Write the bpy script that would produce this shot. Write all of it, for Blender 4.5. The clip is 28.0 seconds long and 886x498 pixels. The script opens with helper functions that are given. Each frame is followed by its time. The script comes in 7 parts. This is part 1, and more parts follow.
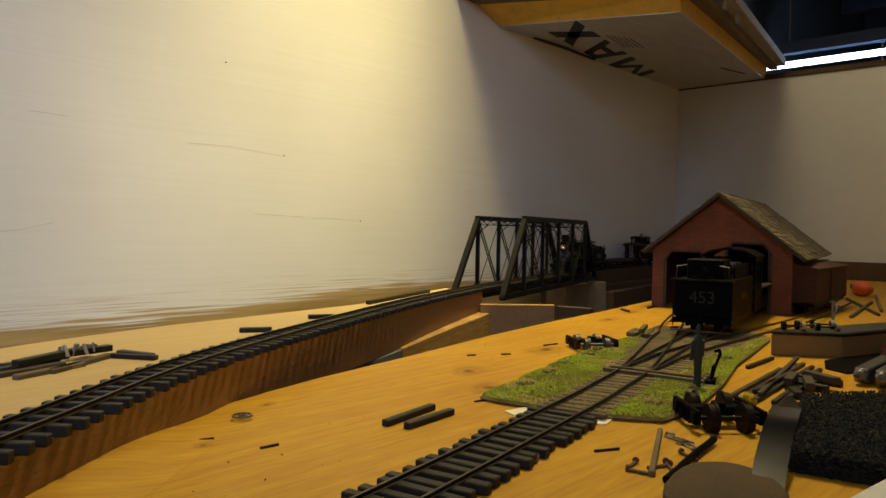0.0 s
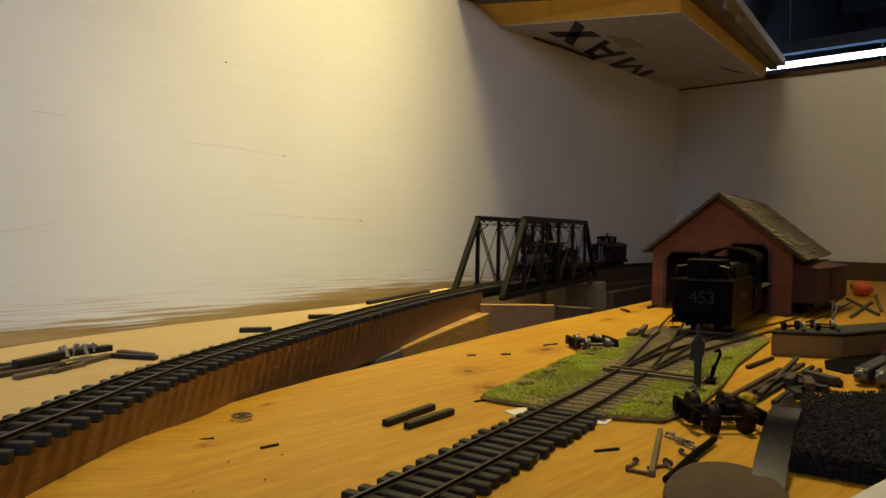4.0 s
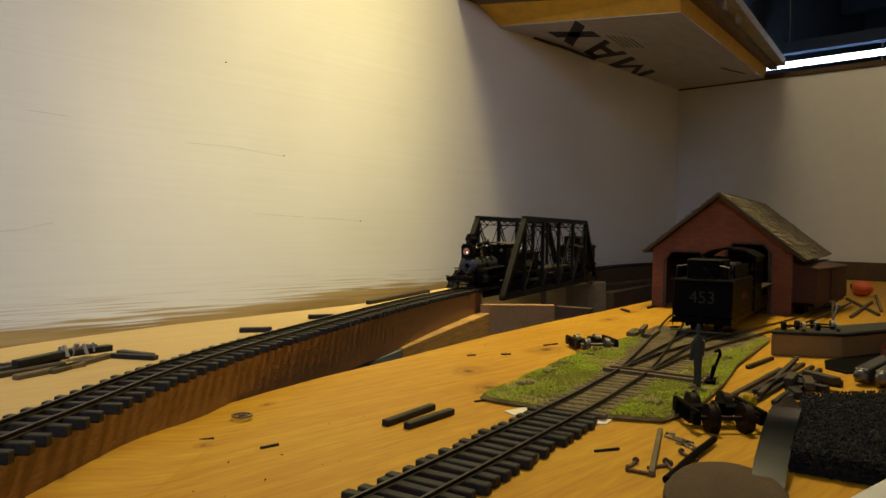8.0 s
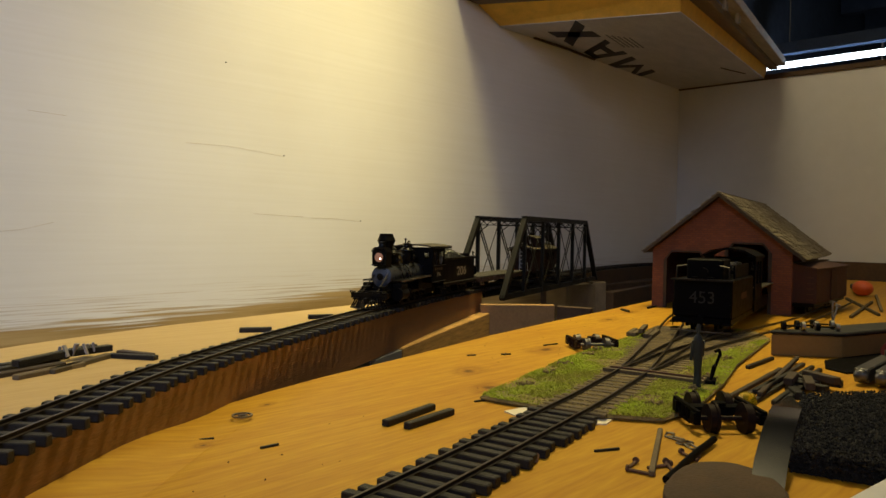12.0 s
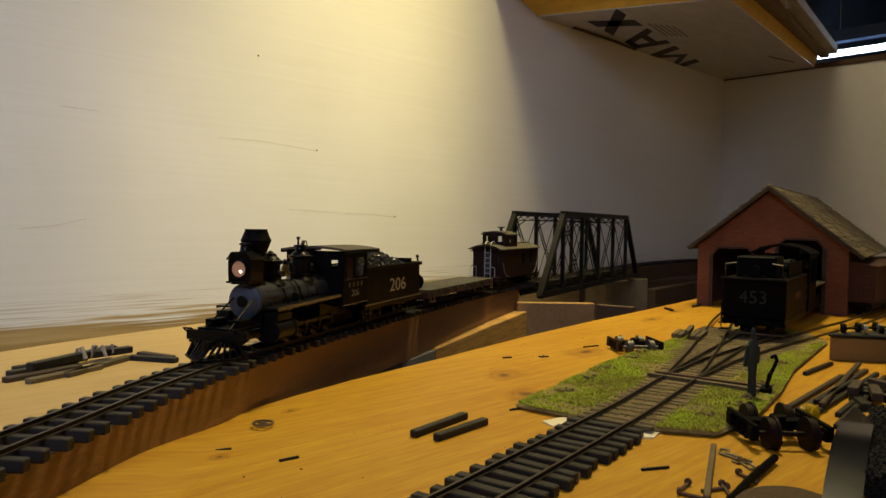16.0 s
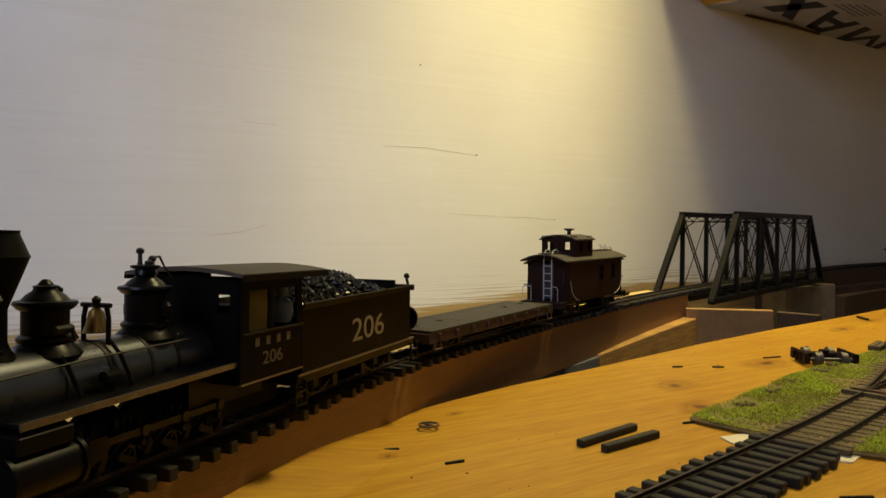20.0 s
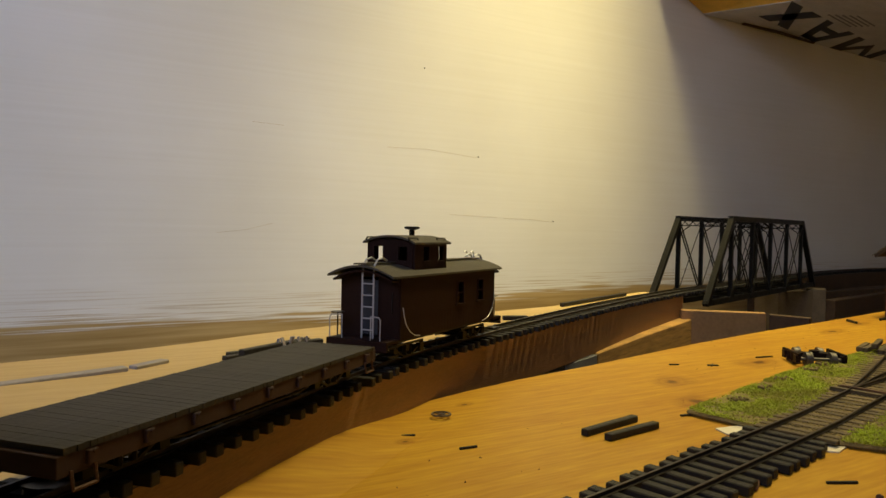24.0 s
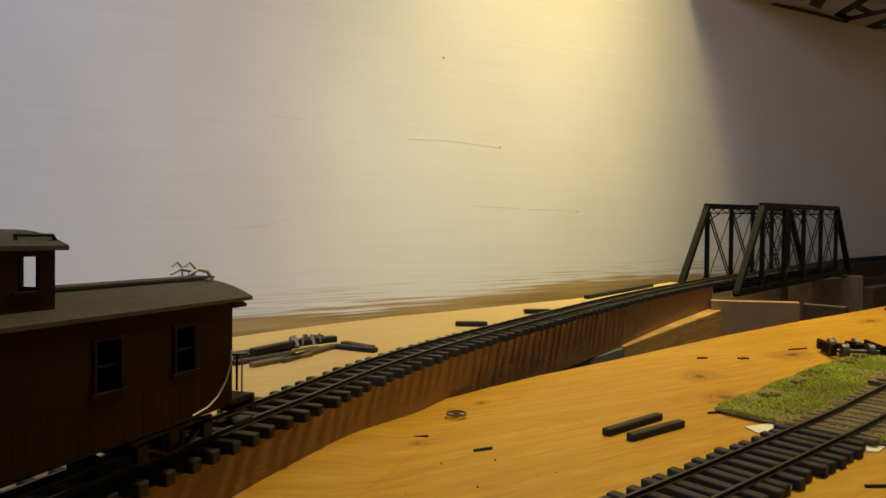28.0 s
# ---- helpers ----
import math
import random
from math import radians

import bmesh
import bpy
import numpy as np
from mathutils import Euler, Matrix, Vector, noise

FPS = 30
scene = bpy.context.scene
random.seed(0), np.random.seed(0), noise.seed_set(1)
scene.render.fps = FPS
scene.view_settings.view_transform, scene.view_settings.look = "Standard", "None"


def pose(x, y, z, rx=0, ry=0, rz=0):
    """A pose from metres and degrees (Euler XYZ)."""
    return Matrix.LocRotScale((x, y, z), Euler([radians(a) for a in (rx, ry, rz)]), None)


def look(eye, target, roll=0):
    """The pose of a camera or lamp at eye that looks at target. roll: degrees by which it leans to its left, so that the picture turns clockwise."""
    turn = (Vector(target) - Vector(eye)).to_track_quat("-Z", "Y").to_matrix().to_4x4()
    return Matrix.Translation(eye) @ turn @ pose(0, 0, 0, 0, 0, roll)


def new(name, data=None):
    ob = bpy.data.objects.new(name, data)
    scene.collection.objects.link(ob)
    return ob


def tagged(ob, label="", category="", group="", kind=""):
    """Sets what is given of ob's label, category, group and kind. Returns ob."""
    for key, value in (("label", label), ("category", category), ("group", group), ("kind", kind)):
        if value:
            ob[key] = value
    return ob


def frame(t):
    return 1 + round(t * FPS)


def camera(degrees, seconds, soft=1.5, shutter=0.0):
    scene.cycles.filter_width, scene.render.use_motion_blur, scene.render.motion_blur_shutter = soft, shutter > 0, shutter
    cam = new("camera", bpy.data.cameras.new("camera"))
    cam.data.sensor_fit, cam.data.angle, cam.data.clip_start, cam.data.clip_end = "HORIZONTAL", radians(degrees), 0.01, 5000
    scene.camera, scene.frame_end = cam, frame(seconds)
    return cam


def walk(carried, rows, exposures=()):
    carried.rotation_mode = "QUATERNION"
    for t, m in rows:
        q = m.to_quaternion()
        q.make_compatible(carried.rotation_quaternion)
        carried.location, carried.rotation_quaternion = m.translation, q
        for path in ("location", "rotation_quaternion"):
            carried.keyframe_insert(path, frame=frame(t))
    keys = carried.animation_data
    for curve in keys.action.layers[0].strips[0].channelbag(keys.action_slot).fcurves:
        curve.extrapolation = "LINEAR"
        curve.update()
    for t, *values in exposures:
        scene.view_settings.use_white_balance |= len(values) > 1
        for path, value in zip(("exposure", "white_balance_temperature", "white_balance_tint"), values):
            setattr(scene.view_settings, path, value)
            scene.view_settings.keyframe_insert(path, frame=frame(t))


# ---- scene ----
CM = 0.01

# ---- camera and its way: seconds, eye (m), heading from +y, tilt, roll (degrees) ----
cam = camera(63.2, 28.0, soft=1.5)
PATH = [
    (0, -0.0000, -0.0000, 0.0800, 47.00, -1.44, 0.93),
    (12.5, -0.0000, -0.0000, 0.0800, 47.00, -1.44, 0.93),
    (14.5, 0.0085, 0.0049, 0.0796, 45.60, -1.22, 0.71),
    (15, 0.0112, 0.0069, 0.0801, 45.14, -1.43, 0.65),
    (15.5, 0.0131, 0.0102, 0.0804, 44.91, -1.66, 0.66),
    (16, 0.0165, 0.0130, 0.0808, 44.04, -1.89, 0.87),
    (16.5, 0.0192, 0.0160, 0.0812, 42.86, -2.04, 0.84),
    (17, 0.0223, 0.0185, 0.0813, 41.38, -2.13, 0.78),
    (17.5, 0.0254, 0.0215, 0.0817, 39.84, -2.32, 0.80),
    (18, 0.0267, 0.0235, 0.0815, 38.26, -2.39, 0.87),
    (18.5, 0.0294, 0.0259, 0.0818, 36.59, -2.40, 0.54),
    (19, 0.0296, 0.0245, 0.0791, 34.42, -1.81, 0.18),
    (19.5, 0.0254, 0.0208, 0.0780, 32.34, -1.34, -0.03),
    (20, 0.0172, 0.0177, 0.0807, 31.53, -1.73, 0.24),
    (20.5, 0.0064, 0.0128, 0.0836, 31.53, -2.18, 0.86),
    (21, 0.0033, 0.0094, 0.0818, 31.23, -1.77, 0.86),
    (21.5, 0.0036, 0.0091, 0.0804, 31.06, -1.62, 0.82),
    (23.5, 0.0032, 0.0088, 0.0806, 31.92, -1.71, 0.82),
    (24, 0.0011, 0.0079, 0.0806, 32.04, -1.70, 1.05),
    (24.5, 0.0010, 0.0080, 0.0802, 32.07, -1.66, 1.07),
    (25, 0.0011, 0.0079, 0.0801, 32.06, -1.64, 1.04),
    (25.5, 0.0009, 0.0076, 0.0802, 31.71, -1.52, 0.97),
    (26, 0.0019, 0.0080, 0.0806, 31.32, -1.57, 0.88),
    (26.5, 0.0034, 0.0087, 0.0806, 31.02, -1.67, 0.68),
    (27, 0.0048, 0.0096, 0.0808, 30.81, -1.99, 0.53),
    (27.5, 0.0062, 0.0109, 0.0804, 30.46, -2.19, 0.38),
    (28, 0.0124, 0.0142, 0.0808, 29.81, -2.34, 0.06),
]


def view(x, y, z, heading, tilt, roll):
    h, e = radians(heading), radians(tilt)
    way = Vector((math.sin(h) * math.cos(e), math.cos(h) * math.cos(e), math.sin(e)))
    eye = Vector((x, y, z))
    return look(eye, eye + way, roll)


walk(cam, [(row[0], view(*row[1:])) for row in PATH])

# ---- light ----
world = bpy.data.worlds.new("room")
scene.world = world
world.use_nodes = True
world.node_tree.nodes["Background"].inputs["Color"].default_value = (0.66, 0.63, 0.62, 1)
world.node_tree.nodes["Background"].inputs["Strength"].default_value = 0.07
scene.view_settings.exposure = 0.0


def lamp(name, kind, m, energy, color):
    data = bpy.data.lights.new(name, kind)
    data.energy, data.color = energy, color
    ob = new(name, data)
    ob.matrix_world = m
    return ob


# the shaded lamp that hangs over the bench: the soft beam of its reflector and the glow of its shade; the shelf cuts it off
LAMP_AT, LAMP_AIM = Vector((0.72, 0.40, 1.07)), Vector((0.45, 0.49, 0.0))
bench_lamp = lamp("bench_lamp_beam", "SPOT", look(LAMP_AT, LAMP_AIM), 43.0, (1.0, 0.82, 0.32))
bench_lamp.data.spot_size, bench_lamp.data.spot_blend, bench_lamp.data.shadow_soft_size = radians(66), 1.0, 0.07
core_lamp = lamp("bench_lamp_core", "SPOT", look(LAMP_AT, Vector((0.48, 0.714, 0.0))), 36.0, (1.0, 0.83, 0.34))
core_lamp.data.spot_size, core_lamp.data.spot_blend, core_lamp.data.shadow_soft_size = radians(37), 1.0, 0.07
shade_lamp = lamp("bench_lamp_shade", "POINT", pose(*LAMP_AT), 7.0, (1.0, 0.82, 0.50))
shade_lamp.data.shadow_soft_size = 0.15
# the fluorescent tube in the further room, beyond the end wall
tube_light = lamp("tube_light", "AREA", look((2.46, 0.40, 0.64), (0.6, 0.2, 0.2)), 0.9, (0.66, 0.80, 1.0))
tube_light.data.shape, tube_light.data.size, tube_light.data.size_y = "RECTANGLE", 1.15, 0.04
# daylight from the window at the left end of the room
room_light = lamp("room_daylight", "AREA", look((-0.94, -0.20, 0.80), (-0.04, 0.71, 0.20)), 2.1, (0.60, 0.69, 1.0))
room_light.data.shape, room_light.data.size, room_light.data.size_y = "RECTANGLE", 0.8, 0.6
room_light.data.spread = radians(58)


# ---- materials ----
def material(name, color, rough=0.6, metal=0.0, vary=0.0, scale=60.0, dark=None, bump=0.0, bump_scale=None, stretch=(1, 1, 1), spec=0.5, glow=None, rand=0.0):
    """A surface with coarse and fine variation of its colour and a fine relief."""
    mat = bpy.data.materials.new(name)
    mat.use_nodes = True
    nt = mat.node_tree
    bsdf = nt.nodes["Principled BSDF"]
    bsdf.inputs["Base Color"].default_value = (*color, 1)
    bsdf.inputs["Roughness"].default_value = rough
    bsdf.inputs["Metallic"].default_value = metal
    bsdf.inputs["Specular IOR Level"].default_value = spec
    link = nt.links.new
    tc = nt.nodes.new("ShaderNodeTexCoord")
    mp = nt.nodes.new("ShaderNodeMapping")
    mp.inputs["Scale"].default_value = stretch
    link(tc.outputs["Object"], mp.inputs["Vector"])
    if vary > 0:
        coarse = nt.nodes.new("ShaderNodeTexNoise")
        coarse.inputs["Scale"].default_value = scale
        coarse.inputs["Detail"].default_value = 6
        fine = nt.nodes.new("ShaderNodeTexNoise")
        fine.inputs["Scale"].default_value = scale * 9
        fine.inputs["Detail"].default_value = 3
        link(mp.outputs[0], coarse.inputs["Vector"])
        link(mp.outputs[0], fine.inputs["Vector"])
        add = nt.nodes.new("ShaderNodeMath")
        add.operation = "MULTIPLY_ADD"
        link(fine.outputs["Fac"], add.inputs[0])
        add.inputs[1].default_value = 0.4
        mul = nt.nodes.new("ShaderNodeMath")
        mul.operation = "MULTIPLY"
        mul.inputs[1].default_value = 0.6
        link(coarse.outputs["Fac"], mul.inputs[0])
        link(mul.outputs[0], add.inputs[2])
        ramp = nt.nodes.new("ShaderNodeValToRGB")
        other = dark or tuple(c * (1 - vary) for c in color)
        light = tuple(min(1, c * (1 + vary * 0.6)) for c in color)
        ramp.color_ramp.elements[0].position, ramp.color_ramp.elements[0].color = 0.32, (*other, 1)
        ramp.color_ramp.elements[1].position, ramp.color_ramp.elements[1].color = 0.68, (*light, 1)
        link(add.outputs[0], ramp.inputs["Fac"])
        out = ramp.outputs["Color"]
        if rand > 0:
            info = nt.nodes.new("ShaderNodeObjectInfo")
            rg = nt.nodes.new("ShaderNodeMapRange")
            rg.inputs["To Min"].default_value, rg.inputs["To Max"].default_value = 1 - rand, 1 + rand
            link(info.outputs["Random"], rg.inputs["Value"])
            mixv = nt.nodes.new("ShaderNodeVectorMath")
            mixv.operation = "SCALE"
            link(out, mixv.inputs[0])
            link(rg.outputs[0], mixv.inputs["Scale"])
            out = mixv.outputs[0]
        link(out, bsdf.inputs["Base Color"])
        rr = nt.nodes.new("ShaderNodeMapRange")
        rr.inputs["To Min"].default_value, rr.inputs["To Max"].default_value = max(0.03, rough - 0.12), min(1, rough + 0.12)
        link(coarse.outputs["Fac"], rr.inputs["Value"])
        link(rr.outputs[0], bsdf.inputs["Roughness"])
    if bump > 0:
        bn = nt.nodes.new("ShaderNodeTexNoise")
        bn.inputs["Scale"].default_value = bump_scale or scale * 6
        bn.inputs["Detail"].default_value = 4
        link(mp.outputs[0], bn.inputs["Vector"])
        b = nt.nodes.new("ShaderNodeBump")
        b.inputs["Strength"].default_value = bump
        b.inputs["Distance"].default_value = 0.0008
        link(bn.outputs["Fac"], b.inputs["Height"])
        link(b.outputs[0], bsdf.inputs["Normal"])
    if glow:
        bsdf.inputs["Emission Color"].default_value = (*glow[:3], 1)
        bsdf.inputs["Emission Strength"].default_value = glow[3]
    return mat


def plywood(name, light, dark, along=(1.0, 9.0, 1.0), turn=0.0, knots=()):
    """Softwood plywood: long wavy growth bands along x, pores, and soft stains."""
    mat = bpy.data.materials.new(name)
    mat.use_nodes = True
    nt = mat.node_tree
    bsdf = nt.nodes["Principled BSDF"]
    link = nt.links.new
    tc = nt.nodes.new("ShaderNodeTexCoord")
    mp = nt.nodes.new("ShaderNodeMapping")
    mp.inputs["Scale"].default_value = along
    mp.inputs["Rotation"].default_value = (0, 0, radians(turn))
    link(tc.outputs["Object"], mp.inputs["Vector"])
    bend = nt.nodes.new("ShaderNodeTexNoise")
    bend.inputs["Scale"].default_value = 3.0
    bend.inputs["Detail"].default_value = 2
    link(mp.outputs[0], bend.inputs["Vector"])
    wave = nt.nodes.new("ShaderNodeTexWave")
    wave.bands_direction = "Y"
    wave.inputs["Scale"].default_value = 3.4
    wave.inputs["Distortion"].default_value = 22.0
    wave.inputs["Detail"].default_value = 3.0
    wave.inputs["Detail Scale"].default_value = 0.8
    link(mp.outputs[0], wave.inputs["Vector"])
    pores = nt.nodes.new("ShaderNodeTexNoise")
    pores.inputs["Scale"].default_value = 60
    pores.inputs["Detail"].default_value = 5
    link(mp.outputs[0], pores.inputs["Vector"])
    stain = nt.nodes.new("ShaderNodeTexNoise")
    stain.inputs["Scale"].default_value = 7
    stain.inputs["Detail"].default_value = 4
    link(tc.outputs["Object"], stain.inputs["Vector"])
    a = nt.nodes.new("ShaderNodeMath")
    a.operation = "MULTIPLY_ADD"
    link(wave.outputs["Fac"], a.inputs[0])
    a.inputs[1].default_value = 0.13
    m2 = nt.nodes.new("ShaderNodeMath")
    m2.operation = "MULTIPLY"
    m2.inputs[1].default_value = 0.75
    link(pores.outputs["Fac"], m2.inputs[0])
    link(m2.outputs[0], a.inputs[2])
    b = nt.nodes.new("ShaderNodeMath")
    b.operation = "MULTIPLY_ADD"
    link(stain.outputs["Fac"], b.inputs[0])
    b.inputs[1].default_value = 0.5
    link(a.outputs[0], b.inputs[2])
    ramp = nt.nodes.new("ShaderNodeValToRGB")
    ramp.color_ramp.elements[0].position, ramp.color_ramp.elements[0].color = 0.30, (*light, 1)
    ramp.color_ramp.elements[1].position, ramp.color_ramp.elements[1].color = 1.0, (*dark, 1)
    link(b.outputs[0], ramp.inputs["Fac"])
    color = ramp.outputs["Color"]
    rag = nt.nodes.new("ShaderNodeTexNoise")
    rag.inputs["Scale"].default_value = 90
    rag.inputs["Detail"].default_value = 4
    link(tc.outputs["Object"], rag.inputs["Vector"])
    for kx, ky, kr, kl in knots:
        at = nt.nodes.new("ShaderNodeMapping")
        at.vector_type = "TEXTURE"
        at.inputs["Location"].default_value = (kx * CM, ky * CM, 0)
        at.inputs["Rotation"].default_value = (0, 0, radians(11))
        at.inputs["Scale"].default_value = (kr * kl * CM, kr * CM, 1)
        link(tc.outputs["Object"], at.inputs["Vector"])
        dist = nt.nodes.new("ShaderNodeVectorMath")
        dist.operation = "LENGTH"
        link(at.outputs[0], dist.inputs[0])
        wob = nt.nodes.new("ShaderNodeMath")
        wob.operation = "MULTIPLY_ADD"
        link(rag.outputs["Fac"], wob.inputs[0])
        wob.inputs[1].default_value = 1.1
        link(dist.outputs["Value"], wob.inputs[2])
        ring = nt.nodes.new("ShaderNodeValToRGB")
        e = ring.color_ramp.elements
        e[0].position, e[0].color = 0.34, (0.26, 0.20, 0.16, 1)
        e[1].position, e[1].color = 0.92, (1, 1, 1, 1)
        half = e.new(0.44)
        half.color = (0.70, 0.62, 0.52, 1)
        rim = e.new(0.56)
        rim.color = (0.84, 0.79, 0.72, 1)
        halo = e.new(0.62)
        halo.color = (0.74, 0.67, 0.58, 1)
        div = nt.nodes.new("ShaderNodeMath")
        div.operation = "MULTIPLY"
        div.inputs[1].default_value = 0.45
        link(wob.outputs[0], div.inputs[0])
        link(div.outputs[0], ring.inputs["Fac"])
        mul = nt.nodes.new("ShaderNodeMix")
        mul.data_type, mul.blend_type = "RGBA", "MULTIPLY"
        mul.inputs["Factor"].default_value = 1.0
        link(color, mul.inputs["A"])
        link(ring.outputs["Color"], mul.inputs["B"])
        color = mul.outputs["Result"]
    link(color, bsdf.inputs["Base Color"])
    bsdf.inputs["Roughness"].default_value = 0.55
    bsdf.inputs["Specular IOR Level"].default_value = 0.22
    bp = nt.nodes.new("ShaderNodeBump")
    bp.inputs["Strength"].default_value = 0.25
    bp.inputs["Distance"].default_value = 0.0006
    link(a.outputs[0], bp.inputs["Height"])
    link(bp.outputs[0], bsdf.inputs["Normal"])
    return mat


KNOTS = ((31.2, 26.9, 0.85, 1.35), (40.6, 28.2, 1.0, 1.5), (28.6, 23.2, 0.8, 1.4), (54.0, 40.0, 0.5, 2.4), (59.5, 34.2, 0.55, 3.4), (67.0, 36.0, 0.5, 3.2), (13.2, 24.1, 0.2, 2.0), (18.4, 27.9, 0.22, 2.0))
PLY = plywood("pine_plywood", (0.62, 0.36, 0.024), (0.37, 0.155, 0.007), turn=-11, knots=KNOTS)
PLY_PALE = plywood("pale_plywood", (0.58, 0.42, 0.18), (0.44, 0.29, 0.10), turn=-8)
PLY_EDGE = material("plywood_edge", (0.235, 0.115, 0.054), 0.42, vary=0.35, scale=40, bump=0.3, stretch=(1, 1, 6))
WALL = material("white_wall_paint", (0.72, 0.72, 0.70), 0.55, vary=0.05, scale=5, bump=0.15, bump_scale=40)
FOAM = material("foam_board_facing", (0.58, 0.55, 0.50), 0.4, metal=0.25, vary=0.22, scale=22, stretch=(1, 3, 1))
FOAM_EDGE = material("yellow_foam", (0.75, 0.47, 0.08), 0.85, vary=0.2, scale=60, bump=0.4)
INK = material("black_print", (0.02, 0.02, 0.025), 0.6)
TIE = material("stained_tie_wood", (0.013, 0.0108, 0.0095), 0.55, spec=0.35, vary=0.45, scale=120, bump=0.5, rand=0.3, stretch=(1, 6, 6))
TIE_GREY = material("weathered_tie_wood", (0.13, 0.095, 0.05), 0.85, vary=0.4, scale=120, bump=0.5, rand=0.35)
RAIL = material("weathered_rail", (0.05, 0.038, 0.030), 0.42, metal=0.6, vary=0.3, scale=90)
BLACK = material("black_model_paint", (0.004, 0.0036, 0.0036), 0.33, vary=0.3, scale=150, spec=0.14)
BOILER = material("planished_boiler_jacket", (0.075, 0.082, 0.098), 0.3, metal=0.6, vary=0.25, scale=120)
BRIDGE = material("bridge_grey_black", (0.0065, 0.006, 0.005), 0.45, vary=0.25, scale=90, spec=0.2)
SHINGLE = material("weathered_shingle", (0.20, 0.165, 0.105), 0.85, vary=0.35, scale=150, rand=0.25, bump=0.3)
BOXCAR = material("boxcar_red_paint", (0.065, 0.024, 0.015), 0.75, vary=0.3, scale=100)
CABOOSE = material("caboose_brown_paint", (0.018, 0.0066, 0.0046), 0.6, vary=0.25, scale=100, spec=0.12)
ROOFTAR = material("caboose_roof_tar", (0.060, 0.050, 0.034), 0.8, vary=0.3, scale=90, bump=0.3)
DECK = material("flat_car_boards", (0.034, 0.029, 0.022), 0.8, vary=0.35, scale=90, rand=0.06, bump=0.3)
SILVER = material("bright_metal", (0.50, 0.50, 0.50), 0.3, metal=1.0, vary=0.1, scale=80)
BRIGHTWHEEL = material("worn_bright_wheel", (0.16, 0.15, 0.145), 0.5, metal=0.9, vary=0.25, scale=90)
STEEL = material("brushed_steel", (0.27, 0.27, 0.29), 0.20, metal=1.0, vary=0.12, scale=14)
WHITEWIRE = material("pale_wire", (0.42, 0.43, 0.46), 0.4, metal=0.3)
CONCRETE = material("cast_plaster", (0.15, 0.112, 0.068), 0.9, vary=0.3, scale=50, bump=0.4)
GREYWOOD = material("grey_painted_block", (0.16, 0.16, 0.17), 0.6, vary=0.3, scale=40, bump=0.3)
# dark blue that carries the dim bluish light of the further room
ROOM_DIM_LIGHT = material("dim_blue_light_tint", (0.055, 0.075, 0.12), 0.8, vary=0.3, scale=4)
TIMBER = material("rough_timber", (0.42, 0.23, 0.06), 0.8, vary=0.55, scale=45, bump=0.6, stretch=(1, 1, 9))
DARKWOOD = material("dark_benchwork", (0.05, 0.035, 0.022), 0.9, vary=0.4, scale=20)
CARDBOARD = material("brown_cardboard", (0.27, 0.165, 0.05), 0.85, vary=0.15, scale=40)
CARD = material("white_card", (0.75, 0.68, 0.52), 0.8, vary=0.06, scale=50)
COAL = material("black_coal", (0.012, 0.012, 0.013), 0.35, vary=0.5, scale=200)
SOIL = material("brown_ballast_soil", (0.24, 0.18, 0.065), 0.95, vary=0.45, scale=150, bump=0.8)
DARKFOAM = material("dark_scatter_foam", (0.013, 0.012, 0.011), 0.95, vary=0.6, scale=120, bump=0.8)

SCRATCH = material("wall_scratch_line", (0.60, 0.53, 0.41), 0.8, vary=0.2, scale=60)
NAVY = material("dark_blue_board", (0.040, 0.065, 0.13), 0.7, vary=0.3, scale=12)
DARKBROWN = material("dark_brown_wood", (0.085, 0.048, 0.022), 0.8, vary=0.4, scale=30, bump=0.4)
PALEBOARD = material("pale_worn_board", (0.42, 0.38, 0.31), 0.6, vary=0.35, scale=30, bump=0.3, stretch=(1, 5, 5))
SHELFWOOD = material("grey_brown_board", (0.20, 0.15, 0.095), 0.7, vary=0.35, scale=35, bump=0.3, stretch=(1, 5, 5))
GREYINK = material("grey_print", (0.22, 0.21, 0.20), 0.6)
TAPE = material("clear_tape", (0.42, 0.40, 0.36), 0.15, spec=0.8)
GLOW = material("tube_glow", (0.9, 0.95, 1.0), 0.4, glow=(0.72, 0.86, 1.0, 7.0))
PIER = material("pale_wood_block", (0.36, 0.20, 0.07), 0.8, vary=0.25, scale=40, bump=0.3)
BANK = material("earth_bank", (0.10, 0.060, 0.028), 0.95, vary=0.45, scale=35, bump=0.6)
DARKGLASS = material("dark_window", (0.012, 0.012, 0.012), 0.15)


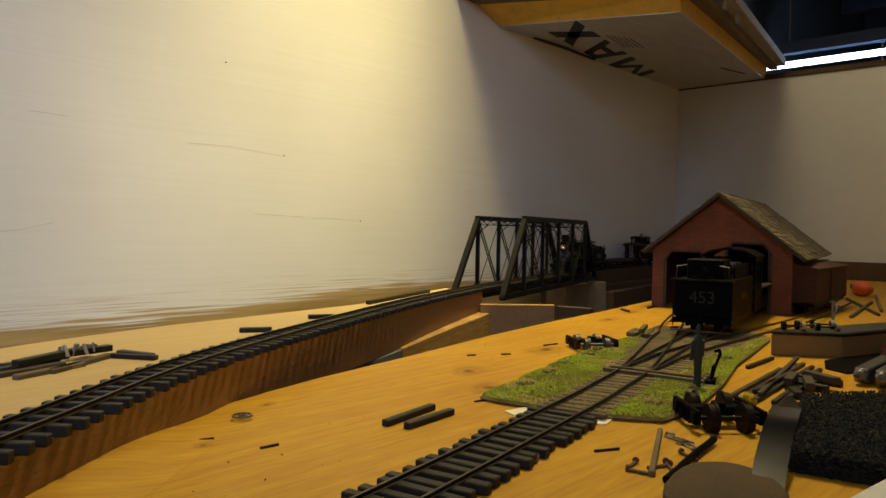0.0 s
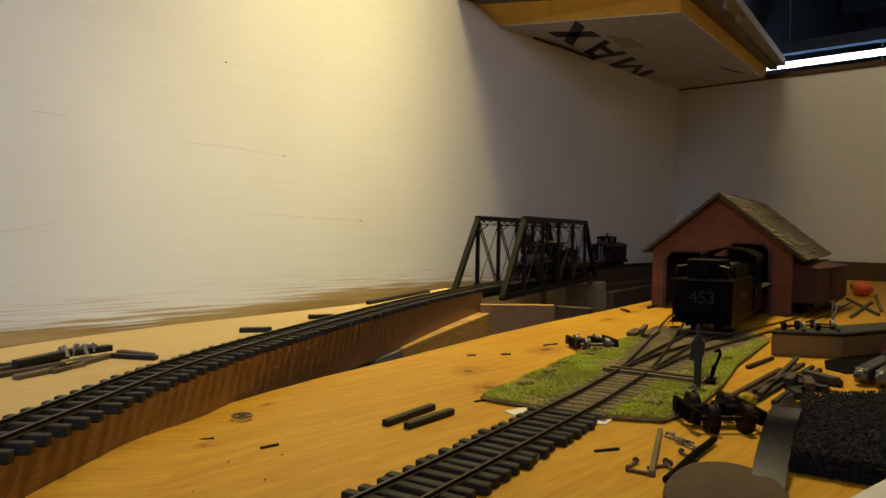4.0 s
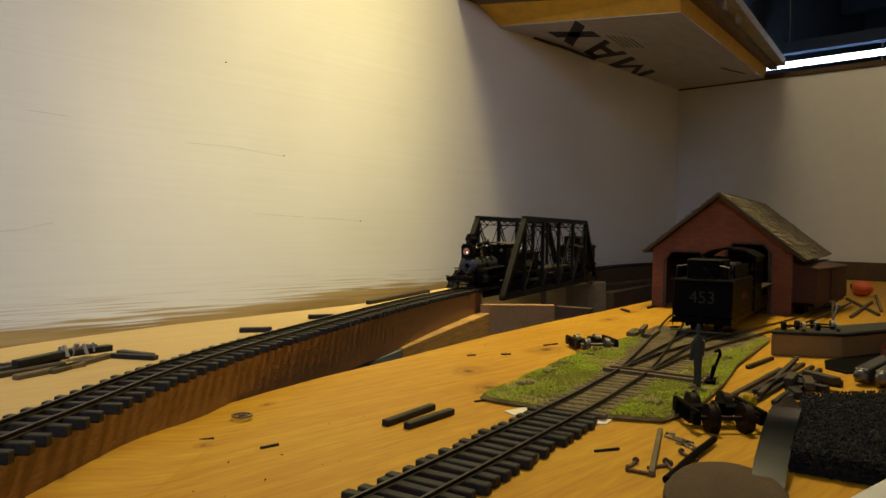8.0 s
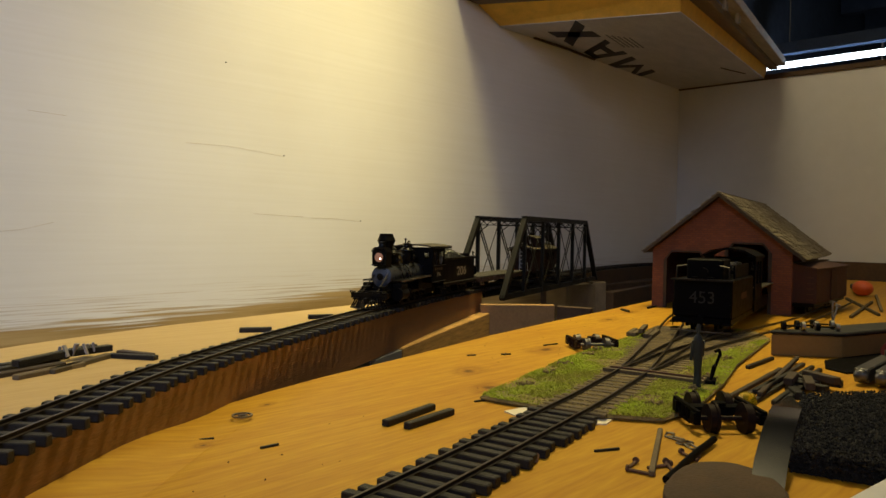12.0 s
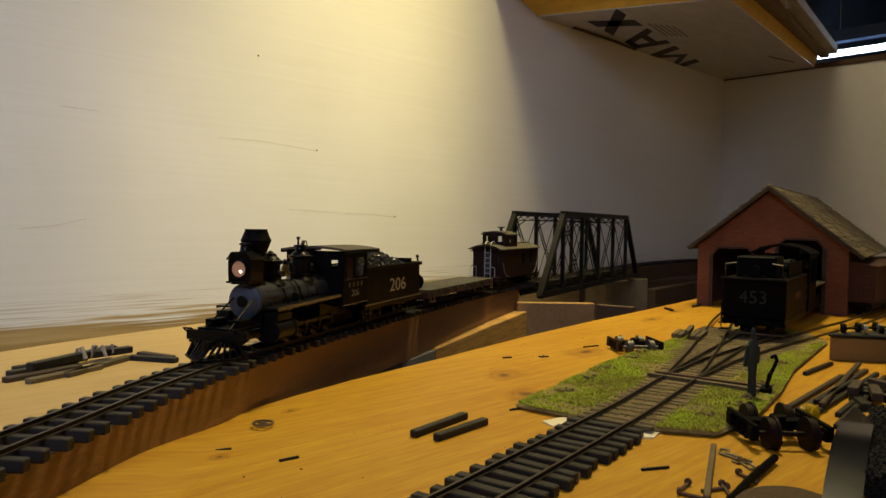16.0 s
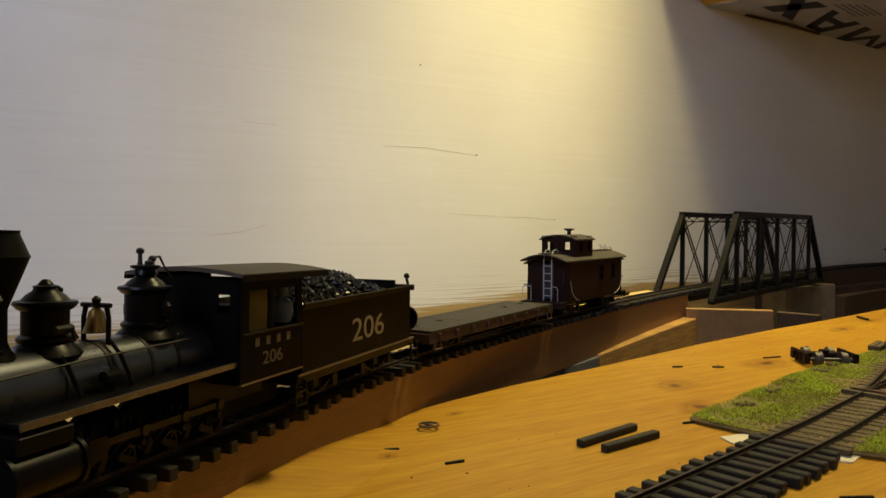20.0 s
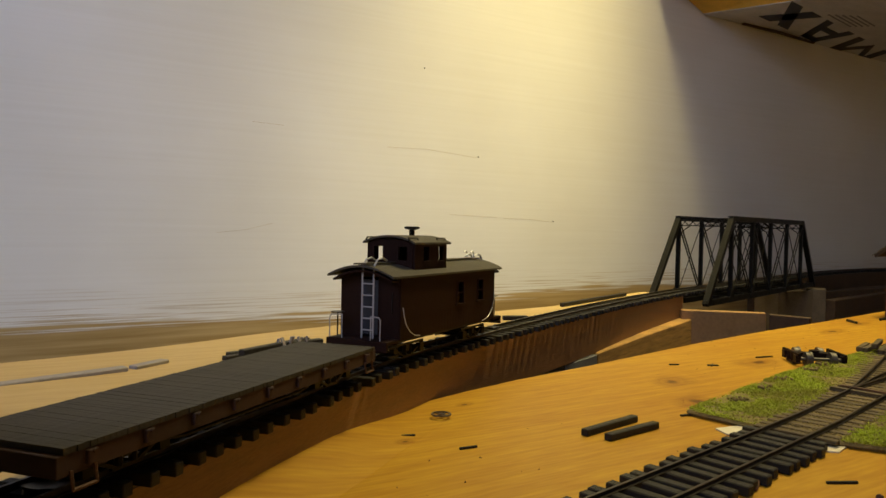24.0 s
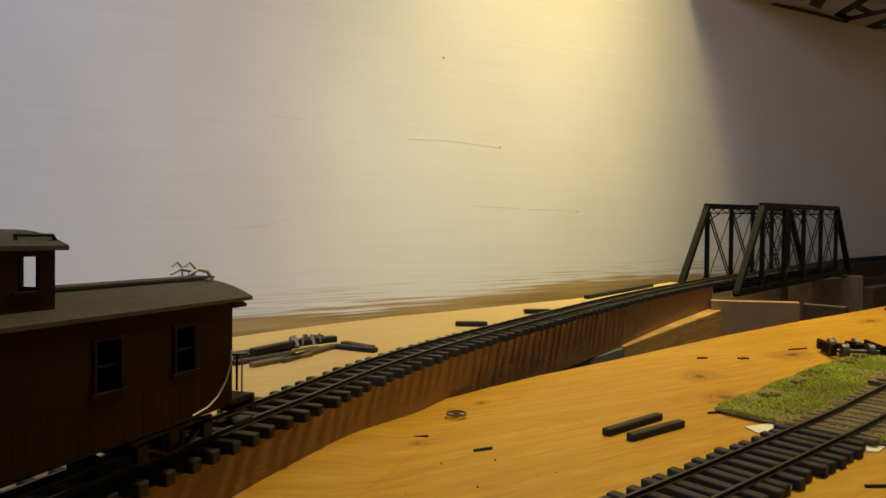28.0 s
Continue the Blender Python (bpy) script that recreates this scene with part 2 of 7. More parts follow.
def brick_material():
    """Small brick courses with recessed mortar, in object space."""
    mat = bpy.data.materials.new("red_brick_courses")
    mat.use_nodes = True
    nt = mat.node_tree
    bsdf = nt.nodes["Principled BSDF"]
    link = nt.links.new
    tc = nt.nodes.new("ShaderNodeTexCoord")
    sep = nt.nodes.new("ShaderNodeSeparateXYZ")
    link(tc.outputs["Object"], sep.inputs[0])
    add = nt.nodes.new("ShaderNodeMath")
    link(sep.outputs["X"], add.inputs[0])
    link(sep.outputs["Y"], add.inputs[1])
    com = nt.nodes.new("ShaderNodeCombineXYZ")
    link(add.outputs[0], com.inputs["X"])
    link(sep.outputs["Z"], com.inputs["Y"])
    br = nt.nodes.new("ShaderNodeTexBrick")
    br.inputs["Scale"].default_value = 1.0
    br.inputs["Brick Width"].default_value = 0.0062
    br.inputs["Row Height"].default_value = 0.0023
    br.inputs["Mortar Size"].default_value = 0.00028
    br.inputs["Color1"].default_value = (0.235, 0.078, 0.034, 1)
    br.inputs["Color2"].default_value = (0.175, 0.056, 0.028, 1)
    br.inputs["Mortar"].default_value = (0.13, 0.055, 0.036, 1)
    link(com.outputs[0], br.inputs["Vector"])
    nz = nt.nodes.new("ShaderNodeTexNoise")
    nz.inputs["Scale"].default_value = 45
    nz.inputs["Detail"].default_value = 5
    link(tc.outputs["Object"], nz.inputs["Vector"])
    rg = nt.nodes.new("ShaderNodeMapRange")
    rg.inputs["To Min"].default_value, rg.inputs["To Max"].default_value = 0.55, 1.35
    link(nz.outputs["Fac"], rg.inputs["Value"])
    sc = nt.nodes.new("ShaderNodeVectorMath")
    sc.operation = "SCALE"
    link(br.outputs["Color"], sc.inputs[0])
    link(rg.outputs[0], sc.inputs["Scale"])
    link(sc.outputs[0], bsdf.inputs["Base Color"])
    bsdf.inputs["Roughness"].default_value = 0.85
    bp = nt.nodes.new("ShaderNodeBump")
    bp.invert = True
    bp.inputs["Strength"].default_value = 0.6
    bp.inputs["Distance"].default_value = 0.0004
    link(br.outputs["Fac"], bp.inputs["Height"])
    link(bp.outputs[0], bsdf.inputs["Normal"])
    return mat


BRICKWALL = brick_material()

BLACKMATT = material("matt_black_paint", (0.0034, 0.0032, 0.0033), 0.5, vary=0.3, scale=150, spec=0.05)
TENDERBLACK = material("brown_black_tank_paint", (0.0060, 0.0038, 0.0030), 0.45, vary=0.3, scale=120, spec=0.07)
GRAPHITE = material("graphite_paint", (0.060, 0.075, 0.105), 0.4, metal=0.4, vary=0.25, scale=120)
WORN = material("worn_bare_metal", (0.22, 0.20, 0.17), 0.35, metal=0.8, vary=0.4, scale=120)
DARKSTEEL = material("dull_dark_steel", (0.024, 0.021, 0.019), 0.4, metal=0.6, vary=0.3, scale=120)
BRASS = material("dull_brass", (0.35, 0.24, 0.08), 0.35, metal=1.0, vary=0.3, scale=120)
LENS = material("lit_lens", (0.32, 0.17, 0.11), 0.15, glow=(1.0, 0.48, 0.28, 0.12))
BULB = material("lit_bulb", (1.0, 0.9, 0.8), 0.3, glow=(1.0, 0.85, 0.7, 4.0))
WHEELBROWN = material("brown_wheel_paint", (0.016, 0.0085, 0.0065), 0.5, spec=0.12, vary=0.3, scale=120)
CABLETTER = material("faded_lettering", (0.13, 0.10, 0.075), 0.7, vary=0.3, scale=200)
LETTER = material("cream_lettering", (0.27, 0.22, 0.155), 0.7, vary=0.2, scale=200)
DOLLBLUE = material("blue_figurine_paint", (0.10, 0.14, 0.24), 0.7, vary=0.3, scale=200)
RUST = material("rusty_iron", (0.13, 0.065, 0.035), 0.8, vary=0.4, scale=150)
CABOOSEDOOR = material("dark_door_paint", (0.022, 0.026, 0.036), 0.6, vary=0.25, scale=100)
GLASS = bpy.data.materials.new("thin_glass")
GLASS.use_nodes = True
GLASS.node_tree.nodes["Principled BSDF"].inputs["Transmission Weight"].default_value = 1.0
GLASS.node_tree.nodes["Principled BSDF"].inputs["Roughness"].default_value = 0.05
GLASS.node_tree.nodes["Principled BSDF"].inputs["IOR"].default_value = 1.05

GRASSBLADE = material("grass_blade", (0.31, 0.40, 0.018), 0.9, vary=0.6, scale=40, dark=(0.24, 0.20, 0.028))
DOLL = material("blue_grey_figurine_paint", (0.020, 0.026, 0.022), 0.7, vary=0.4, scale=160)
DIMLETTER = material("dim_lettering", (0.013, 0.011, 0.009), 0.7)
DIMRED = material("dim_red_lettering", (0.06, 0.022, 0.012), 0.7)
BOXCARDARK = material("boxcar_door_paint", (0.045, 0.020, 0.015), 0.8, vary=0.3, scale=100)
RUBBER = material("black_rubber", (0.010, 0.010, 0.011), 0.6, vary=0.2, scale=60)
ORANGE = material("orange_rubber", (0.75, 0.13, 0.03), 0.5, vary=0.1, scale=30)
TIE_BROWN = material("brown_stained_wood", (0.045, 0.028, 0.018), 0.7, vary=0.4, scale=100, bump=0.4, stretch=(1, 6, 6))
YELLOWGLASS = material("yellow_glass", (0.75, 0.62, 0.02), 0.12, vary=0.15, scale=60, spec=0.9)
CORK = material("brown_cork", (0.070, 0.042, 0.020), 0.95, vary=0.35, scale=120, bump=0.6)
STEELDARK = material("dark_tool_steel", (0.16, 0.16, 0.17), 0.35, metal=0.9, vary=0.2, scale=40)
REDGRIP = material("red_rubber_grip", (0.16, 0.02, 0.015), 0.6, vary=0.15, scale=40)
WHITEPLASTIC = material("white_plastic", (0.70, 0.70, 0.70), 0.4, vary=0.04, scale=30)
SPRUE = material("grey_plastic", (0.28, 0.25, 0.23), 0.5, vary=0.25, scale=70)


YELLOWGLASS.node_tree.nodes["Principled BSDF"].inputs["Transmission Weight"].default_value = 0.75


def wall_material():
    """White wall paint with brush relief; along the foot it ends raggedly over bare brown board."""
    mat = bpy.data.materials.new("brushed_wall_paint")
    mat.use_nodes = True
    nt = mat.node_tree
    bsdf = nt.nodes["Principled BSDF"]
    link = nt.links.new

    def node(kind, **values):
        n = nt.nodes.new(kind)
        for k, v in values.items():
            n.inputs[k].default_value = v
        return n

    tc = node("ShaderNodeTexCoord")
    sep = node("ShaderNodeSeparateXYZ")
    link(tc.outputs["Object"], sep.inputs[0])

    def noise_of(scale, stretch, detail):
        mp = node("ShaderNodeMapping")
        mp.inputs["Scale"].default_value = stretch
        link(tc.outputs["Object"], mp.inputs["Vector"])
        n = node("ShaderNodeTexNoise", Scale=scale, Detail=detail)
        link(mp.outputs[0], n.inputs["Vector"])
        return n.outputs["Fac"]

    strokes = noise_of(24, (0.22, 1, 11), 6)
    ragged = noise_of(60, (0.13, 1, 3.4), 7)
    bristle = noise_of(150, (0.06, 1, 4.0), 3)
    blotch = noise_of(4, (1, 1, 1), 4)

    def math2(op, a, b, c=None):
        m = nt.nodes.new("ShaderNodeMath")
        m.operation = op
        for i, v in enumerate((a, b, c)):
            if v is None:
                continue
            if isinstance(v, (int, float)):
                m.inputs[i].default_value = v
            else:
                link(v, m.inputs[i])
        return m.outputs[0]

    # the bare foot is tallest at the near end and thins out behind the bridge
    climb = node("ShaderNodeMapRange")
    climb.interpolation_type = "SMOOTHSTEP"
    climb.inputs["From Min"].default_value, climb.inputs["From Max"].default_value = 0.38, 0.72
    climb.inputs["To Min"].default_value, climb.inputs["To Max"].default_value = -0.049, -0.030
    link(sep.outputs["X"], climb.inputs["Value"])
    edge = math2("MULTIPLY_ADD", ragged, 0.040, climb.outputs[0])
    edge = math2("MULTIPLY_ADD", bristle, 0.022, edge)
    edge = math2("MULTIPLY_ADD", blotch, 0.012, edge)
    above = math2("SUBTRACT", sep.outputs["Z"], edge)
    mask = node("ShaderNodeMapRange")
    mask.inputs["From Min"].default_value, mask.inputs["From Max"].default_value = -0.004, 0.0055
    link(above, mask.inputs["Value"])
    paint = node("ShaderNodeValToRGB")
    paint.color_ramp.elements[0].position, paint.color_ramp.elements[0].color = 0.35, (0.75, 0.73, 0.68, 1)
    paint.color_ramp.elements[1].position, paint.color_ramp.elements[1].color = 0.65, (0.84, 0.83, 0.80, 1)
    link(math2("MULTIPLY_ADD", strokes, 0.25, math2("MULTIPLY", blotch, 0.75)), paint.inputs["Fac"])
    bare = node("ShaderNodeValToRGB")
    bare.color_ramp.elements[0].position, bare.color_ramp.elements[0].color = 0.3, (0.30, 0.19, 0.06, 1)
    bare.color_ramp.elements[1].position, bare.color_ramp.elements[1].color = 0.7, (0.50, 0.36, 0.16, 1)
    link(ragged, bare.inputs["Fac"])
    # dry-brush streaks let the board through above the edge
    dry = node("ShaderNodeMapRange")
    dry.inputs["From Min"].default_value, dry.inputs["From Max"].default_value = 0.52, 0.66
    link(bristle, dry.inputs["Value"])
    low = node("ShaderNodeMapRange")
    low.inputs["From Min"].default_value, low.inputs["From Max"].default_value = 0.0, 0.030
    low.inputs["To Min"].default_value, low.inputs["To Max"].default_value = 0.75, 0.0
    link(above, low.inputs["Value"])
    cover = math2("SUBTRACT", 1.0, math2("MULTIPLY", dry.outputs[0], low.outputs[0]))
    mix = node("ShaderNodeMix")
    mix.data_type = "RGBA"
    link(math2("MULTIPLY", mask.outputs[0], cover), mix.inputs["Factor"])
    link(bare.outputs["Color"], mix.inputs["A"])
    link(paint.outputs["Color"], mix.inputs["B"])
    link(mix.outputs["Result"], bsdf.inputs["Base Color"])
    bsdf.inputs["Roughness"].default_value = 0.5
    bp = node("ShaderNodeBump", Strength=0.07, Distance=0.001)
    link(strokes, bp.inputs["Height"])
    link(bp.outputs[0], bsdf.inputs["Normal"])
    return mat


WALL_BRUSHED = wall_material()


# ---- building helpers, all in centimetres ----
def box(bm, x, y, z, sx, sy, sz, rz=0.0, rx=0.0, ry=0.0):
    m = pose(x, y, z, rx, ry, rz) @ Matrix.Diagonal((sx, sy, sz, 1))
    return bmesh.ops.create_cube(bm, size=1, matrix=m)["verts"]


def rod(bm, a, b, r, r2=None, seg=10):
    a, b = Vector(a), Vector(b)
    d = b - a
    m = Matrix.Translation((a + b) / 2) @ d.to_track_quat("Z", "Y").to_matrix().to_4x4()
    return bmesh.ops.create_cone(bm, cap_ends=True, segments=seg, radius1=r, radius2=r if r2 is None else r2, depth=d.length, matrix=m)["verts"]


def beam(bm, a, b, w, h):
    """A square bar from a to b, h measured upwards."""
    a, b = Vector(a), Vector(b)
    d = b - a
    m = Matrix.Translation((a + b) / 2) @ d.to_track_quat("X", "Z").to_matrix().to_4x4() @ Matrix.Diagonal((d.length, w, h, 1))
    return bmesh.ops.create_cube(bm, size=1, matrix=m)["verts"]


def wire(bm, pts, r, seg=6):
    for a, b in zip(pts, pts[1:]):
        rod(bm, a, b, r, seg=seg)
    for q in pts[1:-1]:
        ball(bm, q, r, 1)


def ball(bm, q, r, sub=2, sx=1, sy=1, sz=1):
    return bmesh.ops.create_icosphere(bm, subdivisions=sub, radius=r, matrix=Matrix.Translation(q) @ Matrix.Diagonal((sx, sy, sz, 1)))["verts"]


def lathe(bm, profile, origin, axis="z", seg=20):
    """A turned body: profile of (radius, height) from origin along an axis."""
    rings = []
    for r, h in profile:
        ring = []
        for i in range(seg):
            a = 2 * math.pi * i / seg
            c, s = r * math.cos(a), r * math.sin(a)
            q = (c, s, h) if axis == "z" else (h, c, s)
            ring.append(bm.verts.new(Vector(q) + Vector(origin)))
        rings.append(ring)
    for p, q in zip(rings, rings[1:]):
        for i in range(seg):
            bm.faces.new((p[i], p[(i + 1) % seg], q[(i + 1) % seg], q[i]))
    bm.faces.new(list(reversed(rings[0])))
    bm.faces.new(rings[-1])
    bmesh.ops.recalc_face_normals(bm, faces=bm.faces)


def prism(bm, outline, z0, z1):
    """An upright body on a plan outline."""
    lo = [bm.verts.new((x, y, z0)) for x, y in outline]
    hi = [bm.verts.new((x, y, z1)) for x, y in outline]
    n = len(outline)
    bm.faces.new(hi)
    bm.faces.new(list(reversed(lo)))
    for i in range(n):
        bm.faces.new((lo[i], lo[(i + 1) % n], hi[(i + 1) % n], hi[i]))
    bmesh.ops.recalc_face_normals(bm, faces=bm.faces)


def profile_x(bm, outline, x0, x1):
    """A body with a (y, z) outline that runs along x."""
    lo = [bm.verts.new((x0, y, z)) for y, z in outline]
    hi = [bm.verts.new((x1, y, z)) for y, z in outline]
    n = len(outline)
    bm.faces.new(hi)
    bm.faces.new(list(reversed(lo)))
    for i in range(n):
        bm.faces.new((lo[i], lo[(i + 1) % n], hi[(i + 1) % n], hi[i]))
    bmesh.ops.recalc_face_normals(bm, faces=bm.faces)


def pierced(bm, axis, at, thick, u0, u1, v0, v1, holes):
    """ONE upright panel with rectangular holes (u0, u1, v0, v1); axis 'x' or 'y' names its thin side."""
    us = sorted({u0, u1, *[q for h in holes for q in h[:2]]})
    vs = sorted({v0, v1, *[q for h in holes for q in h[2:]]})
    solid = {(i, j) for i in range(len(us) - 1) for j in range(len(vs) - 1)
             if not any(h[0] < (us[i] + us[i + 1]) / 2 < h[1] and h[2] < (vs[j] + vs[j + 1]) / 2 < h[3] for h in holes)}
    made = {}

    def vert(i, j, k):
        if (i, j, k) not in made:
            d = at + (k - 0.5) * thick
            made[i, j, k] = bm.verts.new((d, us[i], vs[j]) if axis == "x" else (us[i], d, vs[j]))
        return made[i, j, k]

    for i, j in solid:
        for k in (0, 1):
            bm.faces.new([vert(i, j, k), vert(i + 1, j, k), vert(i + 1, j + 1, k), vert(i, j + 1, k)])
        for (di, dj), (a, b) in (((-1, 0), ((i, j), (i, j + 1))), ((1, 0), ((i + 1, j), (i + 1, j + 1))), ((0, -1), ((i, j), (i + 1, j))), ((0, 1), ((i, j + 1), (i + 1, j + 1)))):
            if (i + di, j + dj) not in solid:
                bm.faces.new([vert(*a, 0), vert(*b, 0), vert(*b, 1), vert(*a, 1)])
    bmesh.ops.recalc_face_normals(bm, faces=bm.faces)


def spider(bm, y, r, n=10):
    """A spoked wheel centre with its counterweight, in one piece, about the y axis."""
    m = 2 * n
    hub, t = r * 0.24, 0.09
    ring = [[bm.verts.new((hub * math.cos(math.pi * (2 * i + 1) / m), y + e, hub * math.sin(math.pi * (2 * i + 1) / m))) for i in range(m)] for e in (-t, t)]
    bm.faces.new(ring[0])
    bm.faces.new(list(reversed(ring[1])))
    for i in range(m):
        k = (i + 1) % m
        quad = [ring[0][i], ring[0][k], ring[1][k], ring[1][i]]
        if i % 2:
            bm.faces.new(quad)
            continue
        c = [q.co.copy() for q in quad]
        mid = (c[0] + c[1]) / 2
        out = Vector((mid.x, 0, mid.z)).normalized() * (r * 0.86 - hub)
        tip = [bm.verts.new(q + out) for q in c]
        for a in range(4):
            b = (a + 1) % 4
            bm.faces.new((quad[a], quad[b], tip[b], tip[a]))
        bm.faces.new(tip)
    bmesh.ops.recalc_face_normals(bm, faces=bm.faces)


def mesh_of(name, bm, mat, smooth=False, bevel=0.0):
    if bevel > 0:
        bmesh.ops.bevel(bm, geom=list(bm.edges), offset=bevel, segments=1, affect="EDGES", clamp_overlap=True)
    bm.transform(Matrix.Scale(CM, 4))
    me = bpy.data.meshes.new(name)
    bm.to_mesh(me)
    bm.free()
    me.materials.append(mat)
    if smooth:
        me.polygons.foreach_set("use_smooth", [True] * len(me.polygons))
        me.set_sharp_from_angle(angle=radians(35))
    return me


def part(name, bm, mat, parent=None, label="", smooth=False, bevel=0.0):
    """Links a bmesh (cm) as ONE mesh object under a thing or a part."""
    ob = new(name, mesh_of(name, bm, mat, smooth, bevel))
    ob.parent = parent
    return tagged(ob, label)


def piece(name, me, parent, x, y, z, rz=0.0, rx=0.0, ry=0.0):
    """One more object on a shared mesh, at a place in cm in its parent."""
    ob = new(name, me)
    ob.parent = parent
    ob.matrix_basis = pose(x * CM, y * CM, z * CM, rx, ry, rz)
    return ob


def thing(name, x, y, z, rz=0.0, label="", category="", group="", kind=""):
    ob = new(name)
    ob.empty_display_size = 0.01
    ob.matrix_basis = pose(x * CM, y * CM, z * CM, 0, 0, rz)
    return tagged(ob, label, category, group, kind)


def grains(name, spots, mat, label, category="", seed=4):
    """Loose grains as small crooked octahedra, in one mesh; spots are (x, y, z, r) in cm."""
    rng = random.Random(seed)
    verts, faces = [], []
    for x, y, z, r in spots:
        k = len(verts)
        a = rng.uniform(0, 3.14)
        for dx, dy, dz in ((1, 0, 0), (0, 1, 0), (-1, 0, 0), (0, -1, 0), (0, 0, 1), (0, 0, -1)):
            q = r * rng.uniform(0.6, 1.3)
            verts.append(((x + q * (dx * math.cos(a) - dy * math.sin(a))) * CM, (y + q * (dx * math.sin(a) + dy * math.cos(a))) * CM, (z + q * dz) * CM))
        for i in range(4):
            j = (i + 1) % 4
            faces += [(k + i, k + j, k + 4), (k + j, k + i, k + 5)]
    me = bpy.data.meshes.new(name)
    me.from_pydata(verts, [], faces)
    me.materials.append(mat)
    return tagged(new(name, me), label, category, kind="stuff") if category else tagged(new(name, me), label, kind="stuff")


def words(name, text, size, mat, parent, m, label="", serif=0.0, wide=1.0):
    """Raised lettering in the built-in font, size in cm, as a mesh."""
    cu = bpy.data.curves.new(name, "FONT")
    cu.body, cu.size, cu.extrude, cu.align_x, cu.align_y = text, size * CM, 0.00008, "CENTER", "CENTER"
    cu.offset = serif
    tmp = bpy.data.objects.new(name, cu)
    scene.collection.objects.link(tmp)
    me = bpy.data.meshes.new_from_object(tmp.evaluated_get(bpy.context.evaluated_depsgraph_get()))
    bpy.data.objects.remove(tmp)
    me.materials.clear()
    me.materials.append(mat)
    ob = new(name, me)
    ob.parent = parent
    ob.matrix_basis = m @ Matrix.Diagonal((wide, 1, 1, 1))
    return tagged(ob, label)


# ---- the room and the bench ----
def smooth_line(pts, step=0.2):
    """A smooth curve through plan points, as (x, y, heading) every step cm."""
    out = []
    q = [Vector(p) for p in pts]
    q = [q[0] * 2 - q[1]] + q + [q[-1] * 2 - q[-2]]
    dense = []
    for i in range(1, len(q) - 2):
        for k in range(40):
            t = k / 40
            dense.append(0.5 * (2 * q[i] + (q[i + 1] - q[i - 1]) * t + (2 * q[i - 1] - 5 * q[i] + 4 * q[i + 1] - q[i + 2]) * t * t
                                + (3 * q[i] - q[i - 1] - 3 * q[i + 1] + q[i + 2]) * t ** 3))
    dense.append(q[-2])
    left = 0.0
    for a, b in zip(dense, dense[1:]):
        d = (b - a).length
        while left < d:
            c = a.lerp(b, left / d)
            out.append((c.x, c.y, math.atan2(b.y - a.y, b.x - a.x)))
            left += step
        left -= d
    return out


# the main line in the direction in which the train runs
MAIN = [(148, 64.5), (139, 67.0), (130, 68.0), (121, 67.2), (112, 65.5), (104, 63.6), (97, 61.5), (84.1, 57.5), (71.2, 53.5), (58.4, 49.5), (43.5, 43.6), (29.3, 36.9),
        (20.0, 32.0), (13.3, 27.8), (8.5, 24.1), (5.4, 21.7), (-0.6, 16.5), (-7.6, 9.4), (-15.6, 0.9), (-24.6, -9.1), (-34.6, -20.1), (-46, -34), (-60, -50)]
MAIN_LINE = smooth_line(MAIN)
STEP = 0.2
BED = 1.76           # top of the roadbed
RAIL_TOP = BED + 0.40
TIE_LEN, TIE_W, TIE_H, GAUGE = 2.62, 0.32, 0.24, 1.14


def rise(s):
    """The roadbed climbs a little towards its near end."""
    f = min(max((s - 127.4) / 18, 0), 1)
    g = min(max((s - 150.4) / 14, 0), 1)
    return 0.10 * f * f * (3 - 2 * f) + 0.28 * g * g * (3 - 2 * g)


def main_at(s):
    i = min(max(s / STEP, 0), len(MAIN_LINE) - 2)
    k = int(i)
    a, b = MAIN_LINE[k], MAIN_LINE[k + 1]
    f = i - k
    return a[0] + (b[0] - a[0]) * f, a[1] + (b[1] - a[1]) * f, a[2]


def offset_line(line, d):
    return [(x - math.sin(h) * d, y + math.cos(h) * d) for x, y, h in line]


def ribbon(bm, line, d0, d1, z0, z1, every=4, lift=None):
    """A bar that follows a line between two sideways distances; lift: a height for each place on the line."""
    idx = list(range(0, len(line), every)) + [len(line) - 1]
    rings = []
    for i in idx:
        x, y, h = line[i]
        n = (-math.sin(h), math.cos(h))
        up = lift(i * STEP) if lift else 0
        rings.append([bm.verts.new((x + n[0] * d, y + n[1] * d, z + up)) for d, z in ((d0, z0), (d1, z0), (d1, z1), (d0, z1))])
    for p, q in zip(rings, rings[1:]):
        for i in range(4):
            bm.faces.new((p[i], p[(i + 1) % 4], q[(i + 1) % 4], q[i]))
    bm.faces.new(rings[0])
    bm.faces.new(list(reversed(rings[-1])))
    bmesh.ops.recalc_face_normals(bm, faces=bm.faces)


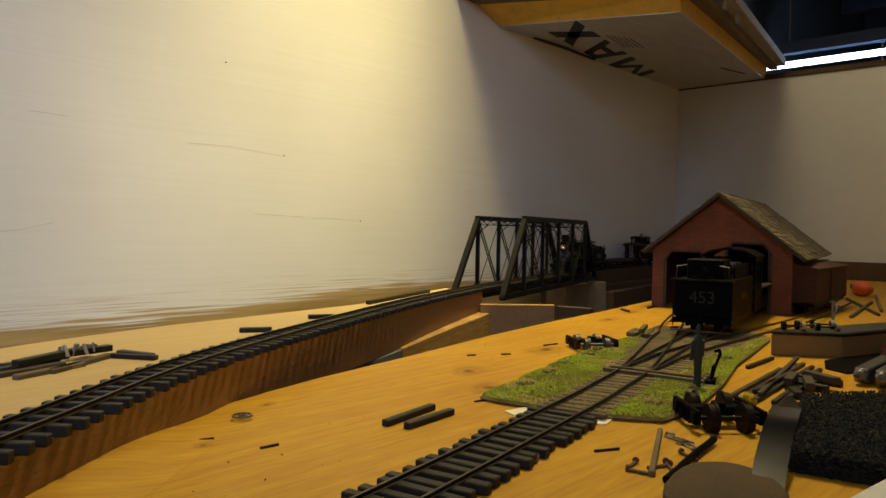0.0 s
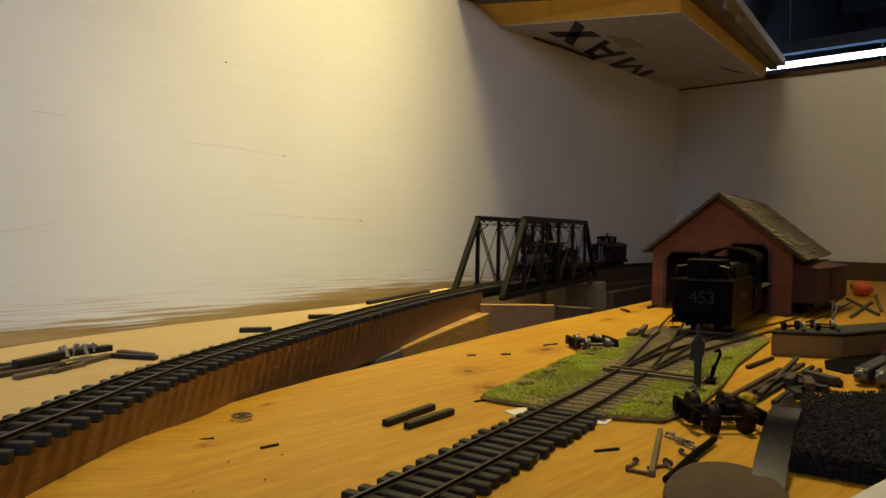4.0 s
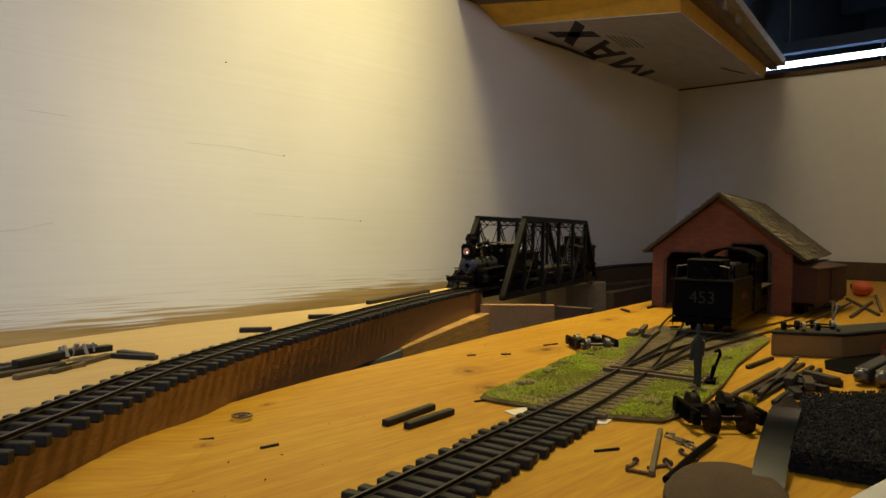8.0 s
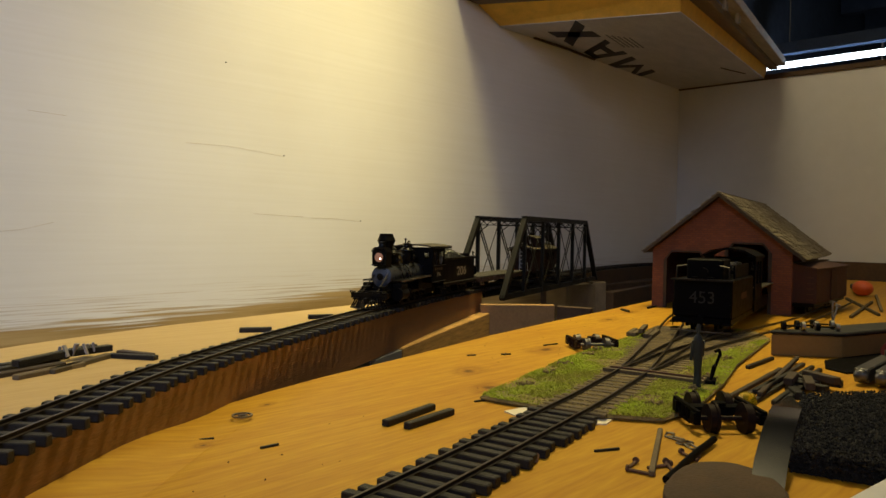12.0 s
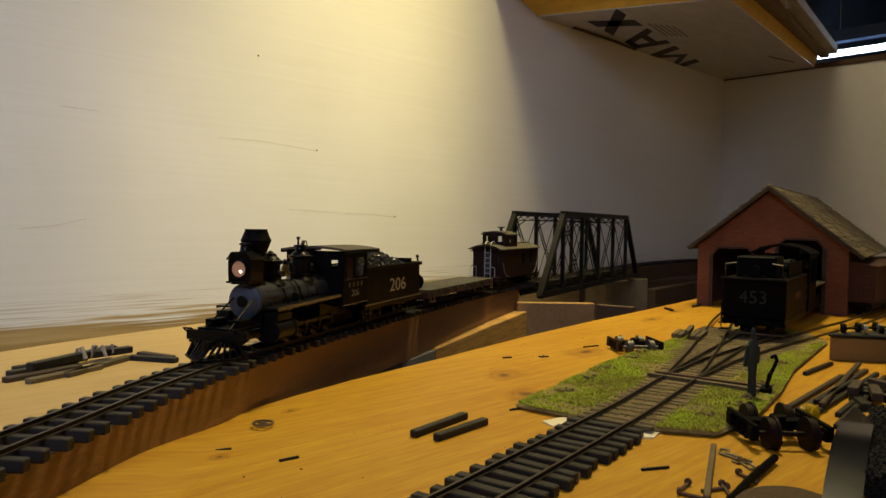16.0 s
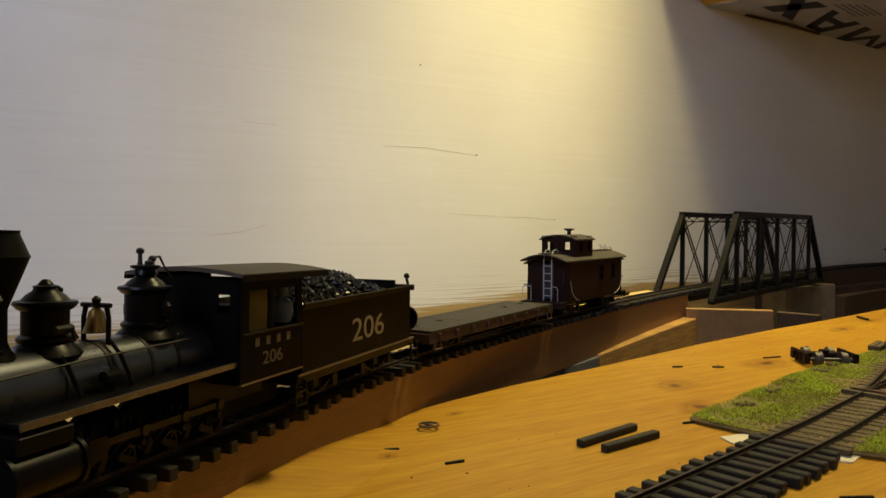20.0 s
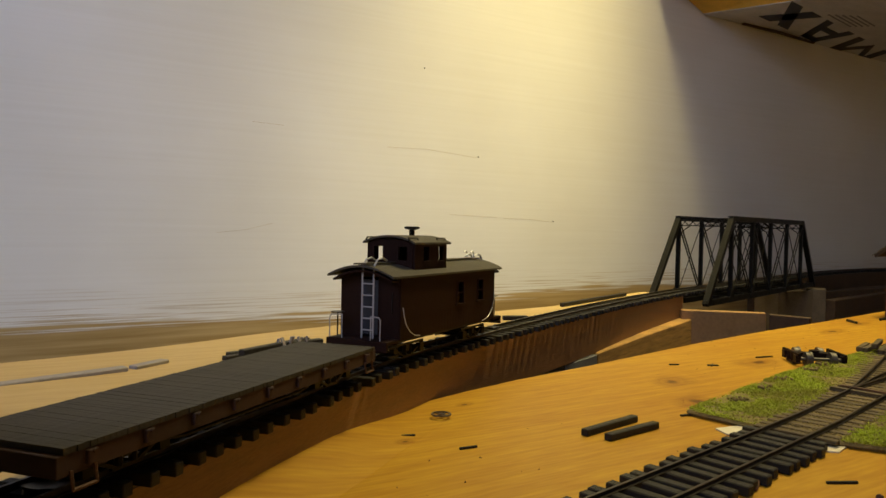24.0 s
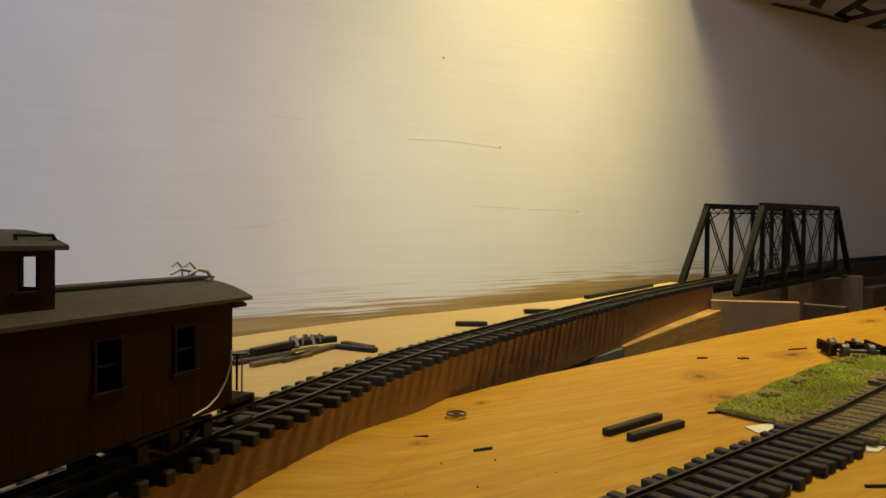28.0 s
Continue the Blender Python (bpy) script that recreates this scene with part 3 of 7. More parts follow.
def rail_part(line, d, z, parent, every=3, lift=None):
    """One rolled rail section, foot, web and head, swept along the line."""
    section = [(-0.085, 0), (0.085, 0), (0.085, 0.02), (0.022, 0.035), (0.022, 0.11), (0.045, 0.12), (0.045, 0.16), (-0.045, 0.16), (-0.045, 0.12), (-0.022, 0.11), (-0.022, 0.035), (-0.085, 0.02)]
    bm = bmesh.new()
    rings = []
    for i in range(0, len(line), every):
        x, y, h = line[i]
        up = lift(i * STEP) if lift else 0
        rings.append([bm.verts.new((x - math.sin(h) * (d + a), y + math.cos(h) * (d + a), z + b + up)) for a, b in section])
    for p, q in zip(rings, rings[1:]):
        for i in range(len(section)):
            k = (i + 1) % len(section)
            bm.faces.new((p[i], p[k], q[k], q[i]))
    bm.faces.new(rings[0])
    bm.faces.new(list(reversed(rings[-1])))
    bmesh.ops.recalc_face_normals(bm, faces=bm.faces)
    return part("rail", bm, RAIL, parent)


def tie_mesh(length=TIE_LEN, mat=None):
    bm = bmesh.new()
    box(bm, 0, 0, TIE_H / 2, TIE_W, length, TIE_H)
    return mesh_of("tie", bm, mat or TIE, bevel=0.03)


def track(name, line, z, label, spacing=0.86, first=0.0, last=None, seed=3, lift=None):
    rng = random.Random(seed)
    ob = thing(name, 0, 0, 0, 0, label, "railway track")
    for d in (GAUGE / 2, -GAUGE / 2):
        rail_part(line, d, z + TIE_H, ob, 3, lift)
    me = tie_mesh()
    s = first
    end = (len(line) - 1) * STEP if last is None else last
    while s < end:
        x, y, h = line[int(s / STEP)]
        o = rng.uniform(-0.07, 0.07)
        piece("tie", me, ob, x - math.sin(h) * o, y + math.cos(h) * o, z + (lift(s) if lift else 0), math.degrees(h) + rng.uniform(-2, 2))
        s += spacing + rng.uniform(-0.05, 0.05)
    return ob


def structure(name, bm, mat, label="", smooth=False, bevel=0.0):
    return tagged(part(name, bm, mat, None, label, smooth, bevel), kind="structure")


def build_room():
    rng = random.Random(5)
    face = 71.4
    bm = bmesh.new()
    box(bm, 25, face + 1.1, 30, 260, 2.2, 220)
    structure("wall_north", bm, WALL_BRUSHED, "white painted wall with brush marks and a bare brown foot")
    # scratches and thin raised brush strokes in the paint
    for pts in (((36.8, 16.8), (42.0, 16.9), (49.0, 16.4)), ((45.1, 9.6), (48.5, 9.5), (51.9, 9.4)), ((53.0, 9.3), (56.7, 9.3), (60.8, 9.0)), ((18.5, 7.2), (21.3, 7.5), (24.0, 8.2)), ((21.8, 18.2), (25.1, 18.1))):
        bm = bmesh.new()
        wire(bm, [(px, face, pz) for px, pz in pts], 0.02, 5)
        structure("wall_scratch", bm, SCRATCH, "thin scratch in the wall paint")
    for px, pz in ((49.0, 16.5), (60.8, 9.1), (41.4, 26.0)):
        bm = bmesh.new()
        ball(bm, (px, face, pz), 0.1, 1)
        structure("wall_nail", bm, BLACK, "tiny nail head in the wall")
    for k in range(34):
        x0, z0, ln = rng.uniform(-8, 84), abs(rng.gauss(0, 2.2)) - 0.9, rng.uniform(3, 11)
        bm = bmesh.new()
        wire(bm, [(x0, face + 0.012, z0), (x0 + ln * 0.5, face + 0.01, z0 + rng.uniform(-0.1, 0.1)), (x0 + ln, face + 0.02, z0 + rng.uniform(-0.25, 0.25))], rng.uniform(0.014, 0.026), 4)
        structure("brush_mark", bm, WALL_BRUSHED, "raised brush mark in the wall paint")
    # the end wall is a partition: over its top the further room shows
    bm = bmesh.new()
    box(bm, 153.5, -30, -29.7, 2.2, 205, 139)
    structure("wall_east", bm, WALL, "white painted end wall in shade")
    bm = bmesh.new()
    box(bm, 153.4, -30, 40.3, 2.8, 205, 0.9)
    structure("wall_cap", bm, DARKBROWN, "dark wooden cap along the top of the end wall")
    bm = bmesh.new()
    box(bm, 152.0, 3, 1.2, 0.6, 130, 4.4)
    structure("baseboard", bm, DARKBROWN, "dark brown board along the foot of the end wall")
    for name, q in (("wall_west", (-106, -30, 10, 2, 205, 230)), ("wall_south", (160, -133, 10, 534, 2, 230))):
        bm = bmesh.new()
        box(bm, *q)
        structure(name, bm, WALL)
    bm = bmesh.new()
    box(bm, 24, -30, 126, 262, 205, 2)
    structure("ceiling", bm, WALL, "white painted ceiling over the bench")
    # further room: dimness and blue cast of its light are painted into the colour
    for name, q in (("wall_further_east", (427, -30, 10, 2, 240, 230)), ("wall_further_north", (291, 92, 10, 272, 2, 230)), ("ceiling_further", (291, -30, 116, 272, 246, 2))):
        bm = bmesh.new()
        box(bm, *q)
        structure(name, bm, ROOM_DIM_LIGHT, "surface of the further room, its dim bluish light put into the colour")
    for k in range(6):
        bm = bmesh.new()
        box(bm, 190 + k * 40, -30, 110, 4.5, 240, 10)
        structure("ceiling_joist", bm, ROOM_DIM_LIGHT, "ceiling joist of the further room, its dim bluish light put into the colour")
    bm = bmesh.new()
    box(bm, 160, -30, -101, 536, 246, 2)
    structure("floor", bm, DARKWOOD, "dark floor under the bench")


def slab(bm, low, high, z0, z1):
    """A board whose lower and upper outlines differ, with slanting cut edges."""
    lo = [bm.verts.new((x, y, z0)) for x, y in low]
    hi = [bm.verts.new((x, y, z1)) for x, y in high]
    n = len(low)
    bm.faces.new(hi)
    bm.faces.new(list(reversed(lo)))
    for i in range(n):
        bm.faces.new((lo[i], lo[(i + 1) % n], hi[(i + 1) % n], hi[i]))
    bmesh.ops.recalc_face_normals(bm, faces=bm.faces)


def build_shelf():
    """The upper deck: foam board with a printed facing, on boards."""
    ob = thing("upper_shelf", 0, 0, 0, 0, "foam insulation board shelf on wooden boards under the ceiling", "shelf")
    z = 40.05
    plan = [(88.6, 71.3), (99.5, 46.7), (152.3, 53.2), (152.3, 71.3)]
    over = [(83.4, 71.3), (97.6, 45.9), (152.3, 52.7), (152.3, 71.3)]
    bm = bmesh.new()
    prism(bm, plan, z, z + 0.12)
    part("facing", bm, FOAM, ob, "grey printed foil facing of the foam board")
    bm = bmesh.new()
    slab(bm, plan, over, z + 0.13, z + 2.2)
    part("foam_core", bm, FOAM_EDGE, ob, "yellow foam core with a rough cut edge")
    bm = bmesh.new()
    slab(bm, [(78.6, 71.3), (96.6, 45.0), (152.3, 52.1), (152.3, 71.3)], [(78.2, 71.3), (96.2, 44.8), (152.3, 51.7), (152.3, 71.3)], z + 2.25, z + 4.4)
    part("deck_board", bm, SHELFWOOD, ob, "wooden deck on the foam board")
    bm = bmesh.new()
    beam(bm, (98.5, 44.6, z + 3.0), (152.2, 51.4, z + 2.2), 1.5, 1.3)
    part("front_board", bm, SHELFWOOD, ob, "grey-brown wooden front board", bevel=0.1)
    bm = bmesh.new()
    beam(bm, (100.5, 42.6, z + 4.4), (152.2, 50.3, z + 2.9), 2.2, 1.6)
    part("rail_board", bm, PALEBOARD, ob, "pale worn wooden edge board", bevel=0.1)
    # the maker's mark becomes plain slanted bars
    u, v = Vector((0.985, 0.17)), Vector((-0.42, -0.91))
    o = Vector((96.6, 67.9))

    def q4(*pts):
        return [tuple(o + u * s * 1.12 + v * t) for s, t in pts]

    marks = [q4((0.0, 8.3), (3.4, 8.3), (8.6, 0.6), (5.2, 0.6)), q4((6.2, 8.3), (9.6, 8.3), (2.8, 0.6), (-0.6, 0.6)),
             q4((11.2, 8.3), (13.4, 8.3), (15.0, 0.6), (12.8, 0.6)), q4((19.0, 8.3), (21.2, 8.3), (17.8, 0.6), (15.6, 0.6)),
             q4((12.6, 2.2), (17.8, 2.2), (17.6, 0.6), (12.8, 0.6)), q4((13.2, 6.4), (18.8, 6.4), (18.4, 4.8), (13.6, 4.8)),
             q4((23.0, 8.3), (25.4, 8.3), (25.4, 0.6), (23.0, 0.6)), q4((25.4, 3.2), (25.4, 0.6), (29.6, 5.8), (29.6, 8.3)),
             q4((29.6, 8.3), (29.6, 5.8), (33.6, 0.6), (33.6, 3.2)), q4((33.6, 8.3), (36.0, 8.3), (36.0, 0.6), (33.6, 0.6))]
    for k in marks:
        bm = bmesh.new()
        prism(bm, k, z - 0.025, z - 0.005)
        part("printed_bar", bm, INK, ob, "dark printed bar on the facing")
    for k in range(5):
        a, b = 9.5 + k * 1.2, 17.5 + k * 0.9
        bm = bmesh.new()
        prism(bm, q4((a, 9.4 + k * 0.8), (b, 9.4 + k * 0.8), (b, 9.8 + k * 0.8), (a, 9.8 + k * 0.8)), z - 0.02, z - 0.005)
        part("printed_line", bm, GREYINK, ob, "small grey printed line")
    bm = bmesh.new()
    wire(bm, [(97, 70.7, z - 0.1), (106, 70.1, z - 0.3), (116, 70.9, z - 0.1)], 0.24, 6)
    part("torn_edge", bm, DARKBROWN, ob, "dark torn strip at the wall")
    bm = bmesh.new()
    box(bm, 141, 55.2, z - 0.06, 8, 0.3, 0.1, rz=-12)
    part("cut_line", bm, DARKBROWN, ob, "dark cut in the facing")
    for x in (108, 116):
        bm = bmesh.new()
        box(bm, x, 42.6 + (x - 100) * 0.14, z + 2.9, 1.4, 0.5, 2.2, rz=8)
        part("tape_strip", bm, TAPE, ob, "shiny strip of clear tape")


def build_tube():
    ob = thing("fluorescent_lamp", 250, 40, 64.2, 0, "glowing fluorescent tube in the further room", "lamp")
    bm = bmesh.new()
    rod(bm, (0, -57, 0), (0, 57, 0), 1.0, seg=18)
    part("tube", bm, GLOW, ob, "glowing white tube", smooth=True)
    bm = bmesh.new()
    box(bm, 1.0, 0, 5.4, 3.6, 120, 3.6)
    part("housing", bm, NAVY, ob, "dark lamp housing")
    for y in (-57.8, 57.8):
        bm = bmesh.new()
        rod(bm, (0, y - 0.9, 0), (0, y + 0.9, 0), 1.7, seg=12)
        box(bm, 0, y, 1.6, 2.4, 1.0, 3.0)
        part("end_cap", bm, SILVER, ob)
    for y in (-40, 40):
        bm = bmesh.new()
        rod(bm, (1.0, y, 6.0), (1.0, y, 41.5), 0.15, seg=8)
        part("hanger", bm, STEELDARK, ob, "dark hanging rod")


FORE = [(-20, -2), (0, 16.2), (7.0, 22.9), (10.3, 25.5), (14.4, 28.1), (17.1, 29.2), (20.1, 30.1), (24.0, 31.1), (30.9, 32.4), (43.1, 35.0), (54.3, 36.9), (64.2, 38.2), (82.4, 41.0), (151.5, 48.4),
        (151.5, -60), (-70, -60), (-70, -45)]


def build_bench():
    bm = bmesh.new()
    prism(bm, FORE, -1.6, 0)
    structure("bench_top", bm, PLY, "honey-coloured pine plywood sheet with knots")
    k0 = next(i for i, q in enumerate(MAIN_LINE) if q[0] < 57.6)
    bed = MAIN_LINE[k0:]

    def lift(s):
        return rise(s + k0 * STEP)

    # the board: from the track's edge back to its own rear edge
    bm = bmesh.new()
    rings = []
    edge = offset_line(bed, TIE_LEN / 2 - 0.38)
    back = [(-80, 14), (-20, 30.2), (0.4, 36.5), (8.9, 39.1), (12.6, 40.6), (21.4, 43.4), (39.5, 46.1), (47, 49.5), (57.6, 53.2)]
    for i in range(0, len(bed), 8):
        x, y = edge[i]
        bx = x if x > 11.8 else 11.8 + (x - 11.8) * 1.35
        bx = min(max(bx, -79.9), 57.5)
        for (ax, ay), (cx, cy) in zip(back, back[1:]):
            if ax <= bx <= cx:
                by = ay + (cy - ay) * (bx - ax) / (cx - ax)
        u = lift(i * STEP)
        rings.append([bm.verts.new(q) for q in ((x, y, BED - 1.9 + u), (bx, by, BED - 1.9 + u), (bx, by, BED + u), (x, y, BED + u))])
    for p, q in zip(rings, rings[1:]):
        for i in range(4):
            bm.faces.new((p[i], p[(i + 1) % 4], q[(i + 1) % 4], q[i]))
    bm.faces.new(rings[0])
    bm.faces.new(list(reversed(rings[-1])))
    bmesh.ops.recalc_face_normals(bm, faces=bm.faces)
    structure("roadbed_board", bm, PLY_PALE, "pale plywood roadbed with a brown cut edge")
    bm = bmesh.new()
    ribbon(bm, bed, TIE_LEN / 2 - 0.37, TIE_LEN / 2 - 0.32, BED - 2.9, BED - 0.01, 4, lift)
    structure("fascia", bm, PLY_EDGE, "reddish brown cut edge of the roadbed")
    # the warped edge of the sheet, where it climbs to the roadbed
    bm = bmesh.new()
    rings = []
    for i in range(0, len(bed), 4):
        x, y, h = bed[i]
        if not -25 < x < 15.5:
            continue
        f = min(1.0, (15.5 - x) / 7.0)
        f = f * f * (3 - 2 * f)
        nx, ny = -math.sin(h), math.cos(h)
        rings.append([bm.verts.new((x + nx * d, y + ny * d, z)) for d, z in ((TIE_LEN / 2 - 0.31, -0.3), (TIE_LEN / 2 - 0.31, 0.64 * f), (TIE_LEN / 2 + 0.4, 0.42 * f), (TIE_LEN / 2 + 1.1, 0.16 * f), (TIE_LEN / 2 + 1.9, 0.004), (TIE_LEN / 2 + 2.0, -0.3))])
    for p, q in zip(rings, rings[1:]):
        for i in range(6):
            bm.faces.new((p[i], p[(i + 1) % 6], q[(i + 1) % 6], q[i]))
    bmesh.ops.recalc_face_normals(bm, faces=bm.faces)
    structure("warped_edge", bm, PLY, "plywood edge warped up against the roadbed", smooth=True)
    # the raised roadbed beyond the bridge
    far = [q for q in MAIN_LINE[:320] if q[0] > 98.5]
    bm = bmesh.new()
    ribbon(bm, far, -3.4, 1.6, BED - 2.6, BED)
    structure("far_roadbed", bm, DARKBROWN, "dark brown roadbed beyond the bridge")
    # the inclined joist under the roadbed, its upper face in the lamp's light
    bm = bmesh.new()
    cols = [[bm.verts.new(q) for q in ((x0, y0, -7), (x1, y1, -7), (x1, y1, z1), (x0, y0, z0))]
            for x0, y0, z0, x1, y1, z1 in ((38.5, 40.0, -1.12, 38.0, 42.5, -1.1), (47.5, 43.3, -0.74, 47.2, 46.6, -0.72), (57.5, 46.8, -0.34, 57.3, 50.5, -0.32))]
    for p, q in zip(cols, cols[1:]):
        for i in range(4):
            bm.faces.new((p[i], p[(i + 1) % 4], q[(i + 1) % 4], q[i]))
    bm.faces.new(cols[0])
    bm.faces.new(list(reversed(cols[-1])))
    bmesh.ops.recalc_face_normals(bm, faces=bm.faces)
    structure("joist", bm, TIMBER, "rough-sawn timber joist under the roadbed", bevel=0.08)
    for nm, plan, z0, z1, mat, label in (
            ("brace", [(33.4, 37.9), (38.35, 39.9), (37.8, 42.4), (32.6, 40.4)], -7.5, -1.2, GREYWOOD, "grey painted block under the roadbed"),
            ("inner_brace", [(20, 33.4), (32.0, 37.6), (31.2, 41), (20, 38)], -7.5, -2.2, PLY_EDGE, "brown board under the roadbed"),
            ("abutment", [(56.6, 47.4), (62.2, 42.1), (62.9, 42.8), (57.3, 48.1)], -12, 0.52, PIER, "pale wooden block abutment at the bridge end"),
            ("abutment_step", [(62.6, 42.1), (63.5, 38.6), (64.2, 38.8), (63.3, 42.4)], -12, 0.40, DARKBROWN, "dark wooden block beside the abutment"),
            ("pier", [(96.0, 58.4), (97.2, 56.5), (99.6, 58.0), (98.4, 60.2)], -12, 0.52, CONCRETE, "grey cast plaster pier under the bridge end"),
            ("pier_wall", [(89.5, 58.6), (95.9, 57.6), (97.0, 61.5), (90.0, 62.5)], -12, 0.30, CONCRETE, "dim plaster wall beside the pier"),
            ("far_sill", [(97.5, 55.4), (128, 60.6), (128, 62.0), (97.5, 57.0)], -6, -0.9, DARKBROWN, "dark sill board behind the gorge"),
            ("gorge_floor", [(18, 33), (151, 49), (151, 71.2), (-10, 71.2), (-10, 36)], -14, -12, DARKBROWN, "dark board deep in the gorge"),
            ("far_bank", [(101, 62.4), (152.0, 62.6), (152.0, 71.3), (101, 71.3)], -12, -0.6, BANK, "brown earth bank behind the bridge")):
        bm = bmesh.new()
        prism(bm, plan, z0, z1)
        structure(nm, bm, mat, label, bevel=0.06)


# ---- the truss bridge ----
def lattice(bm, a, b, width, n, axis):
    """Crossed flat lacing bars between two lines a half width to each side of a-b."""
    a, b, o = Vector(a), Vector(b), Vector(axis) * width / 2
    for k in range(n):
        p, q = a.lerp(b, k / n), a.lerp(b, (k + 1) / n)
        beam(bm, p + o, q - o, 0.07, 0.07)
        beam(bm, p - o, q + o, 0.07, 0.07)


def build_bridge():
    yaw, L, W, H, top = 17.33, 40.4, 6.03, 9.26, 26.6
    ob = thing("truss_bridge", 59.3, 46.6, 0.56, yaw, "grey-black steel through truss model railway bridge", "bridge")
    o = (L - top) / 2
    n = 4
    xs = [o + top * k / n for k in range(n + 1)]
    for y in (0, W):
        inner = 1 if y == 0 else -1
        bm = bmesh.new()
        box(bm, L / 2, y, 0.55, L, 0.12, 0.55)
        box(bm, L / 2, y + inner * 0.32, 0.55, L, 0.12, 0.55)
        box(bm, L / 2, y + inner * 0.16, 0.28, L, 0.5, 0.06)
        part("bottom_chord", bm, BRIDGE, ob)
        bm = bmesh.new()
        box(bm, L / 2, y + inner * 0.15, H - 0.3, top + 0.6, 0.55, 0.5)
        box(bm, L / 2, y + inner * 0.15, H - 0.03, top + 0.7, 0.66, 0.07)
        part("top_chord", bm, BRIDGE, ob, bevel=0.02)
        for a, b in (((0.1, y + inner * 0.15, 0.35), (o, y + inner * 0.15, H - 0.25)), ((L - 0.1, y + inner * 0.15, 0.35), (L - o, y + inner * 0.15, H - 0.25))):
            bm = bmesh.new()
            beam(bm, a, b, 0.62, 0.52)
            part("end_post", bm, BRIDGE, ob, bevel=0.03)
        for k, x in enumerate(xs):
            bm = bmesh.new()
            for dy in (-0.17, 0.17):
                box(bm, x, y + inner * 0.15 + dy, H / 2, 0.34, 0.07, H - 0.7)
            box(bm, x, y + inner * 0.15, H / 2, 0.12, 0.34, H - 0.7)
            part("vertical", bm, BRIDGE, ob)
            bm = bmesh.new()
            prism(bm, [(x - 0.7, 0.3), (x + 0.7, 0.3), (x + 0.35, 1.35), (x - 0.35, 1.35)], -0.03, 0.03)
            bmesh.ops.rotate(bm, cent=(0, 0, 0), matrix=Matrix.Rotation(radians(90), 3, "X"), verts=bm.verts)
            bmesh.ops.translate(bm, vec=(0, y - inner * 0.08, 0), verts=bm.verts)
            part("gusset", bm, BRIDGE, ob)
        for k in range(n):
            x0, x1 = xs[k], xs[k + 1]
            down = k < n / 2
            bm = bmesh.new()
            a = (x0, y + inner * 0.15, H - 0.6) if down else (x0, y + inner * 0.15, 0.6)
            b = (x1, y + inner * 0.15, 0.6) if down else (x1, y + inner * 0.15, H - 0.6)
            for dy in (-0.13, 0.13):
                beam(bm, Vector(a) + Vector((0, dy, 0)), Vector(b) + Vector((0, dy, 0)), 0.06, 0.22)
            part("diagonal", bm, BRIDGE, ob)
            bm = bmesh.new()
            a2 = (x0, y + inner * 0.15, 0.6) if down else (x0, y + inner * 0.15, H - 0.6)
            b2 = (x1, y + inner * 0.15, H - 0.6) if down else (x1, y + inner * 0.15, 0.6)
            rod(bm, a2, b2, 0.05, seg=6)
            part("counter_rod", bm, BRIDGE, ob)
        for x0, x1, z0 in ((0.4, o, 0.6), (L - 0.4, L - o, 0.6)):
            bm = bmesh.new()
            box(bm, (x0 + x1) / 2, y + inner * 0.15, 0.85, 0.1, 0.1, 0.6)
            part("hip_hanger", bm, BRIDGE, ob)
    for x in xs:
        bm = bmesh.new()
        box(bm, x, W / 2, H - 0.28, 0.3, W - 0.5, 0.12)
        box(bm, x, W / 2, H - 1.05, 0.2, W - 0.5, 0.1)
        lattice(bm, (x, 0.4, H - 0.66), (x, W - 0.4, H - 0.66), 0.72, 6, (0, 0, 1))
        part("portal_strut" if x in (xs[0], xs[-1]) else "sway_strut", bm, BRIDGE, ob)
        for y, s in ((0.3, 1), (W - 0.3, -1)):
            bm = bmesh.new()
            pts = [(x, y, H - 2.3), (x, y + s * 0.35, H - 1.6), (x, y + s * 1.1, H - 1.1)]
            wire(bm, pts, 0.06, 5)
            part("knee_brace", bm, BRIDGE, ob)
        bm = bmesh.new()
        box(bm, x, W / 2, 0.5, 0.35, W, 0.6)
        part("floor_beam", bm, BRIDGE, ob)
    for k in range(n):
        bm = bmesh.new()
        beam(bm, (xs[k], 0.3, H - 0.25), (xs[k + 1], W - 0.3, H - 0.25), 0.08, 0.08)
        beam(bm, (xs[k], W - 0.3, H - 0.25), (xs[k + 1], 0.3, H - 0.25), 0.08, 0.08)
        part("top_lateral", bm, BRIDGE, ob)
    for y in (W / 2 - 0.8, W / 2 + 0.8):
        bm = bmesh.new()
        box(bm, L / 2, y, 0.68, L, 0.25, 0.5)
        part("stringer", bm, BRIDGE, ob)
    return ob


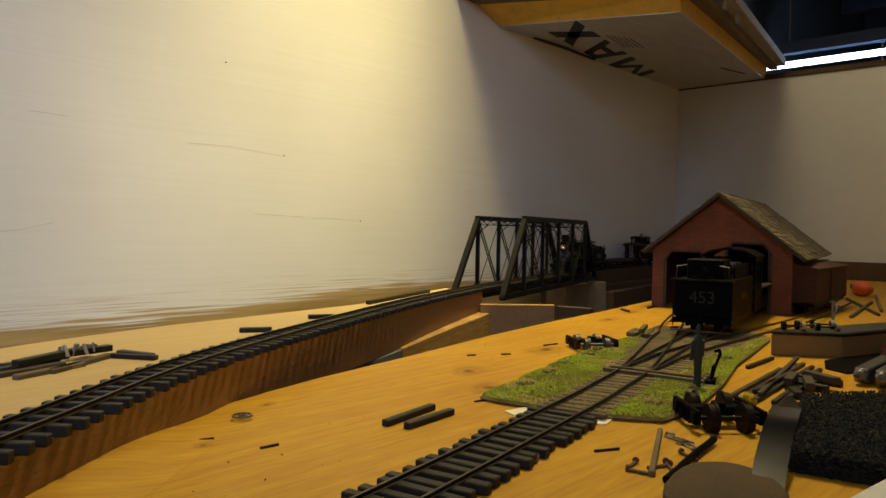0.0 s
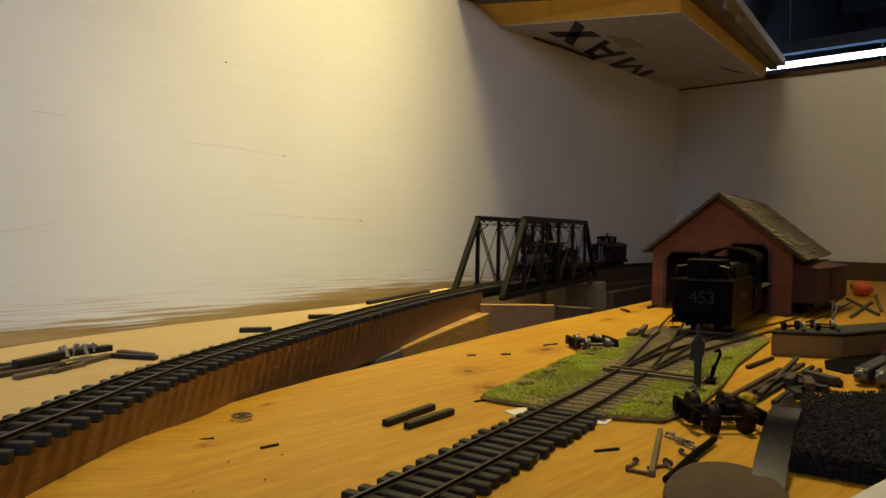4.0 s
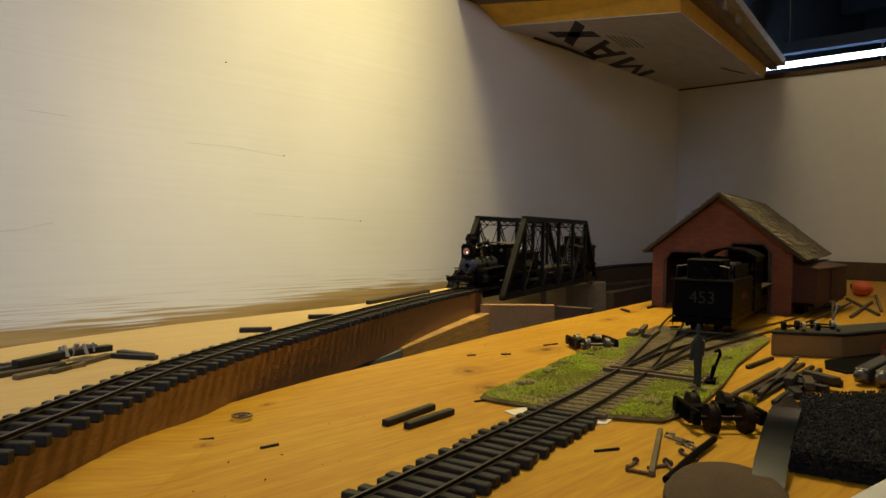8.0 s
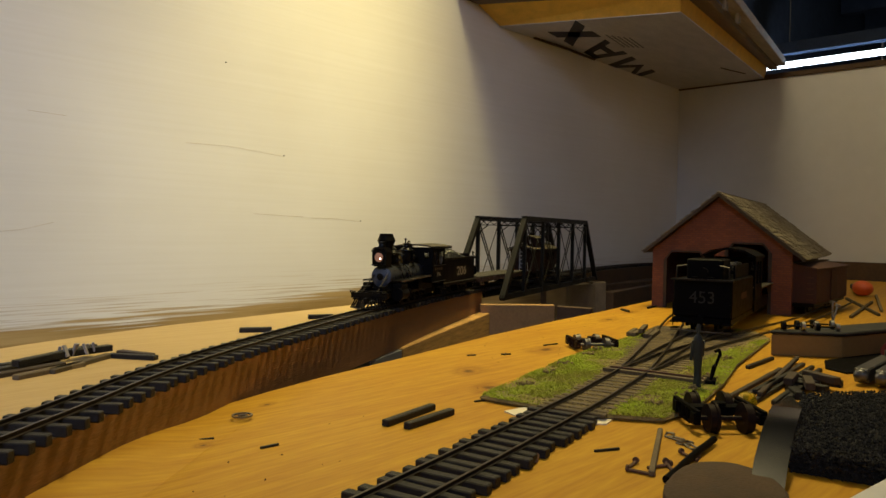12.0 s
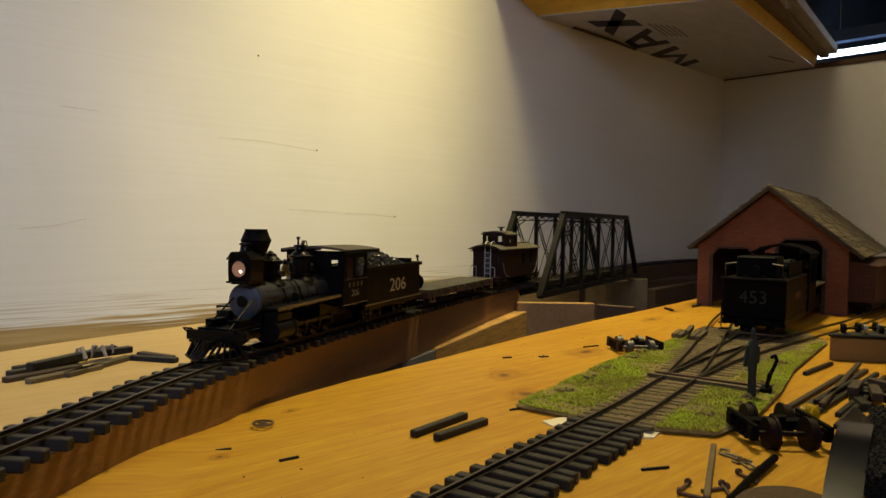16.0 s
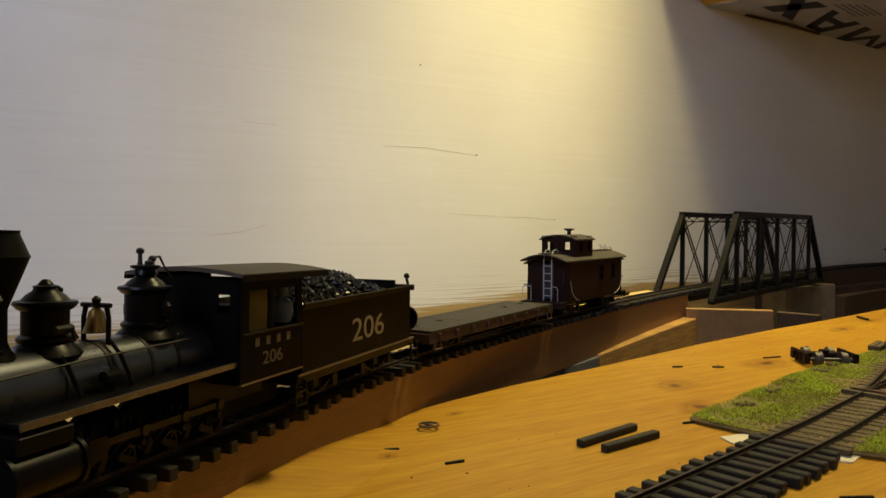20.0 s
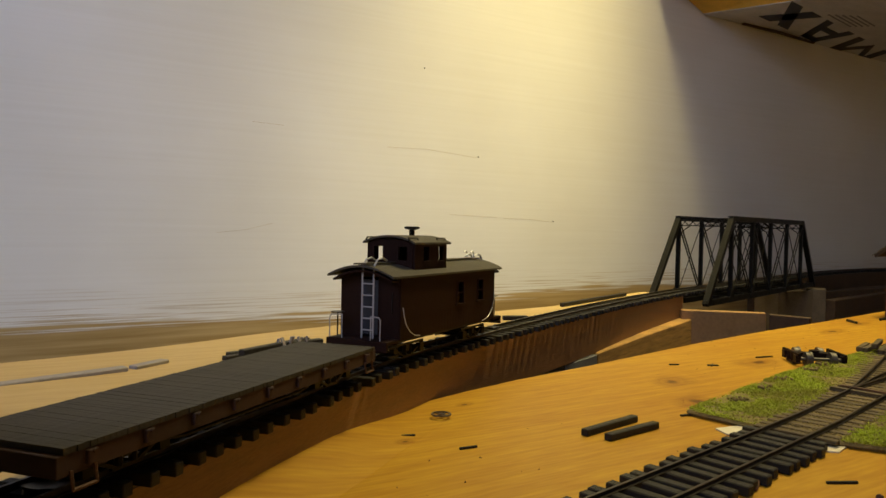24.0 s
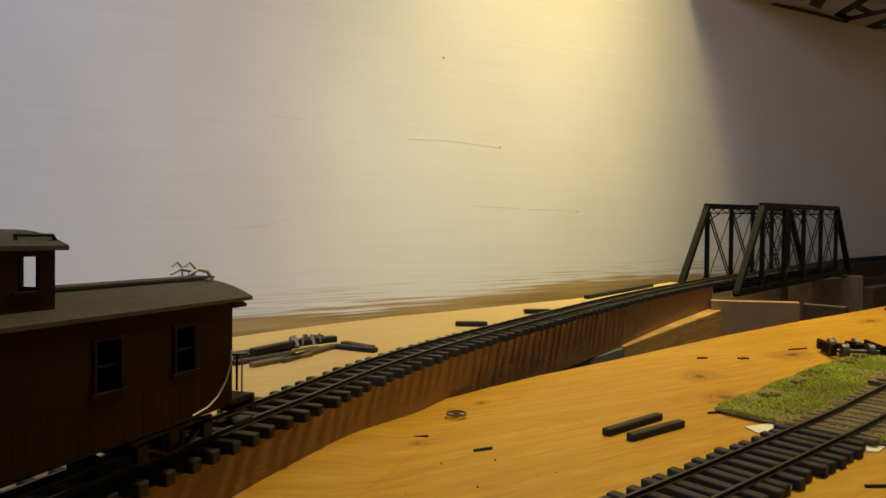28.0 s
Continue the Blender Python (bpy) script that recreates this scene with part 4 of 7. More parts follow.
# ---- the engine house ----
def build_shed():
    ob = thing("engine_house", 75.5, 30.5, 0, 11, "red brick engine house with a shingle gable roof", "building")
    Lh, hw, ev, rg = 29.5, 7.0, 6.05, 12.3
    slope = (rg - ev) / 7.75

    def top(y):
        return rg - 0.25 - abs(y) * slope

    def front(bm, x0, x1, cuts):
        """A gable wall made of upright strips round the openings."""
        ys = sorted({-hw, hw, 0.0, *[c for q in cuts for c in q[:2]], *[q[0] + 0.7 for q in cuts], *[q[1] - 0.7 for q in cuts]})
        for a, b in zip(ys, ys[1:]):
            m = (a + b) / 2
            lo = [0.0, 0.0]
            for c0, c1, h in cuts:
                if c0 < m < c1:
                    lo = [h - 0.9 if abs(q - c0) < 0.01 or abs(q - c1) < 0.01 else h for q in (a, b)]
            profile_x(bm, [(a, lo[0]), (b, lo[1]), (b, top(b)), (a, top(a))], x0, x1)
        bmesh.ops.remove_doubles(bm, verts=bm.verts, dist=0.001)

    bm = bmesh.new()
    front(bm, 0, 0.5, [(1.3, 5.6, 6.2), (-4.95, -0.7, 7.2)])
    part("front_wall", bm, BRICKWALL, ob, "red brick gable wall with two cut-corner doorways")
    bm = bmesh.new()
    front(bm, Lh - 0.5, Lh, [])
    part("rear_wall", bm, BRICKWALL, ob)
    for s in (1, -1):
        bm = bmesh.new()
        box(bm, Lh / 2, s * (hw - 0.25), ev / 2, Lh - 1.0, 0.5, ev)
        part("side_wall", bm, BRICKWALL, ob)
    for c0, c1, h in ((1.3, 5.6, 6.2), (-4.95, -0.7, 7.2)):
        bm = bmesh.new()
        pts = [(0.0, c0, 0), (0.0, c0, h - 0.9), (0.0, c0 + 0.7, h), (0.0, c1 - 0.7, h), (0.0, c1, h - 0.9), (0.0, c1, 0)]
        for p, q in zip(pts, pts[1:]):
            beam(bm, Vector(p) + Vector((-0.02, 0, 0)), Vector(q) + Vector((-0.02, 0, 0)), 0.35, 0.16)
        part("door_frame", bm, DARKWOOD, ob, "dark timber door frame")
    for k in range(5):
        x = 3.5 + k * 5.4
        win = part("window", _box(x, -hw - 0.01, 3.7, 2.0, 0.12, 2.6), DARKGLASS, ob, "dark side window")
        part("frame", _box(x, -hw - 0.08, 5.05, 2.3, 0.1, 0.18), SHELFWOOD, win)
        part("sill", _box(x, -hw - 0.12, 2.32, 2.4, 0.3, 0.16), SHELFWOOD, win)
    # roof: two slabs, shingle courses laid on them
    ln0 = math.hypot(7.75, rg - ev)
    ang = math.degrees(math.atan2(rg - ev, 7.75))
    for s in (1, -1):
        bm = bmesh.new()
        ln, wide = (ln0, 7.75) if s > 0 else (ln0 * 1.07, 7.75 * 1.07)
        m = Matrix.Translation((Lh / 2, s * wide / 2, rg - wide * slope / 2)) @ Euler((radians(-ang * s), 0, 0)).to_matrix().to_4x4()
        bmesh.ops.create_cube(bm, size=1, matrix=m @ Matrix.Diagonal((Lh + 2.2, ln, 0.22, 1)))
        roof = part("roof", bm, DARKWOOD, ob, "dark roof boards under the shingles")
        rows, rng = 15, random.Random(8)
        bm = bmesh.new()
        for r in range(rows):
            d = -ln / 2 + (r + 0.5) * ln / rows
            x = -(Lh + 2.2) / 2
            while x < (Lh + 2.2) / 2 - 0.2:
                w = rng.uniform(0.4, 0.85)
                t = rng.uniform(0.04, 0.13)
                mm = m @ pose(x + w / 2, d * s + rng.uniform(-0.07, 0.07), 0.15 + t / 2, (5 + rng.uniform(-3, 5)) * s, rng.uniform(-3, 3), rng.uniform(-3, 3)) @ Matrix.Diagonal((w * 0.95, ln / rows * 1.35, t, 1))
                bmesh.ops.create_cube(bm, size=1, matrix=mm)
                x += w
        tagged(part("shingles", bm, SHINGLE, ob, "curling weathered brown wooden shingles"), kind="stuff")
        for x in (-1.12, Lh + 1.12):
            bm = bmesh.new()
            beam(bm, m @ Vector((x - Lh / 2, -ln / 2, -0.05)), m @ Vector((x - Lh / 2, ln / 2, -0.05)), 0.12, 0.26)
            part("verge_board", bm, DARKWOOD, ob, "dark verge board under the ragged shingles")
    bm = bmesh.new()
    rng = random.Random(4)
    x = -1.1
    while x < Lh + 1:
        box(bm, x + 0.5, rng.uniform(-0.05, 0.05), rg + 0.16, 1.0, 0.5, 0.14, ry=rng.uniform(-2, 2))
        x += 1.02
    part("ridge_cap", bm, SHINGLE, ob)
    bm = bmesh.new()
    box(bm, -1.15, 0, rg + 0.28, 0.25, 0.3, 0.12)
    part("ridge_end", bm, CARD, ob, "pale split shingle at the ridge end", bevel=0.03)
    return ob


def _box(x, y, z, sx, sy, sz, rz=0):
    bm = bmesh.new()
    box(bm, x, y, z, sx, sy, sz, rz)
    return bm


# ---- rolling stock: nose to +x, rail tops at z = 0 ----
WHEELS = []      # (wheelset, place in its parent, radius)


def wheelset(parent, x, z, r, spoked=False, mat=None):
    bm = bmesh.new()
    rod(bm, (0, -1.0, 0), (0, 1.0, 0), 0.09, seg=8)
    if not spoked:
        for y in (-0.6, 0.6):
            s = 1 if y > 0 else -1
            lathe(bm, [(0.09, y + s * 0.17), (r * 0.45, y + s * 0.17), (r * 0.5, y + s * 0.12), (r, y + s * 0.12), (r, y - s * 0.1), (r * 1.1, y - s * 0.11), (r * 1.1, y - s * 0.16), (0.09, y - s * 0.16)], (0, 0, 0), "y", 20)
    ob = part("wheelset", bm, mat or BLACK, parent, smooth=False)
    if spoked:
        for y in (-0.6, 0.6):
            s = 1 if y > 0 else -1
            bm = bmesh.new()
            lathe(bm, [(r * 0.8, y - 0.1), (r * 0.8, y + 0.1), (r, y + s * 0.1), (r, y - s * 0.1), (r * 1.1, y - s * 0.11), (r * 1.1, y - s * 0.16), (r * 0.8, y - s * 0.16)], (0, 0, 0), "y", 24)
            part("tyre", bm, BLACK, ob)
            bm = bmesh.new()
            spider(bm, y, r)
            part("wheel_centre", bm, BLACK, ob)
            bm = bmesh.new()
            box(bm, 0.0, y, -r * 0.62, r * 0.9, 0.2, r * 0.3)
            part("counterweight", bm, BLACK, ob, bevel=0.02)
    ob.matrix_basis = pose(x * CM, 0, z * CM)
    WHEELS.append((ob, x, z, r))
    return ob


def truck_part(parent, x, r=0.46, base=1.15, mat=None):
    """A two-axle arch-bar truck."""
    bm = bmesh.new()
    for y in (-0.95, 0.95):
        box(bm, x, y, r + 0.28, base * 2 + 0.5, 0.1, 0.08)
        beam(bm, (x - base - 0.2, y, r + 0.24), (x - 0.35, y, r - 0.22), 0.1, 0.08)
        beam(bm, (x + base + 0.2, y, r + 0.24), (x + 0.35, y, r - 0.22), 0.1, 0.08)
        box(bm, x, y, r - 0.24, 0.9, 0.1, 0.08)
        for s in (-1, 1):
            box(bm, x + s * base, y, r, 0.34, 0.22, 0.36)
            rod(bm, (x + s * 0.22, y, r - 0.2), (x + s * 0.22, y, r + 0.24), 0.1, seg=8)
    box(bm, x, 0, r + 0.1, 0.5, 2.0, 0.3)
    ob = part("truck", bm, mat or BLACK, parent, "black arch-bar truck")
    for s in (-1, 1):
        wheelset(ob, x + s * base, r, r, mat=mat)
    return ob


def coupler(parent, x, s):
    bm = bmesh.new()
    box(bm, x, 0, 0.75, 0.7, 0.2, 0.22)
    box(bm, x + s * 0.4, 0.1, 0.75, 0.28, 0.32, 0.34)
    rod(bm, (x + s * 0.35, 0, 0.7), (x + s * 0.4, -0.1, 0.25), 0.03, seg=5)
    part("coupler", bm, BLACK, parent, bevel=0.03)


def build_locomotive():
    ob = thing("steam_locomotive", 0, 0, 0, 0, "black steam locomotive with a diamond stack and lit headlight", "locomotive")
    # pilot
    bm = bmesh.new()
    box(bm, 3.15, 0, 1.05, 0.3, 2.9, 0.42)
    part("pilot_beam", bm, BLACK, ob, bevel=0.03)
    bm = bmesh.new()
    box(bm, 3.2, 0, 0.78, 0.22, 2.6, 0.1)
    for s in (-1, 1):
        beam(bm, (3.2, s * 1.5, 0.16), (4.55, 0, 0.16), 0.12, 0.1)
    pilot = part("pilot", bm, BLACK, ob, "slatted black cowcatcher")
    for k in range(13):
        f = -1 + 2 * k / 12
        bm = bmesh.new()
        beam(bm, (3.28, f * 1.05, 0.85), (4.5 - abs(f) * 1.25, f * 1.42, 0.14), 0.09, 0.1)
        part("slat", bm, BLACK, pilot)
    bm = bmesh.new()
    box(bm, 2.1, 0, 1.3, 2.2, 1.9, 0.1)
    part("front_deck", bm, BLACKMATT, ob)
    for y in (-0.62, 0.62):
        bm = bmesh.new()
        box(bm, 2.35, y, 1.5, 0.9, 0.5, 0.34)
        part("tool_box", bm, BLACKMATT, ob, "small black tool box on the front deck", bevel=0.03)
    bm = bmesh.new()
    rod(bm, (1.7, -0.9, 1.42), (1.7, 0.9, 1.42), 0.09, seg=8)
    part("rocker_shaft", bm, BLACKMATT, ob)
    for y in (-1.2, 1.2):
        bm = bmesh.new()
        wire(bm, [(3.35, y - 0.2, 1.2), (3.55, y - 0.2, 1.35), (3.55, y + 0.2, 1.35), (3.35, y + 0.2, 1.2)], 0.04, 5)
        part("grab_iron", bm, BLACK, ob)
        bm = bmesh.new()
        rod(bm, (3.2, y * 0.5, 1.3), (0.95, y * 0.42, 2.6), 0.045, seg=6)
        part("smokebox_brace", bm, WHEELBROWN, ob, "thin dark brown smokebox brace")
    # frame and running gear
    bm = bmesh.new()
    for y in (-0.42, 0.42):
        box(bm, -2.6, y, 0.85, 11.2, 0.14, 0.4)
    box(bm, -6.5, 0, 1.35, 3.4, 1.6, 0.9)
    part("frame", bm, BLACK, ob)
    bm = bmesh.new()
    box(bm, 0.3, 0, 1.5, 1.2, 1.5, 0.5)
    part("saddle", bm, BLACK, ob, bevel=0.06)
    for s in (-1, 1):
        bm = bmesh.new()
        rod(bm, (-0.45, s * 1.32, 1.0), (1.05, s * 1.32, 1.0), 0.44, seg=18)
        rod(bm, (-0.55, s * 1.32, 1.0), (-0.45, s * 1.32, 1.0), 0.5, seg=18)
        rod(bm, (1.05, s * 1.32, 1.0), (1.15, s * 1.32, 1.0), 0.5, seg=18)
        part("cylinder", bm, BLACK, ob, smooth=True)
        bm = bmesh.new()
        box(bm, 0.3, s * 1.25, 1.62, 1.3, 0.7, 0.4)
        part("steam_chest", bm, BLACK, ob, bevel=0.05)
        bm = bmesh.new()
        beam(bm, (0.9, s * 1.15, 2.0), (-6.2, s * 1.15, 2.12), 0.85, 0.08)
        part("running_board", bm, BLACK, ob, "black running board with a bright worn edge", bevel=0.015)
        bm = bmesh.new()
        beam(bm, (0.9, s * 1.59, 1.98), (-6.2, s * 1.59, 2.1), 0.05, 0.14)
        part("running_board_edge", bm, WORN, ob, "worn bright edge of the running board")
        bm = bmesh.new()
        wire(bm, [(0.7, s * 0.86, 2.75), (-1.2, s * 0.92, 2.85), (-6.1, s * 0.92, 2.9)], 0.022, 5)
        part("handrail", bm, DARKSTEEL, ob, smooth=True)
        for x in (-0.9, -2.4):
            bm = bmesh.new()
            wire(bm, [(x, s * 0.45, 3.15), (x, s * 0.8, 2.8), (x - 0.15, s * 0.92, 2.3), (x - 0.2, s * 1.0, 2.05)], 0.05, 6)
            part("sand_pipe", bm, BLACK, ob, smooth=True)
        bm = bmesh.new()
        rod(bm, (-1.7, s * 0.98, 2.4), (-2.1, s * 0.98, 2.4), 0.14, seg=10)
        rod(bm, (-1.9, s * 0.98, 2.4), (-1.9, s * 0.98, 2.05), 0.1, seg=8)
        part("check_valve", bm, BLACK, ob)
    for x in (-1.5, -2.95, -4.4, -5.85):
        wheelset(ob, x, 0.68, 0.68, spoked=True)
    wheelset(ob, 2.1, 0.42, 0.42)
    rods = []
    for s in (-1, 1):
        bm = bmesh.new()
        beam(bm, (-1.5, s * 0.88, 0.68), (-5.85, s * 0.88, 0.68), 0.08, 0.16)
        for x in (-1.5, -2.95, -4.4, -5.85):
            rod(bm, (x, s * 0.8, 0.68), (x, s * 0.96, 0.68), 0.14, seg=8)
        r = part("coupling_rod", bm, DARKSTEEL, ob, "dull dark steel coupling rod")
        rods.append(r)
        bm = bmesh.new()
        beam(bm, (-0.45, s * 1.25, 1.0), (-1.6, s * 1.2, 1.0), 0.12, 0.18)
        box(bm, -1.2, s * 1.25, 1.0, 0.5, 0.2, 0.5)
        part("crosshead", bm, BLACK, ob)
    # boiler
    bm = bmesh.new()
    lathe(bm, [(0.5, -6.3), (0.86, -6.3), (0.86, -4.9), (0.78, -4.5), (0.78, -0.9), (0.83, -0.85), (0.83, 1.0), (0.78, 1.05)], (0, 0, 2.32), "x", 32)
    part("boiler", bm, BOILER, ob, "dark blue-grey sheet metal boiler jacket", smooth=True)
    for x in (-0.9, -2.2, -3.5, -4.45):
        bm = bmesh.new()
        lathe(bm, [(0.7, x - 0.05), (0.80, x - 0.05), (0.80, x + 0.05), (0.7, x + 0.05)], (0, 0, 2.32), "x", 32)
        part("boiler_band", bm, DARKSTEEL, ob, "dull boiler band", smooth=True)
    bm = bmesh.new()
    lathe(bm, [(0.8, 1.04), (0.8, 1.12), (0.66, 1.16), (0.64, 1.2), (0.3, 1.26), (0.05, 1.3)], (0, 0, 2.32), "x", 28)
    door = part("smokebox_front", bm, GRAPHITE, ob, "blue-grey graphite smokebox front", smooth=True)
    bm = bmesh.new()
    lathe(bm, [(0.26, 1.26), (0.26, 1.36), (0.2, 1.38)], (0, 0, 2.32), "x", 20)
    part("number_plate", bm, BLACK, door, "round dark number plate")
    for k in range(12):
        a = 2 * math.pi * k / 12
        bm = bmesh.new()
        rod(bm, (1.1, 0.72 * math.cos(a), 2.32 + 0.72 * math.sin(a)), (1.18, 0.72 * math.cos(a), 2.32 + 0.72 * math.sin(a)), 0.05, seg=6)
        part("bolt", bm, GRAPHITE, door)
    # stack
    bm = bmesh.new()
    lathe(bm, [(0.5, 3.0), (0.36, 3.2), (0.3, 3.35), (0.3, 4.0), (0.67, 4.98), (0.70, 5.04), (0.67, 5.09), (0.50, 5.5), (0.52, 5.56), (0.44, 5.56), (0.40, 5.4)], (0.2, 0, 0), "z", 28)
    part("smokestack", bm, BLACKMATT, ob, "black diamond smoke stack", smooth=True)
    # headlight
    bm = bmesh.new()
    box(bm, 1.05, 0, 3.2, 1.4, 1.1, 0.08)
    beam(bm, (0.5, 0.4, 3.1), (1.5, 0.4, 3.15), 0.08, 0.12)
    beam(bm, (0.5, -0.4, 3.1), (1.5, -0.4, 3.15), 0.08, 0.12)
    part("headlight_bracket", bm, BLACK, ob)
    bm = bmesh.new()
    profile_x(bm, [(-0.55, 3.22), (0.55, 3.22), (0.58, 3.6), (0.58, 4.15), (0.34, 4.45), (-0.34, 4.45), (-0.58, 4.15), (-0.58, 3.6)], 0.5, 1.55)
    profile_x(bm, [(-0.62, 4.18), (-0.36, 4.47), (0.36, 4.47), (0.62, 4.18), (0.64, 4.22), (0.38, 4.54), (-0.38, 4.54), (-0.64, 4.22)], 0.45, 1.62)
    head = part("headlight", bm, BLACK, ob, "square black oil headlight with cut corners")
    bm = bmesh.new()
    lathe(bm, [(0.36, 4.5), (0.28, 4.6), (0.26, 4.82), (0.33, 4.85), (0.30, 4.93), (0.1, 4.97)], (1.0, 0, 0), "z", 14)
    part("chimney", bm, BLACK, head, smooth=True)
    bm = bmesh.new()
    lathe(bm, [(0.44, 1.54), (0.44, 1.66), (0.36, 1.66), (0.36, 1.56)], (0, 0, 3.78), "x", 22)
    part("rim", bm, BLACK, head, smooth=True)
    bm = bmesh.new()
    lathe(bm, [(0.36, 1.57), (0.34, 1.61), (0.18, 1.645), (0.02, 1.65)], (0, 0, 3.78), "x", 22)
    part("lens", bm, LENS, head, "pinkish lit lens", smooth=True)
    bm = bmesh.new()
    ball(bm, (1.64, 0.12, 3.68), 0.07, 2)
    part("bulb", bm, BULB, head, "bright bulb spot")
    # domes and bell
    for nm, x, r, h in (("sand_dome", -1.1, 0.50, 4.08), ("steam_dome", -4.1, 0.52, 4.24)):
        bm = bmesh.new()
        lathe(bm, [(r + 0.24, 2.95), (r + 0.14, 3.08), (r + 0.02, 3.2), (r + 0.06, 3.26), (r + 0.06, 3.32), (r - 0.03, 3.38), (r - 0.03, h - 0.2), (r + 0.05, h - 0.16), (r + 0.14, h - 0.06), (r + 0.12, h), (r - 0.02, h + 0.02), (r * 0.8, h + 0.12), (r * 0.52, h + 0.22), (r * 0.46, h + 0.28), (r * 0.52, h + 0.32), (r * 0.2, h + 0.36)], (x, 0, 0), "z", 28)
        dome = part(nm, bm, BLACK, ob, "glossy black turned dome with a flared cap", smooth=True)
        if nm == "steam_dome":
            bm = bmesh.new()
            lathe(bm, [(0.30, h + 0.3), (0.26, h + 0.42), (0.36, h + 0.47), (0.36, h + 0.52), (0.16, h + 0.55)], (x, 0, 0), "z", 18)
            part("valve_seat", bm, BLACK, dome, smooth=True)
            for dx, dy, t in ((-0.12, 0.1, 0.72), (0.1, -0.08, 0.92), (0.04, 0.14, 0.62)):
                bm = bmesh.new()
                lathe(bm, [(0.09, h + 0.5), (0.06, h + 0.58), (0.05, h + t - 0.12), (0.10, h + t - 0.08), (0.10, h + t), (0.03, h + t + 0.05)], (x + dx, dy, 0), "z", 10)
                part("safety_valve", bm, DARKSTEEL, dome, "small turned safety valve", smooth=True)
            bm = bmesh.new()
            wire(bm, [(x - 0.1, 0.1, h + 0.72), (x - 0.4, 0.1, h + 0.74), (x - 0.62, 0.08, h + 0.45), (x - 0.9, 0.08, h + 0.2)], 0.03, 5)
            part("valve_lever", bm, DARKSTEEL, dome, smooth=True)
            for dy in (0.56, -0.56):
                bm = bmesh.new()
                lathe(bm, [(0.12, 3.45), (0.16, 3.5), (0.16, 3.75), (0.08, 3.85)], (x - 0.1, dy, 0), "z", 10)
                part("check_cover", bm, BLACK, dome, smooth=True)
        else:
            bm = bmesh.new()
            lathe(bm, [(0.1, h + 0.3), (0.16, h + 0.36), (0.07, h + 0.46)], (x, 0, 0), "z", 12)
            ball(bm, (x - 0.2, 0.16, h + 0.22), 0.09, 1)
            part("filler_cap", bm, BLACK, dome, smooth=True)
            bm = bmesh.new()
            rod(bm, (x - 0.2, 0.50, 3.5), (x + 0.25, 0.50, 3.5), 0.1, seg=10)
            rod(bm, (x - 0.2, 0.50, 3.5), (x - 0.2, 0.62, 3.3), 0.05, seg=8)
            part("sander_valve", bm, DARKSTEEL, dome, "small sander valve", smooth=True)
    bm = bmesh.new()
    for y in (-0.36, 0.36):
        wire(bm, [(-2.5, y, 2.95), (-2.5, y, 3.6), (-2.5, y * 0.8, 3.9)], 0.06, 6)
    rod(bm, (-2.5, -0.42, 3.88), (-2.5, 0.42, 3.88), 0.06, seg=6)
    lathe(bm, [(0.12, 3.86), (0.09, 3.95), (0.11, 4.02), (0.03, 4.1)], (-2.5, 0, 0), "z", 10)
    yoke = part("bell_yoke", bm, BLACK, ob, smooth=True)
    bm = bmesh.new()
    lathe(bm, [(0.30, 3.25), (0.27, 3.32), (0.2, 3.55), (0.17, 3.72), (0.06, 3.84)], (-2.5, 0, 0), "z", 16)
    part("bell", bm, BRASS, yoke, "dull brass bell", smooth=True)
    # cab
    W = 1.66
    for s in (-1, 1):
        bm = bmesh.new()
        pierced(bm, "y", s * W, 0.08, -9.0, -5.75, 1.52, 4.46, [(-7.15, -6.15, 2.9, 4.05), (-8.7, -7.4, 2.9, 4.05)])
        part("cab_side", bm, BLACKMATT, ob, "black cab side with two windows")
        bm = bmesh.new()
        box(bm, -6.65, s * (W - 0.01), 3.48, 0.99, 0.03, 1.14)
        part("window_pane", bm, DARKGLASS, ob, "dark closed cab window")
        bm = bmesh.new()
        box(bm, -7.4, s * (W + 0.06), 2.88, 3.2, 0.1, 0.05)
        part("arm_rest", bm, DARKSTEEL, ob)
        bm = bmesh.new()
        box(bm, -7.4, s * (W + 0.02), 1.52, 3.3, 0.1, 0.05)
        part("cab_sill", bm, WORN, ob, "bright worn cab sill")
        m = Matrix.Translation((-7.35 * CM, s * (W + 0.045) * CM, 2.1 * CM)) @ Euler((radians(90), 0, radians(0 if s < 0 else 180))).to_matrix().to_4x4()
        words("cab_number", "206", 0.52, CABLETTER, ob, m, "cream road number", wide=1.4)
        for k in range(4):
            bm = bmesh.new()
            x = -6.55 - k * 0.55
            box(bm, x, s * (W + 0.047), 2.6, 0.2, 0.012, 0.24)
            part("letter_bar", bm, CABLETTER, ob, "small cream lettering bar")
    bm = bmesh.new()
    pierced(bm, "x", -5.79, 0.08, -1.6, 1.6, 1.52, 4.44, [(-1.35, -0.95, 3.45, 3.95), (0.95, 1.35, 3.45, 3.95)])
    part("cab_front", bm, BLACKMATT, ob, "black cab front with two narrow windows")
    prof = [(-1.9, 4.42), (-1.3, 4.5), (-0.6, 4.56), (0, 4.58), (0.6, 4.56), (1.3, 4.5), (1.9, 4.42), (1.92, 4.52), (1.3, 4.62), (0.6, 4.68), (0, 4.70), (-0.6, 4.68), (-1.3, 4.62), (-1.92, 4.52)]
    bm = bmesh.new()
    profile_x(bm, prof, -10.3, -5.5)
    part("cab_roof", bm, ROOFTAR, ob, "arched dusty tan-black cab roof", smooth=True)
